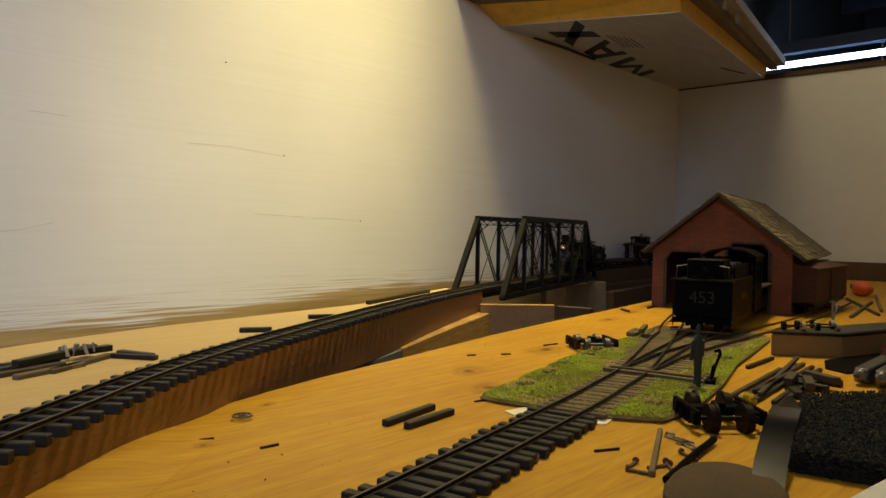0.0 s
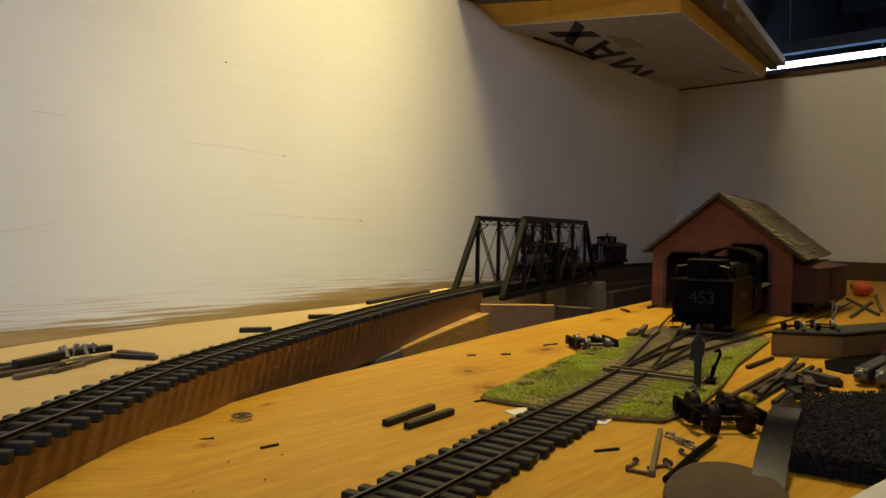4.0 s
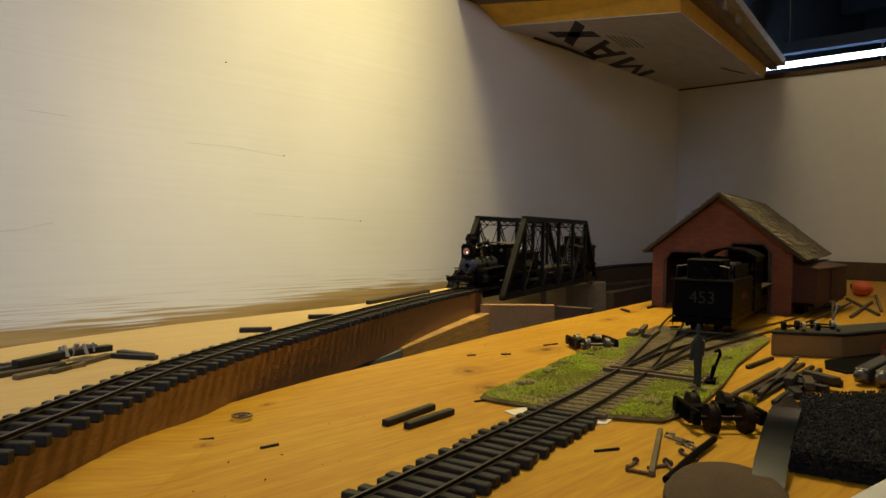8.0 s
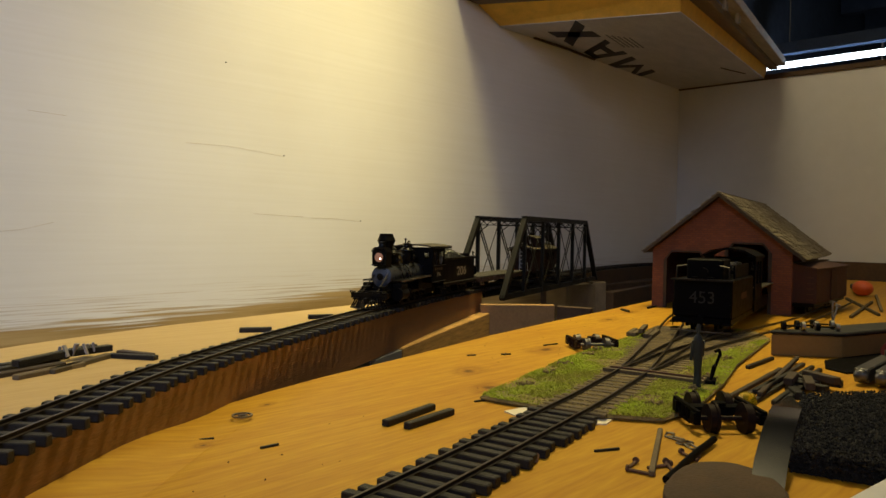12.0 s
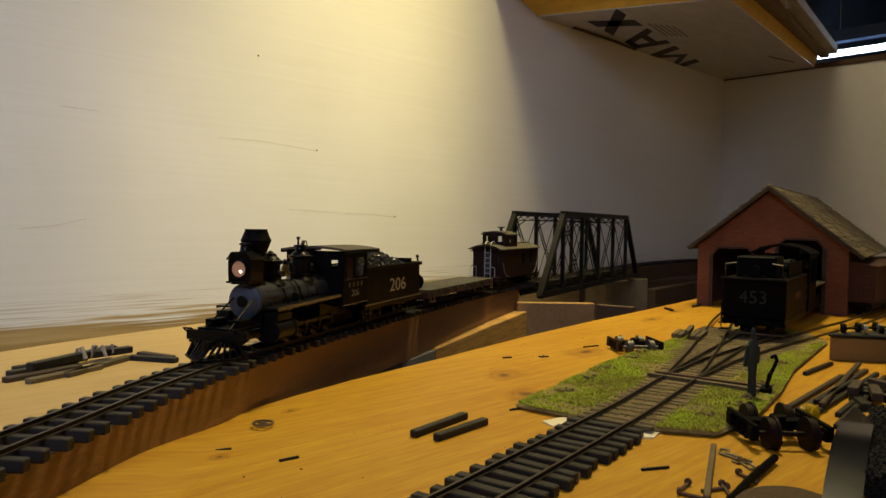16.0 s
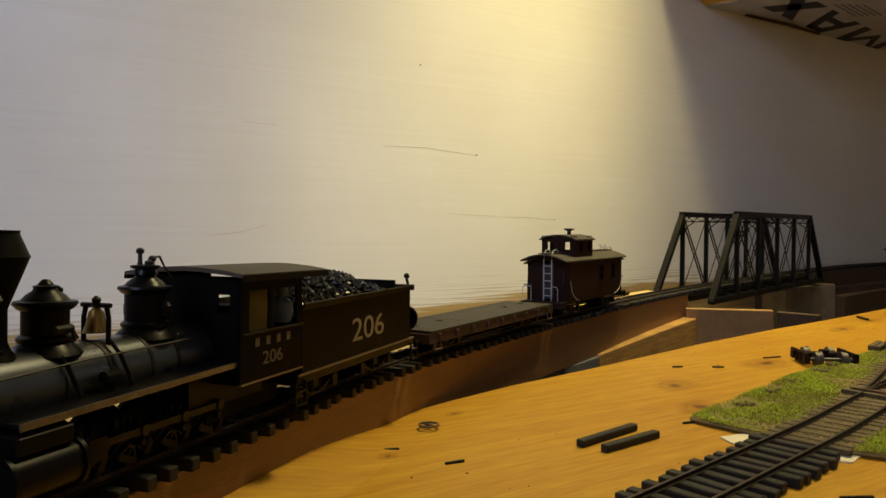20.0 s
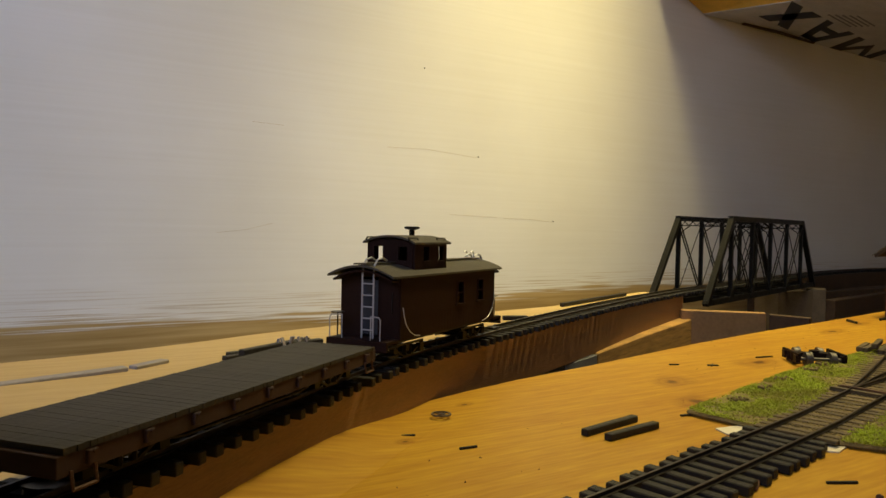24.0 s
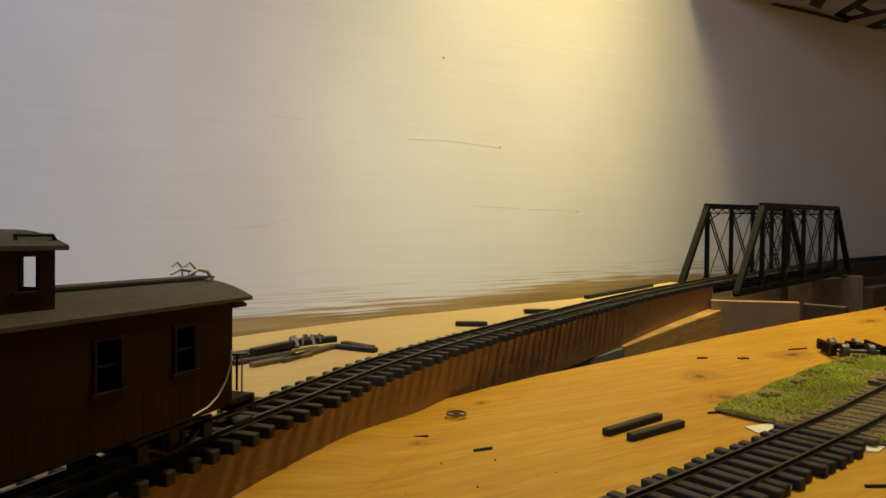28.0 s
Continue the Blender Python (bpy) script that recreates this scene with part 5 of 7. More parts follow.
    for s in (-1, 1):
        bm = bmesh.new()
        box(bm, -7.9, s * 1.9, 4.4, 4.8, 0.07, 0.16)
        part("roof_edge", bm, BLACK, ob, "black roof edge strip")
    bm = bmesh.new()
    box(bm, -7.7, 0, 1.5, 3.0, 3.2, 0.12)
    box(bm, -6.6, 0, 2.6, 0.8, 1.8, 2.0)
    part("cab_floor", bm, BLACKMATT, ob)
    bm = bmesh.new()
    box(bm, -7.4, 0, 0.95, 3.6, 1.5, 1.0)
    part("ash_pan", bm, BLACKMATT, ob, bevel=0.03)
    coupler(ob, 3.6, 1)
    return ob, rods


def build_driver():
    bm = bmesh.new()
    lathe(bm, [(0.28, 0), (0.36, 0.3), (0.33, 0.6), (0.12, 0.78), (0.17, 0.9), (0.17, 1.05), (0.06, 1.15)], (0, 0, 0), "z", 12)
    bmesh.ops.scale(bm, vec=(0.8, 1.0, 1.0), verts=bm.verts)
    ob = part("cab_figurine", bm, DOLLBLUE, None, "small blue painted figurine in the cab window", smooth=True)
    return tagged(ob, category="figurine")


def build_tender():
    ob = thing("tender", 0, 0, 0, 0, "black coal tender with cream numbers on its side", "tender")
    x0, x1, W = -9.15, -17.3, 1.62
    xm, ln = (x0 + x1) / 2, x0 - x1
    bm = bmesh.new()
    profile_x(bm, [(-W, 1.25), (W, 1.25), (W, 3.2), (W + 0.14, 3.42), (W + 0.1, 3.45), (W - 0.06, 3.22), (W - 0.06, 3.0), (-W + 0.06, 3.0), (-W + 0.06, 3.22), (-W - 0.1, 3.45), (-W - 0.14, 3.42), (-W, 3.2)], x1, x0)
    part("tank", bm, TENDERBLACK, ob, "brown-black riveted tank with a flared rim")
    bm = bmesh.new()
    box(bm, x1 - 0.02, 0, 2.3, 0.08, 2 * W - 0.05, 2.0)
    box(bm, x1 - 0.1, 0, 3.32, 0.25, 2 * W + 0.2, 0.22)
    part("rear_plate", bm, TENDERBLACK, ob)
    bm = bmesh.new()
    box(bm, xm, 0, 1.08, ln + 0.6, 3.3, 0.3)
    part("frame", bm, BLACK, ob, bevel=0.03)
    for s in (-1, 1):
        bm = bmesh.new()
        box(bm, xm, s * 1.66, 1.22, ln + 0.5, 0.06, 0.06)
        part("side_sill", bm, WORN, ob, "bright worn edge of the frame")
        m = Matrix.Translation((-13.6 * CM, s * (W + 0.012) * CM, 2.12 * CM)) @ Euler((radians(90), 0, radians(0 if s < 0 else 180))).to_matrix().to_4x4()
        words("tender_number", "206", 1.15, LETTER, ob, m, "large cream road number", wide=1.5)
        for x in (x0 + 0.2, x1 - 0.2):
            bm = bmesh.new()
            for z in (0.35, 0.75):
                box(bm, x, s * 1.6, z, 0.6, 0.35, 0.05)
            box(bm, x - 0.28, s * 1.7, 0.65, 0.05, 0.08, 0.8)
            box(bm, x + 0.28, s * 1.7, 0.65, 0.05, 0.08, 0.8)
            part("step", bm, BLACK, ob)
    rng = random.Random(2)
    spots = []
    for k in range(1500):
        x, y = rng.uniform(x1 + 1.3, x0 - 0.2), rng.uniform(-1.45, 1.45)
        top = 3.05 + 1.15 * math.exp(-((x - xm - 0.3) / 3.0) ** 2) * (1 - (y / 1.9) ** 2)
        spots.append((x, y, top - rng.uniform(0, 0.2), rng.uniform(0.06, 0.15)))
    heap = grains("coal", spots, COAL, "heap of glossy black coal lumps", "", 5)
    heap.parent = ob
    bm = bmesh.new()
    box(bm, x1 + 1.2, 0, 3.35, 0.1, 3.0, 0.7)
    part("coal_board", bm, TENDERBLACK, ob)
    bm = bmesh.new()
    lathe(bm, [(0.35, 3.0), (0.35, 3.35), (0.3, 3.42)], (x1 + 0.6, 0, 0), "z", 14)
    part("water_hatch", bm, BLACK, ob, smooth=True)
    bm = bmesh.new()
    wire(bm, [(x1 - 0.25, 1.4, 1.2), (x1 - 0.25, 1.4, 3.5), (x1 - 0.1, 1.4, 3.75)], 0.06, 6)
    ball(bm, (x1 - 0.15, 1.4, 3.78), 0.14, 1)
    part("brake_staff", bm, BLACK, ob, smooth=True)
    bm = bmesh.new()
    box(bm, x1 - 0.3, 1.1, 1.9, 0.45, 0.9, 0.7)
    part("tool_box", bm, BLACK, ob, bevel=0.05)
    bm = bmesh.new()
    rod(bm, (x1 - 0.3, 1.25, 2.0), (x1 - 0.42, 1.25, 2.0), 0.55, seg=18)
    part("hose_reel", bm, BLACK, ob, smooth=True)
    truck_part(ob, -11.0)
    truck_part(ob, -15.4)
    coupler(ob, x1 - 0.4, -1)
    return ob


def build_flat():
    ob = thing("flat_car", 0, 0, 0, 0, "dark brown wooden flat car with an empty deck", "flat car")
    x0, x1 = -19.6, -33.95
    rng = random.Random(6)
    bm = bmesh.new()
    box(bm, 0, 0, 0, 0.164, 3.16, 0.13)
    me = mesh_of("deck_board", bm, DECK, bevel=0.003)
    n = 86
    for k in range(n):
        piece("deck_board", me, ob, x1 + (k + 0.5) * (x0 - x1) / n, rng.uniform(-0.015, 0.015), 1.19 + rng.uniform(-0.004, 0.004), rng.uniform(-0.1, 0.1))
    for s in (-1, 1):
        bm = bmesh.new()
        box(bm, (x0 + x1) / 2, s * 1.46, 0.91, x0 - x1, 0.16, 0.44)
        part("side_sill", bm, BOXCARDARK, ob, "dark brown side sill")
        for k in range(9):
            bm = bmesh.new()
            x = x1 + 0.7 + k * 1.62
            box(bm, x, s * 1.58, 0.94, 0.26, 0.12, 0.3)
            rod(bm, (x, s * 1.63, 1.05), (x, s * 1.68, 1.05), 0.05, seg=6)
            part("stake_pocket", bm, BOXCARDARK, ob, "dark brown stake pocket", bevel=0.02)
        bm = bmesh.new()
        wire(bm, [(x0 - 0.5, s * 0.9, 0.95), (x0 - 4.3, s * 0.9, 0.35), (x1 + 4.3, s * 0.9, 0.35), (x1 + 0.5, s * 0.9, 0.95)], 0.045, 6)
        part("truss_rod", bm, BLACK, ob, smooth=True)
        for x in (x0 - 0.5, x1 + 0.5):
            bm = bmesh.new()
            wire(bm, [(x - 0.3, s * 1.56, 0.78), (x - 0.3, s * 1.62, 0.4), (x + 0.3, s * 1.62, 0.4), (x + 0.3, s * 1.56, 0.78)], 0.04, 5)
            part("stirrup_step", bm, RUST, ob)
    for x in (x0, x1):
        bm = bmesh.new()
        box(bm, x, 0, 0.9, 0.3, 3.1, 0.44)
        part("end_sill", bm, BOXCARDARK, ob, bevel=0.02)
    bm = bmesh.new()
    for y in (-0.5, 0.5):
        box(bm, (x0 + x1) / 2, y, 0.92, x0 - x1, 0.2, 0.36)
    for x in (x0 - 4.3, x1 + 4.3):
        box(bm, x, 0, 0.75, 0.25, 2.2, 0.4)
    part("under_frame", bm, BLACK, ob)
    truck_part(ob, x0 - 2.3)
    truck_part(ob, x1 + 2.3)
    coupler(ob, x0 + 0.4, 1)
    coupler(ob, x1 - 0.4, -1)
    return ob


def build_caboose():
    ob = thing("caboose", 0, 0, 0, 0, "dark brown wooden caboose with a cupola", "caboose")
    c = -41.7           # middle of the body
    h, W = 4.95, 1.44
    z0, z1 = 1.08, 3.72

    wins = [(-0.75, 0.72), (-3.1, 0.72)]
    for s in (-1, 1):
        bm = bmesh.new()
        pierced(bm, "y", s * W, 0.1, c - h, c + h, z0, z1, [(c + w - d / 2, c + w + d / 2, 2.2, 3.25) for w, d in wins])
        side = part("side_wall", bm, CABOOSE, ob, "dark brown board side with two windows")
        bm = bmesh.new()
        for k in range(34):
            box(bm, c - h + (k + 0.5) * 2 * h / 34, s * (W + 0.05), (z0 + 2.12) / 2, 2 * h / 34 - 0.012, 0.012, 2.12 - z0 - 0.05)
        part("siding", bm, CABOOSE, side, "narrow vertical siding boards")
        for w, d in wins:
            bm = bmesh.new()
            for dx in (-d / 2, d / 2):
                box(bm, c + w + dx, s * (W + 0.05), 2.72, 0.08, 0.08, 1.1)
            box(bm, c + w, s * (W + 0.06), 2.17, d + 0.3, 0.16, 0.07)
            box(bm, c + w, s * (W + 0.05), 3.27, d + 0.16, 0.08, 0.07)
            box(bm, c + w, s * W, 2.72, d, 0.05, 0.05)
            win = part("window", bm, CABOOSE, ob, "small sash window")
            bm = bmesh.new()
            box(bm, c + w, s * (W - 0.02), 2.72, d, 0.02, 1.02)
            part("pane", bm, GLASS, win, "clear window pane").visible_shadow = False
        for e in (-1, 1):
            bm = bmesh.new()
            x = c + e * (h - 0.12)
            pts = [(x, s * (W + 0.1), 2.45), (x - e * 0.05, s * (W + 0.13), 2.1), (x - e * 0.25, s * (W + 0.13), 1.7), (x - e * 0.6, s * (W + 0.13), 1.38), (x - e * 1.0, s * (W + 0.13), 1.2), (x - e * 1.5, s * (W + 0.1), 1.12)]
            wire(bm, pts, 0.022, 6)
            part("curved_grab_iron", bm, WHITEWIRE, ob, "curved pale grab iron", smooth=True)
    for e in (-1, 1):
        x = c + e * h
        bm = bmesh.new()
        for a, b in ((-W, -0.42), (0.42, W)):
            box(bm, x, (a + b) / 2, (z0 + z1) / 2, 0.1, b - a, z1 - z0)
        profile_x(bm, [(-W, z1 - 0.05), (W, z1 - 0.05), (0.8, z1 + 0.24), (0, z1 + 0.33), (-0.8, z1 + 0.24)], x - 0.05, x + 0.05)
        part("end_wall", bm, CABOOSE, ob)
        bm = bmesh.new()
        box(bm, x - e * 0.04, 0, (z0 + 3.55) / 2, 0.06, 0.84, 3.55 - z0)
        part("end_door", bm, CABOOSEDOOR, ob, "dark blue-brown end door")
        bm = bmesh.new()
        box(bm, x + e * 0.5, 0, 1.06, 1.0, 2.9, 0.16)
        box(bm, x + e * 0.98, 0, 0.92, 0.18, 2.95, 0.42)
        part("platform", bm, CABOOSE, ob, "end platform", bevel=0.02)
        bm = bmesh.new()
        for y, q in ((-1.36, -0.75), (1.12, 0.66)):
            wire(bm, [(x + e * 0.98, y, 1.15), (x + e * 0.98, y, 1.98), (x + e * 0.97, y + (q - y) * 0.15, 2.1), (x + e * 0.97, q, 2.12), (x + e * 0.97, q, 1.15)], 0.026, 6)
        part("railing", bm, WHITEWIRE, ob, "pale wire platform railing", smooth=True)
        bm = bmesh.new()
        for y in (-0.05, 0.50):
            wire(bm, [(x + e * 0.55, y, 1.15), (x + e * 0.55, y, 3.85), (x + e * 0.5, y, 4.2), (x + e * 0.28, y, 4.42), (x - e * 0.1, y, 4.48), (x - e * 0.45, y, 4.36)], 0.042, 6)
        for k in range(5):
            z = 1.5 + k * 0.48
            rod(bm, (x + e * 0.55, -0.05, z), (x + e * 0.55, 0.50, z), 0.03, seg=6)
        part("ladder", bm, WHITEWIRE, ob, "pale wire ladder bent over the roof edge", smooth=True)
        bm = bmesh.new()
        wire(bm, [(x + e * 0.06, 1.15, 2.2), (x + e * 0.12, 1.15, 2.25), (x + e * 0.12, 1.15, 3.0), (x + e * 0.06, 1.15, 3.05)], 0.02, 5)
        part("end_grab_iron", bm, DARKSTEEL, ob, "thin dark grab iron", smooth=True)
        bm = bmesh.new()
        rod(bm, (x + e * 0.85, -1.05 * e, 1.2), (x + e * 0.85, -1.05 * e, 2.2), 0.035, seg=6)
        rod(bm, (x + e * 0.85, -1.05 * e, 2.18), (x + e * 0.85, -1.05 * e, 2.22), 0.28, seg=14)
        part("brake_wheel", bm, BLACK, ob)
        bm = bmesh.new()
        for y in (-1.3, 1.3):
            for z in (0.5, 0.85):
                box(bm, x + e * 0.5, y, z, 0.8, 0.4, 0.06)
        part("corner_step", bm, BLACK, ob)
        coupler(ob, x + e * 1.35, e)
    n = 14

    def arch(w, z, rise, t):
        up = [(-w + 2 * w * k / n, z + rise * (1 - (2 * k / n - 1) ** 2)) for k in range(n + 1)]
        return [(y, q) for y, q in up] + [(y, q + t) for y, q in reversed(up)]

    bm = bmesh.new()
    profile_x(bm, arch(1.62, 3.68, 0.42, 0.09), c - h - 0.72, c + h + 0.85)
    part("roof", bm, ROOFTAR, ob, "arched tarred roof with deep end overhangs", smooth=True)
    for e in (-1, 1):
        bm = bmesh.new()
        profile_x(bm, arch(1.46, 3.5, 0.4, 0.08), c + e * (h + 0.1), c + e * (h + 0.68))
        part("roof_brace", bm, CABOOSE, ob)
    # cupola
    q0, q1 = c + 3.35, c + 0.3
    qm, V = (q0 + q1) / 2, 1.18
    for s in (-1, 1):
        bm = bmesh.new()
        pierced(bm, "y", s * V, 0.09, q1, q0, 3.75, 5.1, [(q1 + 0.35, q1 + 0.8, 4.32, 4.95), (q0 - 1.3, q0 - 0.8, 4.32, 4.95)])
        cs = part("cupola_side", bm, CABOOSE, ob, "dark brown cupola side with two windows")
        bm = bmesh.new()
        for x in (q1 + 0.58, q0 - 1.05):
            box(bm, x, s * (V + 0.05), 4.29, 0.7, 0.12, 0.06)
        part("sill", bm, CABOOSE, cs)
    for x in (q0, q1):
        bm = bmesh.new()
        pierced(bm, "x", x, 0.09, -V + 0.05, V - 0.05, 3.85, 5.25, [(-0.85, -0.4, 4.35, 4.95), (0.4, 0.85, 4.35, 4.95)])
        part("cupola_end", bm, CABOOSE, ob, "cupola end with two windows")
    bm = bmesh.new()
    profile_x(bm, arch(1.34, 5.06, 0.3, 0.09), q1 - 0.22, q0 + 0.22)
    part("cupola_roof", bm, ROOFTAR, ob, "arched tarred cupola roof", smooth=True)
    for x in (q0 - 0.1, q1 + 0.3):
        for s in (-1, 1):
            bm = bmesh.new()
            wire(bm, [(x - 0.45, s * 1.1, 5.2), (x - 0.4, s * 1.05, 5.34), (x + 0.4, s * 1.05, 5.34), (x + 0.45, s * 1.1, 5.2)], 0.035, 5)
            part("roof_grab_iron", bm, BLACK, ob, smooth=True)
    bm = bmesh.new()
    rod(bm, (qm - 0.5, -0.1, 5.2), (qm - 0.5, -0.1, 5.75), 0.13, seg=12)
    lathe(bm, [(0.16, 5.7), (0.36, 5.77), (0.36, 5.84), (0.3, 5.86)], (qm - 0.5, -0.1, 0), "z", 16)
    part("stove_pipe", bm, BLACK, ob, "black stove pipe with a flat cap", smooth=True)
    for a, b in ((c - h - 0.85, q1 - 0.1), (q0 + 0.1, c + h + 0.85)):
        bm = bmesh.new()
        for y in (-0.22, 0.0, 0.22):
            box(bm, (a + b) / 2, y, 4.24, b - a, 0.2, 0.06)
        part("roof_walk", bm, ROOFTAR, ob, "plank roof walk")
    bm = bmesh.new()
    for y in (-0.2, 0.2):
        wire(bm, [(c - h - 0.3, y - 0.1, 4.15), (c - h - 0.3, y - 0.1, 4.5), (c - h - 0.1, y - 0.1, 4.65), (c - h + 0.1, y - 0.1, 4.55)], 0.03, 6)
    part("rear_ladder_top", bm, WHITEWIRE, ob, "pale bent ladder tops", smooth=True)
    bm = bmesh.new()
    box(bm, c, 0, 1.1, 2 * h, 2.6, 0.3)
    for y in (-0.8, 0.8):
        rod(bm, (c - 3, y, 0.5), (c + 3, y, 0.5), 0.04, seg=5)
    part("under_frame", bm, BLACK, ob)
    truck_part(ob, c + 3.4)
    truck_part(ob, c - 3.4)
    return ob


# ---- the yard on the bench ----
YARD_GAUGE, YARD_TIE, TIE_H = 1.58, 3.1, 0.34


def yard_line(pts):
    return smooth_line(pts)


YARD = [(2, 12.6), (8, 13.7), (13.7, 14.75), (18.4, 15.6), (28.2, 17.45), (32, 18.3), (36.2, 19.25)]
LEFT_LEG = [(36.2, 19.25), (43.3, 21.75), (50.6, 24.45), (57, 26.9), (63, 29.1), (72, 32.0), (82, 34.6), (100, 38.8)]
MID_LEG = [(36.2, 19.25), (42.9, 20.8), (49.3, 22.15), (55, 23.3), (64, 25.1), (80, 28.3), (100, 32.2)]
RIGHT_LEG = [(36.2, 19.25), (42.6, 20.15), (48.2, 20.5), (53, 20.6), (60, 20.6), (72, 20.8), (95, 23.2)]


def build_yard_track():
    rng = random.Random(12)
    ob = thing("yard_track", 0, 0, 0, 0, "dark wooden ties and brown rails of the yard lead", "railway track")
    line = yard_line(YARD)
    for d in (YARD_GAUGE / 2, -YARD_GAUGE / 2):
        rail_part(line, d, TIE_H, ob)
    bm = bmesh.new()
    box(bm, 0, 0, TIE_H / 2, 0.38, YARD_TIE, TIE_H)
    dark = mesh_of("tie", bm, TIE, bevel=0.035)
    bm = bmesh.new()
    box(bm, 0, 0, 0, 0.36, YARD_TIE, 0.16)
    grey = mesh_of("tie", bm, TIE_GREY, bevel=0.03)
    s = 0.3
    while s < (len(line) - 1) * STEP:
        x, y, h = line[int(s / STEP)]
        o = rng.uniform(-0.1, 0.1)
        if x < 26.6:
            piece("tie", dark, ob, x - math.sin(h) * o, y + math.cos(h) * o, 0.0, math.degrees(h) + rng.uniform(-3, 3))
        else:
            piece("tie", grey, ob, x - math.sin(h) * o, y + math.cos(h) * o, TIE_H - 0.115, math.degrees(h) + rng.uniform(-3, 3))
        s += 0.735 + rng.uniform(-0.05, 0.05)
    sw = thing("three_way_turnout", 0, 0, 0, 0, "three-way stub turnout with brown rails in ballast", "railway turnout")
    for pts in (LEFT_LEG, MID_LEG, RIGHT_LEG):
        leg = yard_line(pts)
        for d in (YARD_GAUGE / 2, -YARD_GAUGE / 2):
            rail_part(leg, d, TIE_H, sw)
    bm = bmesh.new()
    box(bm, 0, 0, 0, 0.36, 1.0, 0.16)
    unit = mesh_of("tie", bm, TIE_GREY, bevel=0.02)
    x = 36.6
    while x < 58:
        f = min(1.0, max(0.0, (x - 37) / 14))
        lo, hi = -1.6 - f * 1.6, 1.6 + f * 3.0
        cy = 19.0 + (x - 36) * 0.215
        t = piece("tie", unit, sw, x - 0.2 * (lo + hi) / 2 * 0.2, cy + (lo + hi) / 2, TIE_H - 0.12, 11 + rng.uniform(-3, 3))
        t.scale = (1, hi - lo, 1)
        x += 0.78 + rng.uniform(-0.06, 0.06)
    bm = bmesh.new()
    beam(bm, (36.9, 15.6, 0.5), (36.2, 20.6, 0.5), 0.1, 0.1)
    part("throw_bar", bm, RUST, sw, "rusty throw bar")
    # the pair of heavy head timbers on which the throw bar lies
    for k in range(2):
        bm = bmesh.new()
        beam(bm, (36.6 + k * 0.75, 15.4, 0.35), (35.9 + k * 0.75, 20.9, 0.35), 0.34, 0.2)
        part("head_block", bm, TIE_GREY, sw, "long weathered head timber")
    pile = thing("tie_stack", 50.8, 26.2, 0.27, 18, "small stack of weathered ties beside the turnout", "timber stack")
    for k in range(5):
        bm = bmesh.new()
        box(bm, 0, -0.8 + k * 0.42, 0.17 + (0.0 if k != 2 else 0.33), 3.6 - 0.2 * k, 0.34, 0.32, rz=rng.uniform(-4, 4))
        part("tie", bm, TIE_GREY, pile, bevel=0.03)


PATCH = [(26.0, 21.8), (26.3, 19.6), (27.0, 16.2), (28.5, 13.7), (31, 13.6), (33.6, 14.0), (38, 14.9), (44, 16.5), (50, 17.6), (57, 18.9), (60, 21), (60, 27), (54.0, 27.3), (48, 26.4), (38, 24.8)]


def inside(x, y, poly):
    odd = False
    for (a, b), (c, d) in zip(poly, poly[1:] + poly[:1]):
        if (b > y) != (d > y) and x < (c - a) * (y - b) / (d - b) + a:
            odd = not odd
    return odd


def near_track(x, y):
    best = 99.0
    for line in GRASS_LINES:
        for q in line:
            d = (q[0] - x) ** 2 + (q[1] - y) ** 2
            best = min(best, d)
    return math.sqrt(best)


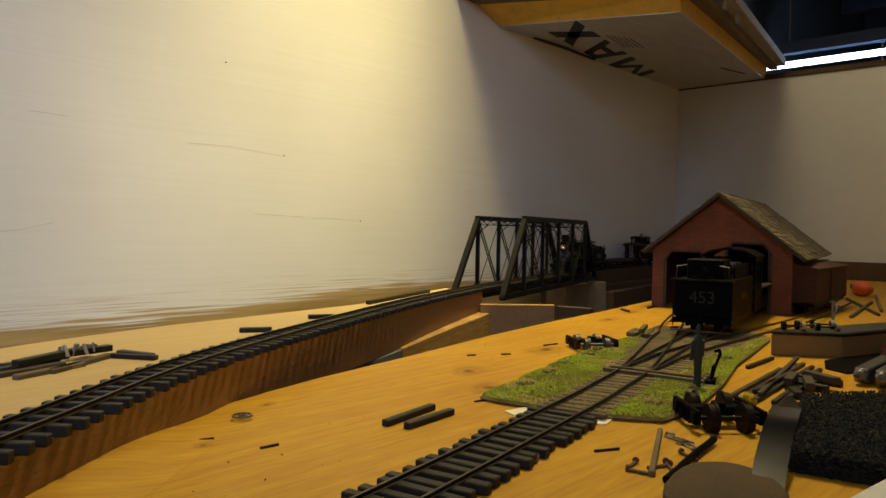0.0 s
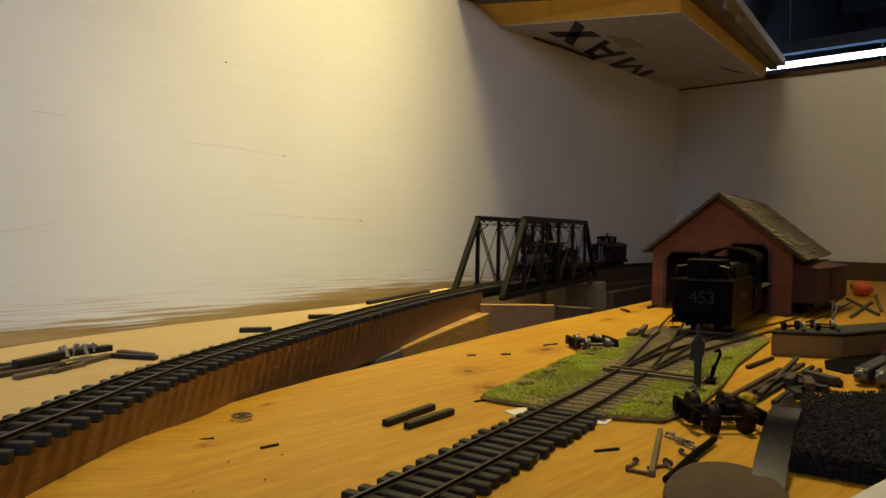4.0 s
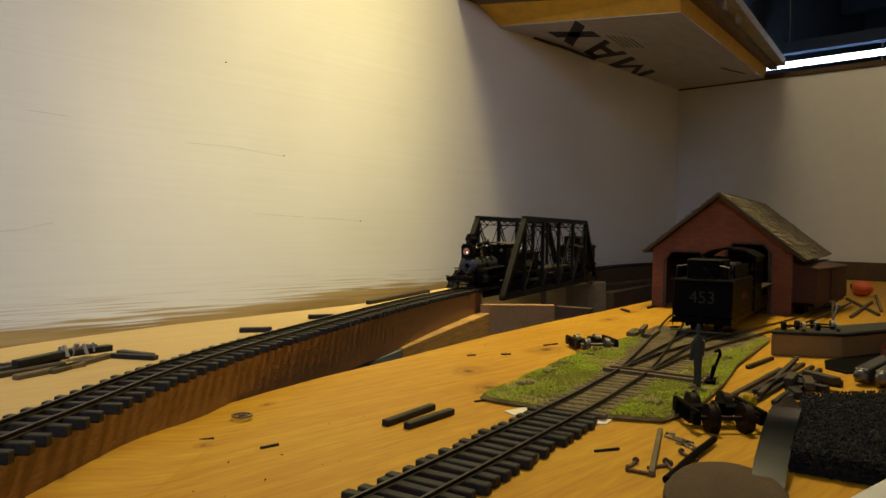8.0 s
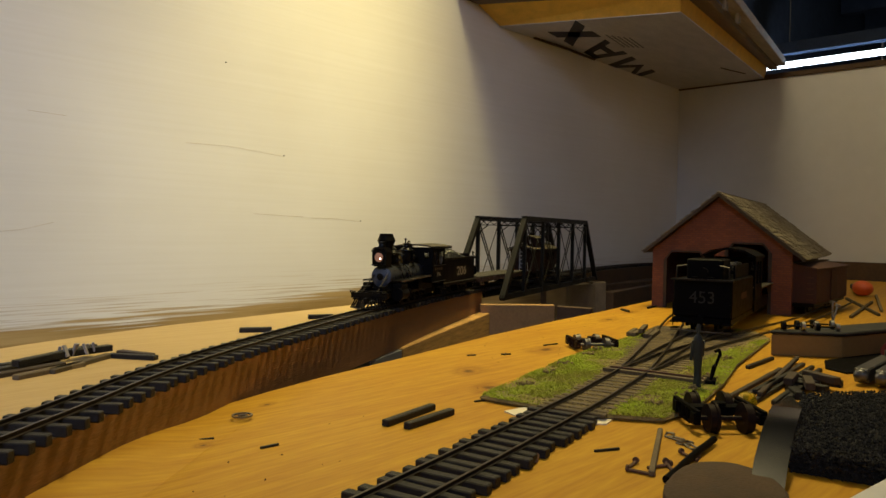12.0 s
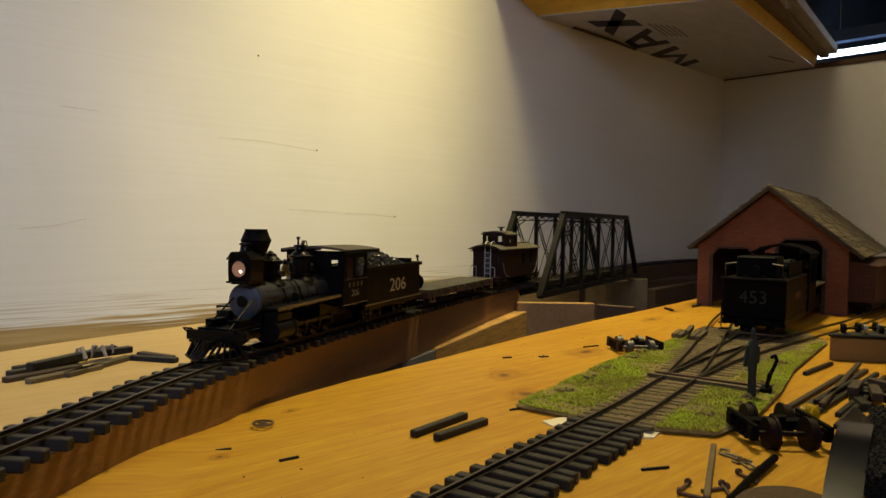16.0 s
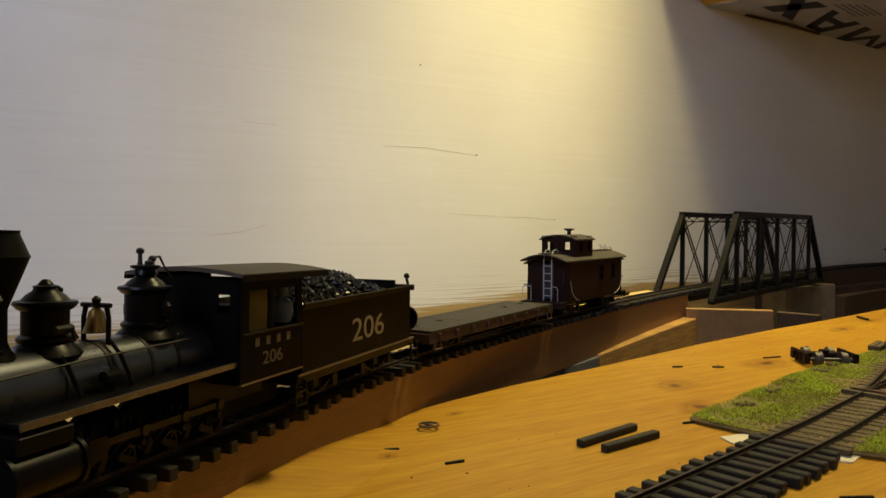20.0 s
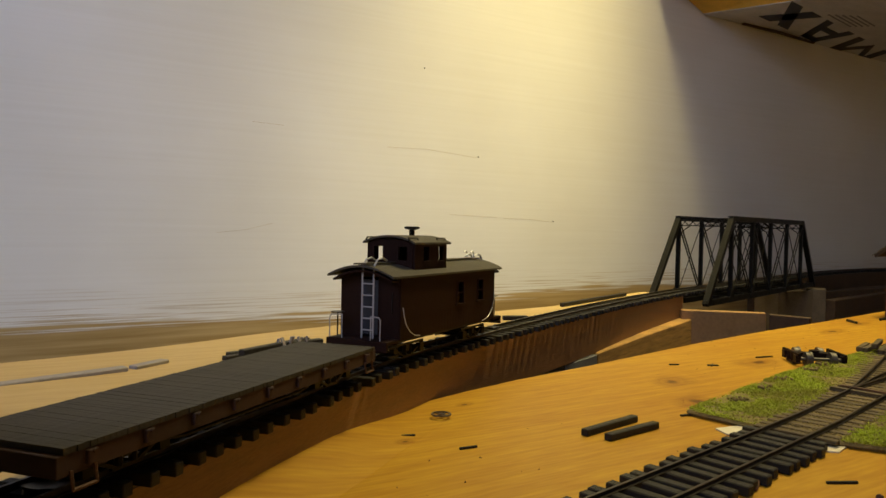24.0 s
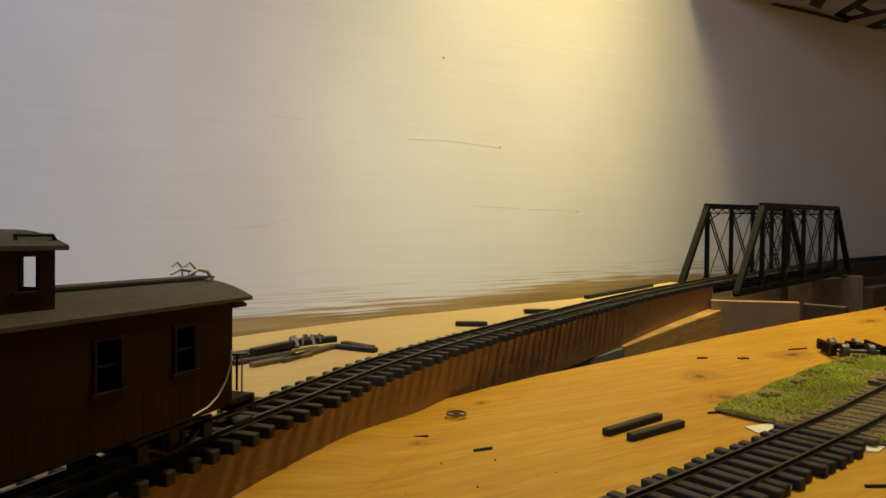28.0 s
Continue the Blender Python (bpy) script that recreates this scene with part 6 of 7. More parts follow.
def build_grass():
    bm = bmesh.new()
    prism(bm, PATCH, 0.002, 0.25)
    ob = tagged(part("turf_mat", bm, SOIL, None, "brown ballast and soil mat under the turnout", bevel=0.2), kind="structure")
    rng = random.Random(21)
    verts, faces = [], []
    n = 0
    while n < 78000:
        x, y = rng.uniform(26, 60), rng.uniform(13.5, 27.4)
        if not inside(x, y, PATCH):
            continue
        d = near_track(x, y)
        clump = noise.noise((x * 0.35, y * 0.35, 0)) + 0.5 * noise.noise((x * 1.1, y * 1.1, 3))
        if d < 1.55 + rng.uniform(-0.2, 0.5) - 0.35 * clump or (clump < -0.28 and rng.random() < 0.8):
            continue
        h = rng.uniform(0.03, 0.10) * (1.1 + 0.5 * clump)
        a, l = rng.uniform(0, 6.28), rng.uniform(0.02, 0.15)
        w = rng.uniform(0.012, 0.028)
        k = len(verts)
        verts += [((x - w * math.sin(a)) * CM, (y + w * math.cos(a)) * CM, 0.25 * CM), ((x + w * math.sin(a)) * CM, (y - w * math.cos(a)) * CM, 0.25 * CM),
                  ((x + l * math.cos(a)) * CM, (y + l * math.sin(a)) * CM, (0.25 + h) * CM)]
        faces.append((k, k + 1, k + 2))
        n += 1
    me = bpy.data.meshes.new("grass")
    me.from_pydata(verts, [], faces)
    me.materials.append(GRASSBLADE)
    tagged(new("grass", me), "bright green static grass tufts on the turf mat", "grass", kind="stuff")
    # dark brown scrub clumps
    bm = bmesh.new()
    for x, y in ((29.5, 21.6), (33, 22.6), (36, 23.6), (30.5, 15.0), (33.2, 14.9), (38.5, 16.0), (42, 24.9), (45, 17.5), (31.8, 14.4), (34.8, 15.3), (40, 24.2)):
        for k in range(14):
            ball(bm, (x + rng.gauss(0, 0.28), y + rng.gauss(0, 0.2), 0.3 + rng.uniform(0, 0.12)), rng.uniform(0.05, 0.11), 1)
    tagged(part("scrub", bm, SOIL, None, "small brown scrub clumps in the grass"), category="scrub", kind="stuff")
    spots = []
    for k in range(9000):
        x = rng.uniform(26.6, 58)
        y = 17.1 + (x - 26.6) * 0.21 + rng.gauss(0, 1.3 + (x - 26.6) * 0.07)
        if inside(x, y, PATCH):
            spots.append((x, y, 0.27, rng.uniform(0.02, 0.06)))
    grains("ballast", spots, SOIL, "loose tan ballast grains round the ties", "ballast")


def loose_tie(x0, y0, x1, y1, z, w=0.34, h=0.28, mat=None, name="loose_tie", label="loose dark stained model tie on the plywood", group="loose ties", tilt=0.0):
    bm = bmesh.new()
    ln = math.hypot(x1 - x0, y1 - y0)
    box(bm, 0, 0, h / 2, ln, w, h)
    ob = part(name, bm, mat or TIE, None, label, bevel=0.035)
    ob.matrix_basis = pose((x0 + x1) / 2 * CM, (y0 + y1) / 2 * CM, z * CM, 0, tilt, math.degrees(math.atan2(y1 - y0, x1 - x0)))
    return tagged(ob, category="model tie", group=group)


def build_loose():
    loose_tie(19.75, 21.5, 23.2, 22.1, 0)
    loose_tie(20.1, 20.6, 23.2, 20.95, 0)
    for x0, y0, x1, y1 in ((67.9, 37.6, 66.7, 36.1), (71.6, 36.5, 74.0, 36.8)):
        loose_tie(x0, y0, x1, y1, 0, 0.25, 0.2)
    for x0, y0, x1, y1 in ((34.8, 30.2, 35.3, 29.9), (36.8, 29.0, 37.3, 28.6), (36.8, 28.7, 37.3, 29.0), (42.0, 29.3, 43.3, 29.0), (13.4, 24.8, 13.9, 24.6), (14.5, 22.4, 15.2, 22.3), (23.0, 13.7, 23.9, 13.2), (25.6, 21.7, 26.3, 21.5)):
        bm = bmesh.new()
        beam(bm, (x0, y0, 0.04), (x1, y1, 0.05), 0.09, 0.08)
        tagged(part("wood_scrap", bm, TIE, None, "tiny dark wood scrap on the plywood"), category="scrap", group="wood scraps")
    bm = bmesh.new()
    wire(bm, [(20.05, 14.75, 0.08), (20.35, 14.45, 0.08), (20.9, 14.75, 0.1)], 0.09, 6)
    tagged(part("bent_spike", bm, RUST, None, "bent rusty track spike on the plywood"), category="spike")
    # spoked hand wheel
    ob = thing("spoked_wheel", 16.2, 26.4, 0.14, 20, "flat spoked metal hand wheel lying on the plywood", "wheel")
    ob.matrix_basis = ob.matrix_basis @ Matrix.Scale(0.74, 4)
    bm = bmesh.new()
    for k in range(24):
        a, b = 2 * math.pi * k / 24, 2 * math.pi * (k + 1) / 24
        beam(bm, (0.52 * math.cos(a), 0.52 * math.sin(a), 0.05), (0.52 * math.cos(b), 0.52 * math.sin(b), 0.05), 0.12, 0.08)
    part("rim", bm, WORN, ob)
    bm = bmesh.new()
    rod(bm, (0, 0, 0.0), (0, 0, 0.11), 0.15, seg=10)
    part("hub", bm, WORN, ob)
    for k in range(4):
        bm = bmesh.new()
        beam(bm, (0, 0, 0.05), (0.5 * math.cos(k * 1.57), 0.5 * math.sin(k * 1.57), 0.05), 0.08, 0.06)
        part("spoke", bm, WORN, ob)
    for plan in ([(25.2, 19.6), (26.5, 19.4), (26.2, 18.6), (24.9, 18.8)], [(26.0, 15.9), (27.0, 16.3), (27.8, 15.6), (26.6, 15.3)]):
        bm = bmesh.new()
        prism(bm, plan, 0.004, 0.06)
        tagged(part("card_shim", bm, CARD, None, "small white card shim under the track end"), category="card", group="card shims")


def build_specks():
    rng = random.Random(31)
    spots = []
    while len(spots) < 110:
        x, y = rng.uniform(6, 78), rng.uniform(8, 38)
        if inside(x, y, FORE) and not inside(x, y, PATCH) and y > 0.32 * x + 9 and y < 0.42 * x + 17:
            spots.append((x, y, 0.01, rng.choice((0.02, 0.02, 0.03, 0.045))))
    grains("wood_crumbs", spots, RUST, "tiny brown wood crumbs scattered on the plywood", "crumbs", 8)


def free_truck(x, y, rz, mat_wheel, mat_frame, label, r=0.5, base=1.05):
    ob = thing("freight_truck", x, y, 0, rz, label, "truck", "loose trucks")
    for s in (-1, 1):
        bm = bmesh.new()
        y0 = s * 1.35
        box(bm, 0, y0, r + 0.3, base * 2 + 0.7, 0.16, 0.12)
        box(bm, 0, y0, r - 0.28, 1.2, 0.16, 0.12)
        for e in (-1, 1):
            beam(bm, (e * (base + 0.35), y0, r + 0.25), (e * 0.45, y0, r - 0.26), 0.16, 0.12)
            box(bm, e * base, y0, r, 0.44, 0.3, 0.46)
            rod(bm, (e * 0.28, y0, r - 0.25), (e * 0.28, y0, r + 0.28), 0.13, seg=8)
        part("side_frame", bm, mat_frame, ob)
        bm = bmesh.new()
        for y1 in (-0.75, 0.75):
            rod(bm, (s * base, y1 - 0.14, r), (s * base, y1 + 0.14, r), r, seg=20)
            rod(bm, (s * base, y1 * 0.78 - 0.05, r), (s * base, y1 * 0.78 + 0.05, r), r * 1.12, seg=20)
        rod(bm, (s * base, -1.4, r), (s * base, 1.4, r), 0.1, seg=8)
        part("wheelset", bm, mat_wheel, ob, smooth=True)
    bm = bmesh.new()
    box(bm, 0, 0, r + 0.1, 0.6, 2.7, 0.34)
    rod(bm, (0, 0, r + 0.2), (0, 0, r + 0.42), 0.3, seg=12)
    part("bolster", bm, mat_frame, ob)
    return ob


def build_figurine():
    bm = bmesh.new()
    lathe(bm, [(0.05, 0), (0.34, 0.02), (0.32, 0.3), (0.30, 1.0), (0.36, 1.45), (0.40, 2.0), (0.42, 2.35), (0.34, 2.6), (0.14, 2.72), (0.16, 2.85), (0.2, 3.0), (0.17, 3.15), (0.08, 3.24)], (0, 0, 0), "z", 14)
    bmesh.ops.scale(bm, vec=(0.6, 0.6, 1.0), verts=bm.verts)
    rod(bm, (0.0, 0.22, 2.4), (0.12, 0.3, 1.4), 0.11, 0.09, 8)
    rod(bm, (0.0, -0.22, 2.4), (0.25, -0.3, 1.6), 0.11, 0.09, 8)
    ob = part("trackside_figurine", bm, DOLL, None, "small blue-grey painted figurine standing in the grass", smooth=True)
    ob.matrix_basis = pose(35.5 * CM, 15.3 * CM, 0.25 * CM, 0, 0, 40)
    tagged(ob, category="figurine")
    st = thing("switch_stand", 37.2, 15.3, 0.26, 20, "black harp switch stand with a bent lever", "switch stand")
    bm = bmesh.new()
    box(bm, 0, 0, 0.1, 1.1, 0.5, 0.2)
    part("base", bm, BLACKMATT, st, bevel=0.03)
    bm = bmesh.new()
    wire(bm, [(0.35, 0, 0.2), (0.1, -0.2, 0.9), (0.25, -0.42, 1.5), (0.05, -0.35, 1.75), (-0.2, -0.2, 1.7)], 0.09, 7)
    part("lever", bm, BLACKMATT, st, smooth=True)
    bm = bmesh.new()
    wire(bm, [(-0.4, 0, 0.2), (-0.25, -0.1, 0.9), (0.1, -0.2, 0.95)], 0.07, 6)
    part("harp", bm, BLACKMATT, st, smooth=True)


def build_parked():
    """The big engine that stands half inside the house, tender first."""
    ax = 11.5
    ob = thing("parked_tender", 53.4, 22.8, 0.62, ax, "black tender with dim numbers parked before the engine house", "tender")
    bm = bmesh.new()
    box(bm, 5.0, 0, 2.55, 9.8, 4.3, 2.9)
    part("tank", bm, BLACKMATT, ob, bevel=0.08)
    bm = bmesh.new()
    box(bm, 2.2, 0, 4.75, 3.0, 2.7, 1.6)
    part("bunker", bm, BLACKMATT, ob, bevel=0.1)
    bm = bmesh.new()
    for y in (-1.75, 1.75):
        box(bm, 6.3, y, 4.5, 6.5, 0.12, 1.1)
    part("coal_board", bm, BLACKMATT, ob)
    rng = random.Random(9)
    bm = bmesh.new()
    for k in range(220):
        x, y = rng.uniform(3.6, 9.0), rng.uniform(-1.6, 1.6)
        m = pose(x, y, 4.2 + 0.8 * math.exp(-((x - 6) / 3) ** 2) + rng.uniform(-0.1, 0.1), rng.uniform(0, 90), rng.uniform(0, 90)) @ Matrix.Diagonal((0.22, 0.18, 0.15, 1))
        bmesh.ops.create_icosphere(bm, subdivisions=1, radius=1, matrix=m)
    tagged(part("coal", bm, COAL, ob, "glossy coal lumps"), kind="stuff")
    bm = bmesh.new()
    box(bm, 5.0, 0, 0.85, 10.3, 4.2, 0.4)
    part("frame", bm, BLACKMATT, ob)
    bm = bmesh.new()
    box(bm, -0.15, 0, 3.98, 0.5, 4.5, 0.14)
    part("rear_ledge", bm, DARKSTEEL, ob, "dull edge of the rear deck")
    bm = bmesh.new()
    rod(bm, (0.3, 0, 4.5), (-0.25, 0, 4.5), 0.42, seg=16)
    box(bm, 0.1, 0, 4.1, 0.5, 1.6, 0.2)
    part("rear_lamp", bm, BLACKMATT, ob, smooth=True)
    for s in (-1, 1):
        bm = bmesh.new()
        wire(bm, [(0.0, s * 1.9, 4.05), (0.0, s * 1.9, 4.95), (0.15, s * 1.2, 5.05)], 0.07, 6)
        part("handrail", bm, DARKSTEEL, ob, smooth=True)
        bm = bmesh.new()
        wire(bm, [(-0.2, s * 2.1, 0.4), (-0.2, s * 2.1, 2.2)], 0.05, 5)
        for z in (0.25, 0.7):
            box(bm, -0.1, s * 1.95, z, 0.7, 0.6, 0.08)
        part("corner_step", bm, BLACKMATT, ob)
    bm = bmesh.new()
    box(bm, -0.35, 0, 0.1, 0.25, 4.4, 0.09)
    part("foot_board", bm, WORN, ob, "worn pale foot board")
    bm = bmesh.new()
    rod(bm, (-0.2, 0, 1.0), (-0.75, 0, 1.0), 0.32, seg=12)
    box(bm, -0.5, 0, 0.6, 0.5, 0.4, 0.5)
    part("coupler", bm, BLACKMATT, ob)
    m = Matrix.Translation((-0.0 * CM - 0.0003, 0, 2.6 * CM)) @ Matrix(((0, 0, -1, 0), (-1, 0, 0, 0), (0, 1, 0, 0), (0, 0, 0, 1)))
    words("tender_number", "453", 1.3, DIMLETTER, ob, m, "dim road number on the tender's rear")
    bm = bmesh.new()
    box(bm, 5.2, -2.165, 2.6, 2.6, 0.012, 0.5)
    part("side_lettering", bm, DIMRED, ob, "dim reddish lettering bar")
    for x in (2.0, 7.6):
        bm = bmesh.new()
        for y in (-1.25, 1.25):
            box(bm, x, y, 0.5, 2.6, 0.2, 0.35)
            for e in (-0.8, 0.8):
                rod(bm, (x + e, y * 0.7 - 0.1, 0.5), (x + e, y * 0.7 + 0.1, 0.5), 0.5, seg=14)
        part("truck", bm, BLACKMATT, ob)
    lo = thing("parked_locomotive", 53.4 + 10.6 * math.cos(radians(ax)), 22.8 + 10.6 * math.sin(radians(ax)), 0.62, ax, "big black steam locomotive standing in the engine house", "locomotive")
    for s in (-1, 1):
        bm = bmesh.new()
        pierced(bm, "y", s * 2.1, 0.12, 0.4, 4.4, 1.5, 5.5, [(0.95, 2.3, 3.1, 5.1), (2.6, 4.0, 3.1, 5.1)])
        part("cab_side", bm, BLACKMATT, lo, "black cab side with open windows")
    bm = bmesh.new()
    pierced(bm, "x", 4.4, 0.12, -2.0, 2.0, 1.8, 5.4, [(-1.8, -1.2, 4.2, 5.0), (1.2, 1.8, 4.2, 5.0)])
    part("cab_front", bm, BLACKMATT, lo)
    bm = bmesh.new()
    profile_x(bm, [(-2.3, 5.45), (-1.4, 5.95), (0, 6.2), (1.4, 5.95), (2.3, 5.45), (2.3, 5.6), (1.4, 6.1), (0, 6.35), (-1.4, 6.1), (-2.3, 5.6)], -0.6, 5.0)
    part("cab_roof", bm, BLACKMATT, lo, smooth=True)
    bm = bmesh.new()
    lathe(bm, [(0.9, 4.4), (1.45, 4.4), (1.4, 7), (1.2, 9), (1.2, 14), (1.1, 14.2), (0.4, 14.4)], (0, 0, 3.2), "x", 24)
    part("boiler", bm, BLACKMATT, lo, smooth=True)
    for s in (-1, 1):
        bm = bmesh.new()
        box(bm, 8.5, s * 1.7, 2.6, 9, 0.9, 0.12)
        part("running_board", bm, WORN, lo)
        bm = bmesh.new()
        box(bm, 7.5, s * 1.6, 1.0, 8.5, 0.3, 1.1)
        for x in (4.5, 6.4, 8.3, 10.2):
            rod(bm, (x, s * 0.9 - 0.12, 0.9), (x, s * 0.9 + 0.12, 0.9), 0.85, seg=16)
        part("running_gear", bm, BLACKMATT, lo)
    for x, r, h in ((6.2, 0.7, 5.2), (9.4, 0.65, 5.1), (12.9, 0.45, 5.9)):
        bm = bmesh.new()
        lathe(bm, [(r + 0.2, 4.2), (r, 4.5), (r, h - 0.2), (r * 0.7, h), (0.1, h + 0.1)], (x, 0, 0), "z", 16)
        part("dome" if x < 12 else "stack", bm, BLACKMATT, lo, smooth=True)


def build_boxcar():
    ob = thing("boxcar", 84.6, 24.2, 0.0, 3, "weathered brown wooden boxcar beside the engine house", "boxcar")
    L, W, z0, z1 = 14.0, 4.5, 1.3, 4.75
    bm = bmesh.new()
    box(bm, 0, 0, (z0 + z1) / 2, L, W, z1 - z0)
    body = part("body", bm, BOXCAR, ob, "weathered red-brown board sides")
    rng = random.Random(1)
    bm = bmesh.new()
    for k in range(36):
        box(bm, -L / 2 + (k + 0.5) * L / 36, -W / 2 - 0.02, (z0 + z1) / 2, L / 36 - 0.04, 0.03, z1 - z0 - 0.3)
    for k in range(10):
        box(bm, -L / 2 - 0.02, -W / 2 + (k + 0.5) * W / 10, (z0 + z1) / 2, 0.03, W / 10 - 0.04, z1 - z0 - 0.3)
    tagged(part("siding", bm, BOXCAR, body, "narrow vertical siding"), kind="stuff")
    bm = bmesh.new()
    box(bm, 0, -W / 2 - 0.12, (z0 + z1) / 2 - 0.05, 2.7, 0.12, z1 - z0 - 0.35)
    part("sliding_door", bm, BOXCARDARK, ob, "dark sliding door", bevel=0.03)
    bm = bmesh.new()
    profile_x(bm, [(-W / 2 - 0.25, z1 - 0.02), (W / 2 + 0.25, z1 - 0.02), (W / 2 + 0.25, z1 + 0.1), (0, z1 + 0.52), (-W / 2 - 0.25, z1 + 0.1)], -L / 2 - 0.3, L / 2 + 0.3)
    part("roof", bm, BOXCAR, ob, "peaked red-brown roof")
    bm = bmesh.new()
    box(bm, 0, 0, z1 + 0.6, L + 0.8, 0.7, 0.1)
    part("roof_walk", bm, TIE_GREY, ob)
    bm = bmesh.new()
    box(bm, 0, 0, 1.15, L, W - 0.4, 0.4)
    part("under_frame", bm, BLACK, ob)
    for s in (-1, 1):
        bm = bmesh.new()
        for k in range(5):
            rod(bm, (-L / 2 - 0.12, -W / 2 + 0.25, 1.7 + k * 0.55), (-L / 2 - 0.12, -W / 2 + 0.85, 1.7 + k * 0.55), 0.04, seg=5)
        if s < 0:
            part("grab_iron", bm, RUST, ob)
        else:
            bm.free()
    for x in (-4.6, 4.6):
        bm = bmesh.new()
        for y in (-1.25, 1.25):
            box(bm, x, y, 0.62, 2.9, 0.2, 0.3)
            for e in (-0.85, 0.85):
                rod(bm, (x + e, y * 0.72 - 0.1, 0.5), (x + e, y * 0.72 + 0.1, 0.5), 0.5, seg=14)
        box(bm, x, 0, 0.8, 0.6, 2.4, 0.4)
        part("truck", bm, BLACK, ob)
    return ob


def build_clutter():
    # lidded cardboard tray with wheels and pins on it
    ob = thing("parts_box", 50.3, 16.7, 0, 0, "cardboard parts box with a black rubber lid", "box")
    bm = bmesh.new()
    prism(bm, [(0, 0), (2.5, -3.7), (9.8, -6.2), (12.2, -4.6)], 0, 1.45)
    part("carton", bm, CARDBOARD, ob, "brown cardboard carton", bevel=0.06)
    bm = bmesh.new()
    prism(bm, [(-0.2, 0.05), (2.4, -3.9), (10.0, -6.5), (12.6, -4.6)], 1.46, 1.72)
    part("lid", bm, RUBBER, ob, "black rubber lid", bevel=0.08)
    # thin black sheet added as the shade on the bench before the box
    bm = bmesh.new()
    prism(bm, [(52.9, 12.7), (61.5, 9.9), (66, 6.5), (56.5, 7.4), (46.8, 11.2), (47.6, 12.6), (50.4, 13.4)], 0.004, 0.12)
    tagged(part("box_shade_sheet", bm, BLACKMATT, None, "flat black sheet standing in for the shade before the parts box", bevel=0.04), category="cloth")
    for x, y, r in ((51.3, 15.6, 0.3), (52.4, 15.1, 0.3), (53.8, 14.5, 0.3), (52.8, 13.9, 0.26)):
        w = thing("spare_wheelset", x, y, 1.72 + r, 30, "bright metal wheelset lying on the lid", "wheelset", "spare wheelsets")
        bm = bmesh.new()
        rod(bm, (0, -0.75, 0), (0, 0.75, 0), 0.06, seg=8)
        part("axle", bm, BLACK, w)
        for y1 in (-0.6, 0.6):
            bm = bmesh.new()
            rod(bm, (0, y1 - 0.12, 0), (0, y1 + 0.12, 0), r, seg=18)
            part("wheel", bm, SILVER if y1 < 0 else BLACK, w, smooth=True)
    for x, y, a in ((57.6, 15.3, 14), (59.2, 15.2, -2)):
        bm = bmesh.new()
        rod(bm, (0, 0, 0), (0, 0, 3.1), 0.07, seg=8)
        rod(bm, (0, 0, 3.1), (0, 0, 3.25), 0.2, seg=12)
        p = part("push_pin", bm, SILVER, None, "bright steel nail standing behind the parts box", smooth=True)
        p.matrix_basis = pose(x * CM, y * CM, 0, a, 0, 0)
        tagged(p, category="nail", group="nails")
    # orange clamp pad far on the bench
    ob = thing("spring_clamp", 111, 25.0, 0, 30, "spring clamp with an orange rubber pad", "clamp")
    bm = bmesh.new()
    ball(bm, (0, 0, 1.1), 1.25, 3, 1.35, 1.0, 0.85)
    part("pad", bm, ORANGE, ob, "orange rubber pad", smooth=True)
    bm = bmesh.new()
    beam(bm, (1.5, 0, 1.2), (7, -1, 0.9), 1.0, 0.7)
    part("jaw", bm, RUBBER, ob, bevel=0.1)
    for x0, y0, x1, y1 in ((79.6, 18.9, 100, 21.5), (84.1, 17.4, 103, 25.0), (88.7, 18.1, 112, 23.6)):
        loose_tie(x0, y0, x1, y1, 0.0, 0.3, 0.3, TIE_GREY, "wood_strip", "long weathered wood strip on the bench", "wood strips")
    # long dark strips and short blocks
    for k, (x0, y0, x1, y1, z) in enumerate(((33.4, 12.9, 47.8, 13.9, 0.0), (34.2, 12.3, 47.2, 13.2, 0.0), (35.6, 11.6, 46.6, 12.6, 0.0), (36.0, 12.4, 48.6, 14.5, 0.36), (33.5, 11.0, 43.0, 12.1, 0.0), (44, 15.9, 48.6, 16.0, 0.0), (34.6, 13.5, 44.9, 14.3, 0.0), (36.5, 12.8, 42.7, 13.1, 0.36))):
        loose_tie(x0, y0, x1, y1, z * 0.6, 0.26, 0.22, TIE if k % 3 else TIE_BROWN, "wood_strip", "long dark stained wood strip on the bench", "wood strips")
    for k, (x, y, a) in enumerate(((38.6, 11.6, 30), (39.5, 11.2, 20), (40.6, 11.6, 75), (41.6, 11.2, 60), (42.6, 11.5, 85), (40.0, 12.2, 10), (41.4, 12.3, 100))):
        c, s = math.cos(radians(a)), math.sin(radians(a))
        loose_tie(x - 1.1 * c, y - 1.1 * s, x + 1.1 * c, y + 1.1 * s, 0.0 + 0.38 * (k % 2), 0.45, 0.38, TIE_BROWN if k % 2 else TIE, "wood_block", "short dark wood block in a heap", "wood blocks")
    # yellow glass bead
    bm = bmesh.new()
    lathe(bm, [(0.1, -0.5), (0.42, -0.4), (0.56, -0.1), (0.56, 0.15), (0.42, 0.4), (0.1, 0.5)], (0, 0, 0.56), "x", 18)
    p = part("glass_bead", bm, YELLOWGLASS, None, "clear yellow faceted bead behind the truck")
    p.matrix_basis = pose(33.3 * CM, 12.0 * CM, 0, 0, 0, 100) @ Matrix.Scale(0.82, 4)
    tagged(p, category="bead")
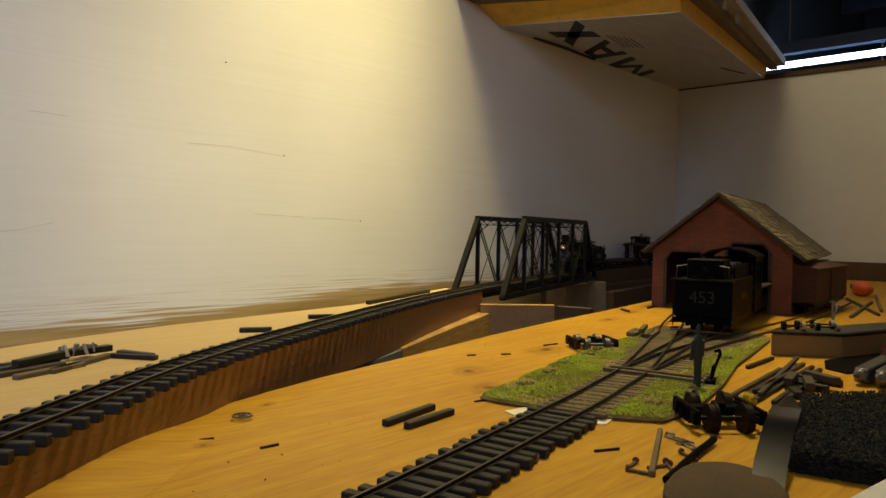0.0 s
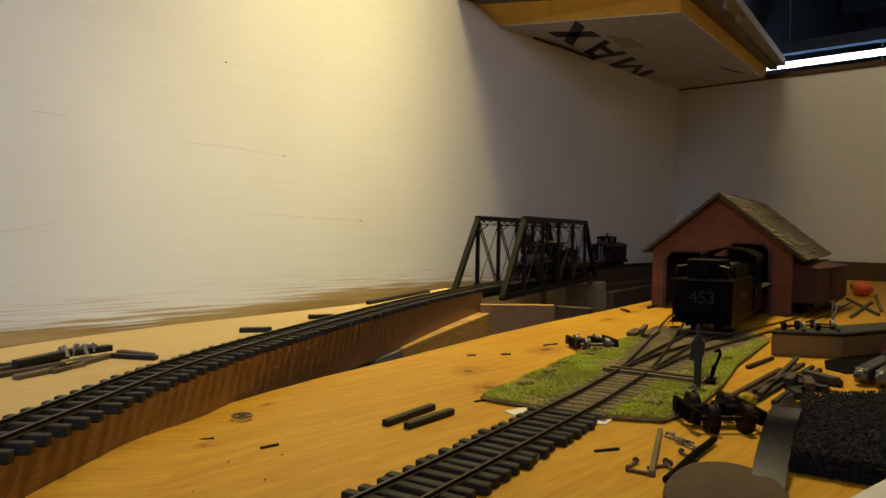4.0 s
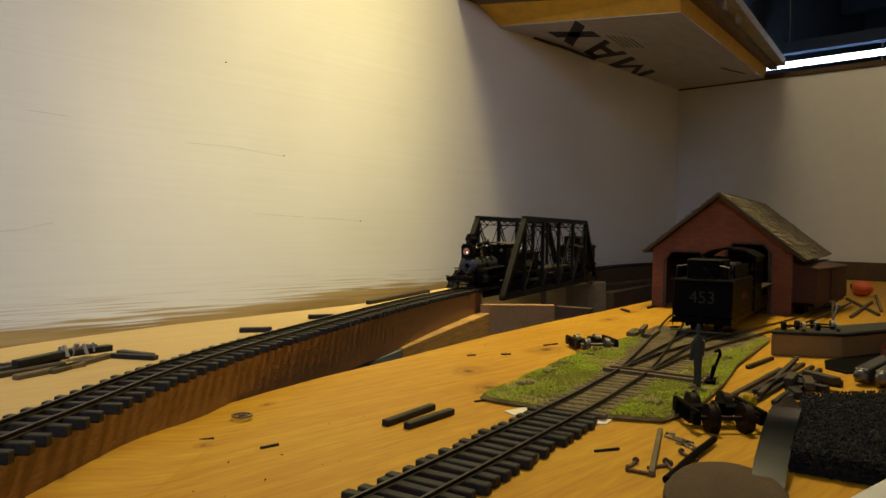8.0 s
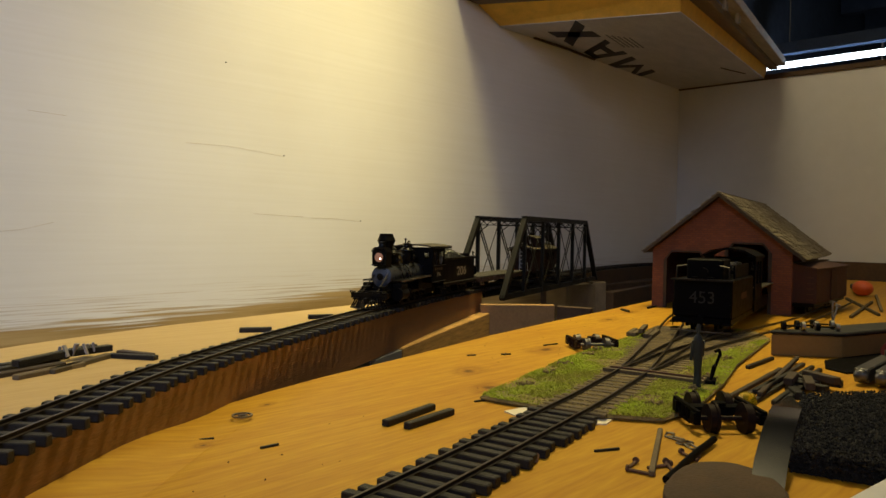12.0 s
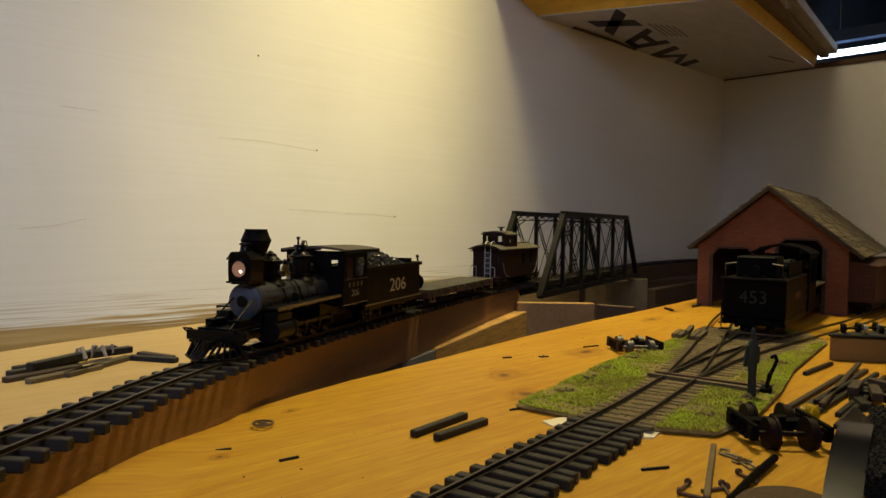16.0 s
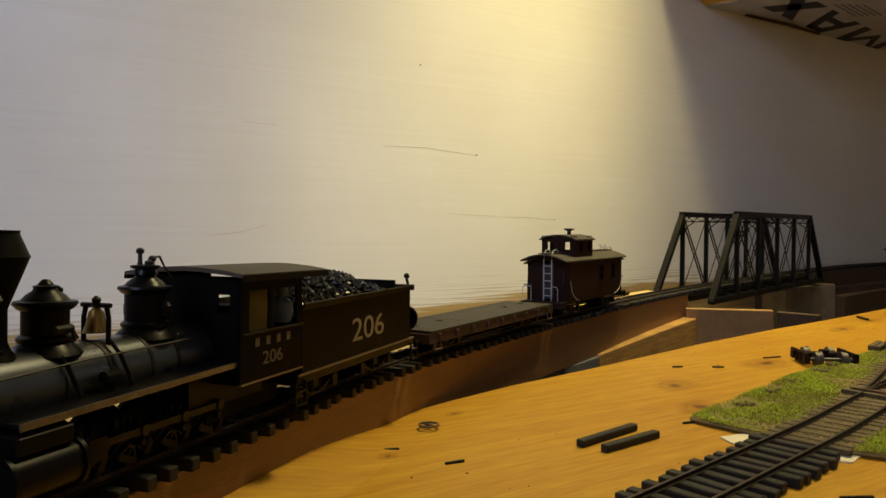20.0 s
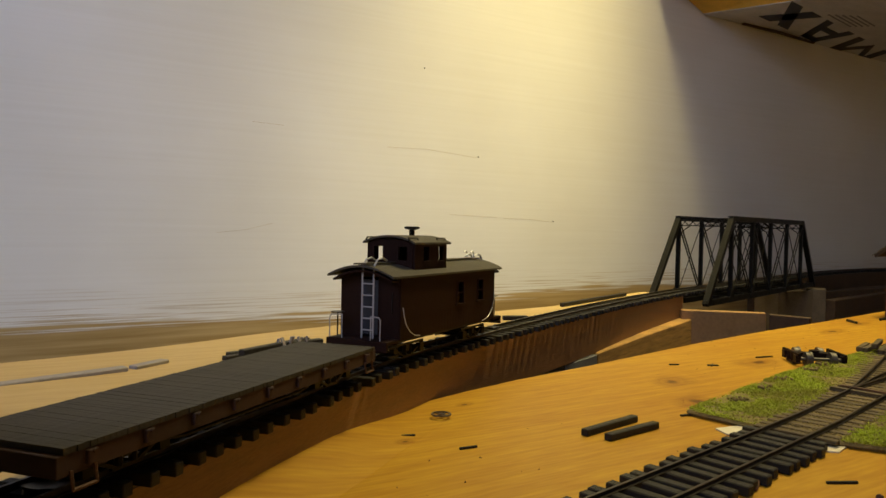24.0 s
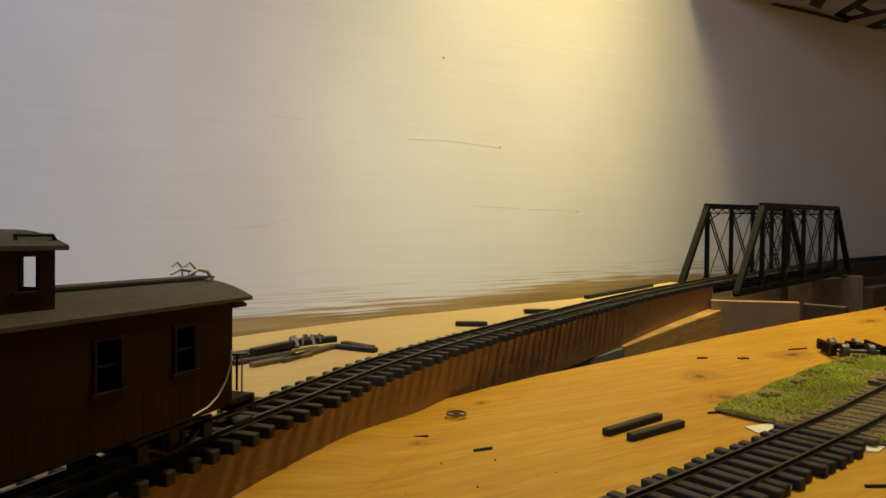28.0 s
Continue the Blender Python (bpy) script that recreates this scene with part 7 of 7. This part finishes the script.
    # the bent steel scraper
    ob = thing("steel_scraper", 0, 0, 0, 0, "bent polished steel scraper blade on the bench", "tool")
    pts = [(22.9, 7.6, 0.16), (24.6, 8.05, 0.55), (27.5, 8.75, 1.0), (30.2, 9.35, 1.15), (31.2, 9.6, 1.0), (34.0, 10.4, 0.55), (36.6, 11.2, 0.3)]
    wid = [0.98, 1.02, 1.06, 1.06, 1.02, 0.7, 0.16]
    bm = bmesh.new()
    rings = []
    for (x, y, z), w in zip(pts, wid):
        n = Vector((-0.25, 0.97, 0)) * w / 2
        c = Vector((x, y, z))
        up = Vector((0, 0, 0.06))
        rings.append([bm.verts.new(q) for q in (c - n - up, c + n - up, c + n + up, c - n + up)])
    for p, q in zip(rings, rings[1:]):
        for i in range(4):
            bm.faces.new((p[i], p[(i + 1) % 4], q[(i + 1) % 4], q[i]))
    bm.faces.new(rings[0])
    bm.faces.new(rings[-1])
    bmesh.ops.recalc_face_normals(bm, faces=bm.faces)
    part("blade", bm, STEEL, ob, "polished steel blade", smooth=True)
    bm = bmesh.new()
    box(bm, 22.75, 7.56, 0.2, 0.5, 1.0, 0.3, rz=14)
    part("tip", bm, BRASS, ob, "brass-coloured blunt end", bevel=0.05)
    # brown leather-like sanding disc
    bm = bmesh.new()
    lathe(bm, [(0.6, 0.0), (1.0, 0.0), (1.02, 0.1), (1.0, 0.3), (0.94, 0.38), (0.3, 0.40)], (0, 0, 0), "z", 36)
    bmesh.ops.scale(bm, vec=(2.55, 1.7, 1), verts=bm.verts)
    rng = random.Random(7)
    for v in bm.verts:
        f = 1 + 0.05 * math.sin(3 * math.atan2(v.co.y, v.co.x)) + rng.uniform(-0.01, 0.01)
        v.co.x *= f
        v.co.y *= f
    p = part("cork_pad", bm, CORK, None, "flat brown cork pad on the plywood", smooth=True)
    p.matrix_basis = pose(21.9 * CM, 8.5 * CM, 0, 0, 0, 12)
    tagged(p, category="pad")
    # dark foam mat
    bm = bmesh.new()
    n, m = 60, 34
    a, b, c, d = Vector((25.9, 7.8)), Vector((26.6, 4.0)), Vector((41.0, 6.0)), Vector((35.2, 10.2))
    grid = []
    for i in range(n + 1):
        row = []
        for j in range(m + 1):
            u, v = i / n, j / m
            q = (a.lerp(d, u)).lerp(b.lerp(c, u), v)
            e = min(i, j, n - i, m - j)
            z = 0.02 if e == 0 else 0.75 + 0.16 * noise.noise((q.x * 3.1, q.y * 3.1, 0)) + 0.14 * noise.noise((q.x * 8, q.y * 8, 5)) + rng.uniform(-0.06, 0.06)
            jit = 0.08 * noise.noise((q.x * 2, q.y * 2, 9)) if e else 0
            row.append(bm.verts.new((q.x + jit, q.y + jit, z)))
        grid.append(row)
    for i in range(n):
        for j in range(m):
            bm.faces.new((grid[i][j], grid[i + 1][j], grid[i + 1][j + 1], grid[i][j + 1]))
    bmesh.ops.recalc_face_normals(bm, faces=bm.faces)
    tagged(part("foam_mat", bm, DARKFOAM, None, "rough black scatter foam mat on the bench"), category="mat")
    spots = []
    for k in range(6000):
        u, v = rng.uniform(0.005, 0.995), rng.uniform(0.0, 1.0)
        q = (a.lerp(d, u)).lerp(b.lerp(c, u), v)
        spots.append((q.x, q.y, 0.78 + rng.uniform(-0.1, 0.16), rng.uniform(0.03, 0.09)))
    for k in range(1500):
        u = rng.uniform(0.0, 1.0)
        q = a.lerp(b, u) if k % 3 else a.lerp(d, u)
        spots.append((q.x + rng.uniform(-0.1, 0.1), q.y + rng.uniform(-0.1, 0.1), rng.uniform(0.03, 0.85), rng.uniform(0.03, 0.09)))
    grains("scatter_crumbs", spots, DARKFOAM, "coarse black scatter crumbs on the mat", "scatter")
    # pliers with red grips
    ob = thing("pliers", 46.8, 9.2, 0, -2, "steel pliers with red grips on the bench", "pliers")
    for s in (-1, 1):
        bm = bmesh.new()
        beam(bm, (-3.0, s * 0.5, 0.55), (2.0, s * 0.45, 0.7), 0.75, 0.8)
        ball(bm, (-3.0, s * 0.5, 0.55), 0.42, 2)
        part("jaw", bm, STEELDARK, ob, "dark steel jaw", bevel=0.12, smooth=True)
        bm = bmesh.new()
        wire(bm, [(4.5, s * 0.9, 1.0), (8, s * 1.2, 1.1), (13, s * 1.5, 1.0)], 0.55, 10)
        part("grip", bm, REDGRIP, ob, "red rubber grip", smooth=True)
    bm = bmesh.new()
    rod(bm, (2.8, 0, 0.2), (2.8, 0, 1.3), 0.8, seg=16)
    part("pivot", bm, STEELDARK, ob, smooth=True)
    # white plastic edge close to the lens
    bm = bmesh.new()
    prism(bm, [(20.6, 4.4), (22.4, 5.55), (24.3, 5.3), (27.0, 4.9), (30, 3.6), (26, 0.5), (21, 1.5)], 0, 0.6)
    tagged(part("white_tray", bm, WHITEPLASTIC, None, "white plastic tray lying on the plywood", bevel=0.2, smooth=True), category="tray")
    # bent dark tube, wood stick, spikes, wire links
    bm = bmesh.new()
    wire(bm, [(21.7, 10.3, 0.14), (22.8, 10.45, 0.14), (24.4, 10.7, 0.16), (27.2, 11.0, 0.2)], 0.13, 8)
    tagged(part("bent_tube", bm, BLACKMATT, None, "bent dark metal tube on the plywood", smooth=True), category="tube")
    loose_tie(22.0, 10.95, 27.2, 13.2, 0, 0.2, 0.2, TIE_GREY, "wood_stick", "pale split wood stick on the plywood", "wood strips")
    for x, y, a in ((22.4, 11.9, 10), (23.0, 11.2, -25), (23.2, 10.9, 40), (22.0, 11.3, 100), (24.8, 10.9, 60), (25.4, 10.8, 20)):
        bm = bmesh.new()
        rod(bm, (-0.45, 0, 0.07), (0.45, 0, 0.07), 0.06, seg=6)
        rod(bm, (0.45, 0, 0.12), (0.53, 0, 0.12), 0.12, seg=8)
        p = part("track_spike", bm, RUST, None, "small rusty track spike on the plywood")
        p.matrix_basis = pose(x * CM, y * CM, 0, 0, 0, a)
        tagged(p, category="spike", group="track spikes")
    for x, y, a in ((27.0, 12.7, 20), (26.7, 12.3, 80), (26.4, 11.8, -20), (26.1, 11.4, 50)):
        bm = bmesh.new()
        wire(bm, [(-0.3, -0.14, 0.05), (0.3, -0.14, 0.05), (0.3, 0.14, 0.05), (-0.3, 0.14, 0.05), (-0.3, -0.14, 0.05)], 0.04, 5)
        p = part("wire_link", bm, WORN, None, "small bent wire link on the plywood")
        p.matrix_basis = pose(x * CM, y * CM, 0, 0, 0, a)
        tagged(p, category="wire", group="wire links")


def build_left_bits():
    """Scrap on the roadbed board behind the main line."""
    z = BED
    rng = random.Random(3)
    data = ((8.6, 33.2, 11.6, 34.2, 0, TIE_BROWN), (9.0, 34.4, 11.8, 35.4, 0, TIE), (9.4, 35.3, 12.4, 36.0, 0, TIE), (10.6, 32.7, 13.9, 35.0, 0.0, TIE_GREY), (9.6, 33.8, 13.6, 36.0, 0.34, TIE), (11.8, 35.2, 14.2, 35.6, 0.3, TIE),
            (13.9, 35.0, 15.2, 33.0, 0, TIE), (14.6, 35.6, 15.3, 33.6, 0.0, TIE_BROWN), (9.2, 32.4, 12.2, 33.6, 0, TIE_GREY))
    for x0, y0, x1, y1, dz, mat in data:
        loose_tie(x0, y0 - 0.9, x1, y1 - 0.9, z + dz, 0.4, 0.3, mat, "scrap_tie", "weathered dark scrap tie in a loose heap", "scrap ties")
    bm = bmesh.new()
    for k in range(7):
        box(bm, 11.8 + k * 0.24 + rng.uniform(-0.1, 0.1), 34.2 + rng.uniform(-0.2, 0.2), z + 0.62, 0.16, 0.1, rng.uniform(0.3, 0.6), rz=rng.uniform(0, 90), rx=rng.uniform(-50, 50))
    tagged(part("plastic_sprue", bm, SPRUE, None, "clear grey plastic sprue scrap on the ties"), category="sprue")
    for x0, y0, x1, y1 in ((23.0, 37.9, 24.6, 36.9), (30.0, 40.6, 31.6, 39.9)):
        loose_tie(x0, y0, x1, y1, z, 0.4, 0.3, TIE, "spare_tie", "spare dark tie lying beside the main line", "spare ties")
    bm = bmesh.new()
    beam(bm, (39.6, 45.4, z + 0.16), (52.0, 50.4, z + 0.16), 0.4, 0.32)
    tagged(part("guard_timber", bm, TIE, None, "long dark guard timber beside the main line", bevel=0.03), category="timber")
    loose_tie(-8, 29.2, 4.8, 33.0, z, 0.55, 0.3, SPRUE, "grey_strip", "long grey wood strip behind the main line", "grey strips")
    loose_tie(5.1, 33.2, 6.6, 34.2, z, 0.5, 0.26, SPRUE, "grey_strip", "short grey wood strip behind the main line", "grey strips")
    bm = bmesh.new()
    prism(bm, [(-6, 24.5), (0, 28.2), (1.9, 30.1), (1.0, 31.0), (-8, 27.5)], z + 0.004, z + 0.05)
    tagged(part("tape_scrap", bm, TAPE, None, "shiny scrap of clear tape on the board"), category="tape")


# ---- the place, put together ----
build_room()
build_shelf()
build_tube()
build_bench()
build_bridge()
build_shed()
track("main_line_track", [q for q in MAIN_LINE], BED, "dark stained ties with brown rails along the roadbed edge", lift=rise)
GRASS_LINES = [yard_line(p)[::4] for p in (YARD, LEFT_LEG, MID_LEG, RIGHT_LEG)]
build_grass()
build_yard_track()
build_loose()
build_specks()
free_truck(43.6, 26.4, 52, BRIGHTWHEEL, WHEELBROWN, "loose freight truck with bright metal wheels on the plywood", r=0.42, base=0.95)
free_truck(30.0, 12.0, 44, WHEELBROWN, BLACKMATT, "loose dark brown freight truck on the plywood", r=0.58)
build_figurine()
build_parked()
build_boxcar()
build_clutter()
build_left_bits()
(locomotive, rods), tender, flat_car, caboose = build_locomotive(), build_tender(), build_flat(), build_caboose()
driver = build_driver()

SPEED, START = 5.326, 51.19        # cm a second, and where the stack is on the line at 0 s


def run(t):
    """How far the stack has come; the train is still gathering speed on the bridge."""
    return START + SPEED * t + 7.7 * max(0.0, 1 - t / 9) ** 1.5


def on_track(t, middle, half):
    """A vehicle's pose from the two points on which it stands; its own origin is the stack."""
    s = run(t) + middle
    fx, fy, _ = main_at(s + half)
    bx, by, _ = main_at(s - half)
    zf, zb = rise(s + half), rise(s - half)
    nose = math.degrees(math.atan2(zf - zb, 2 * half))
    m = pose((fx + bx) / 2 * CM, (fy + by) / 2 * CM, (RAIL_TOP + (zf + zb) / 2) * CM, 0, 0, math.degrees(math.atan2(fy - by, fx - bx))) @ pose(0, 0, 0, 0, -nose, 0)
    return m @ Matrix.Translation((-middle * CM, 0, 0))


def motions():
    halves = [i * 0.5 for i in range(57)]
    tenths = [i * 0.1 for i in range(281)]
    for ob, middle, half in ((locomotive, -2.75, 3.6), (tender, -13.2, 2.2), (flat_car, -26.5, 5.2), (caboose, -42.05, 3.4)):
        walk(ob, [(t, on_track(t, middle, half)) for t in halves])
    walk(driver, [(t, on_track(t, -2.75, 3.6) @ pose(-0.085, 0.013, 0.0295)) for t in halves])
    for ob, x, z, r in WHEELS:
        walk(ob, [(t, pose(x * CM, 0, z * CM, 0, math.degrees((run(t) - START) / r), 0)) for t in tenths])
    for ob in rods:
        walk(ob, [(t, pose(0.28 * math.sin((run(t) - START) / 0.68) * CM, 0, 0.28 * math.cos((run(t) - START) / 0.68) * CM)) for t in tenths])


motions()
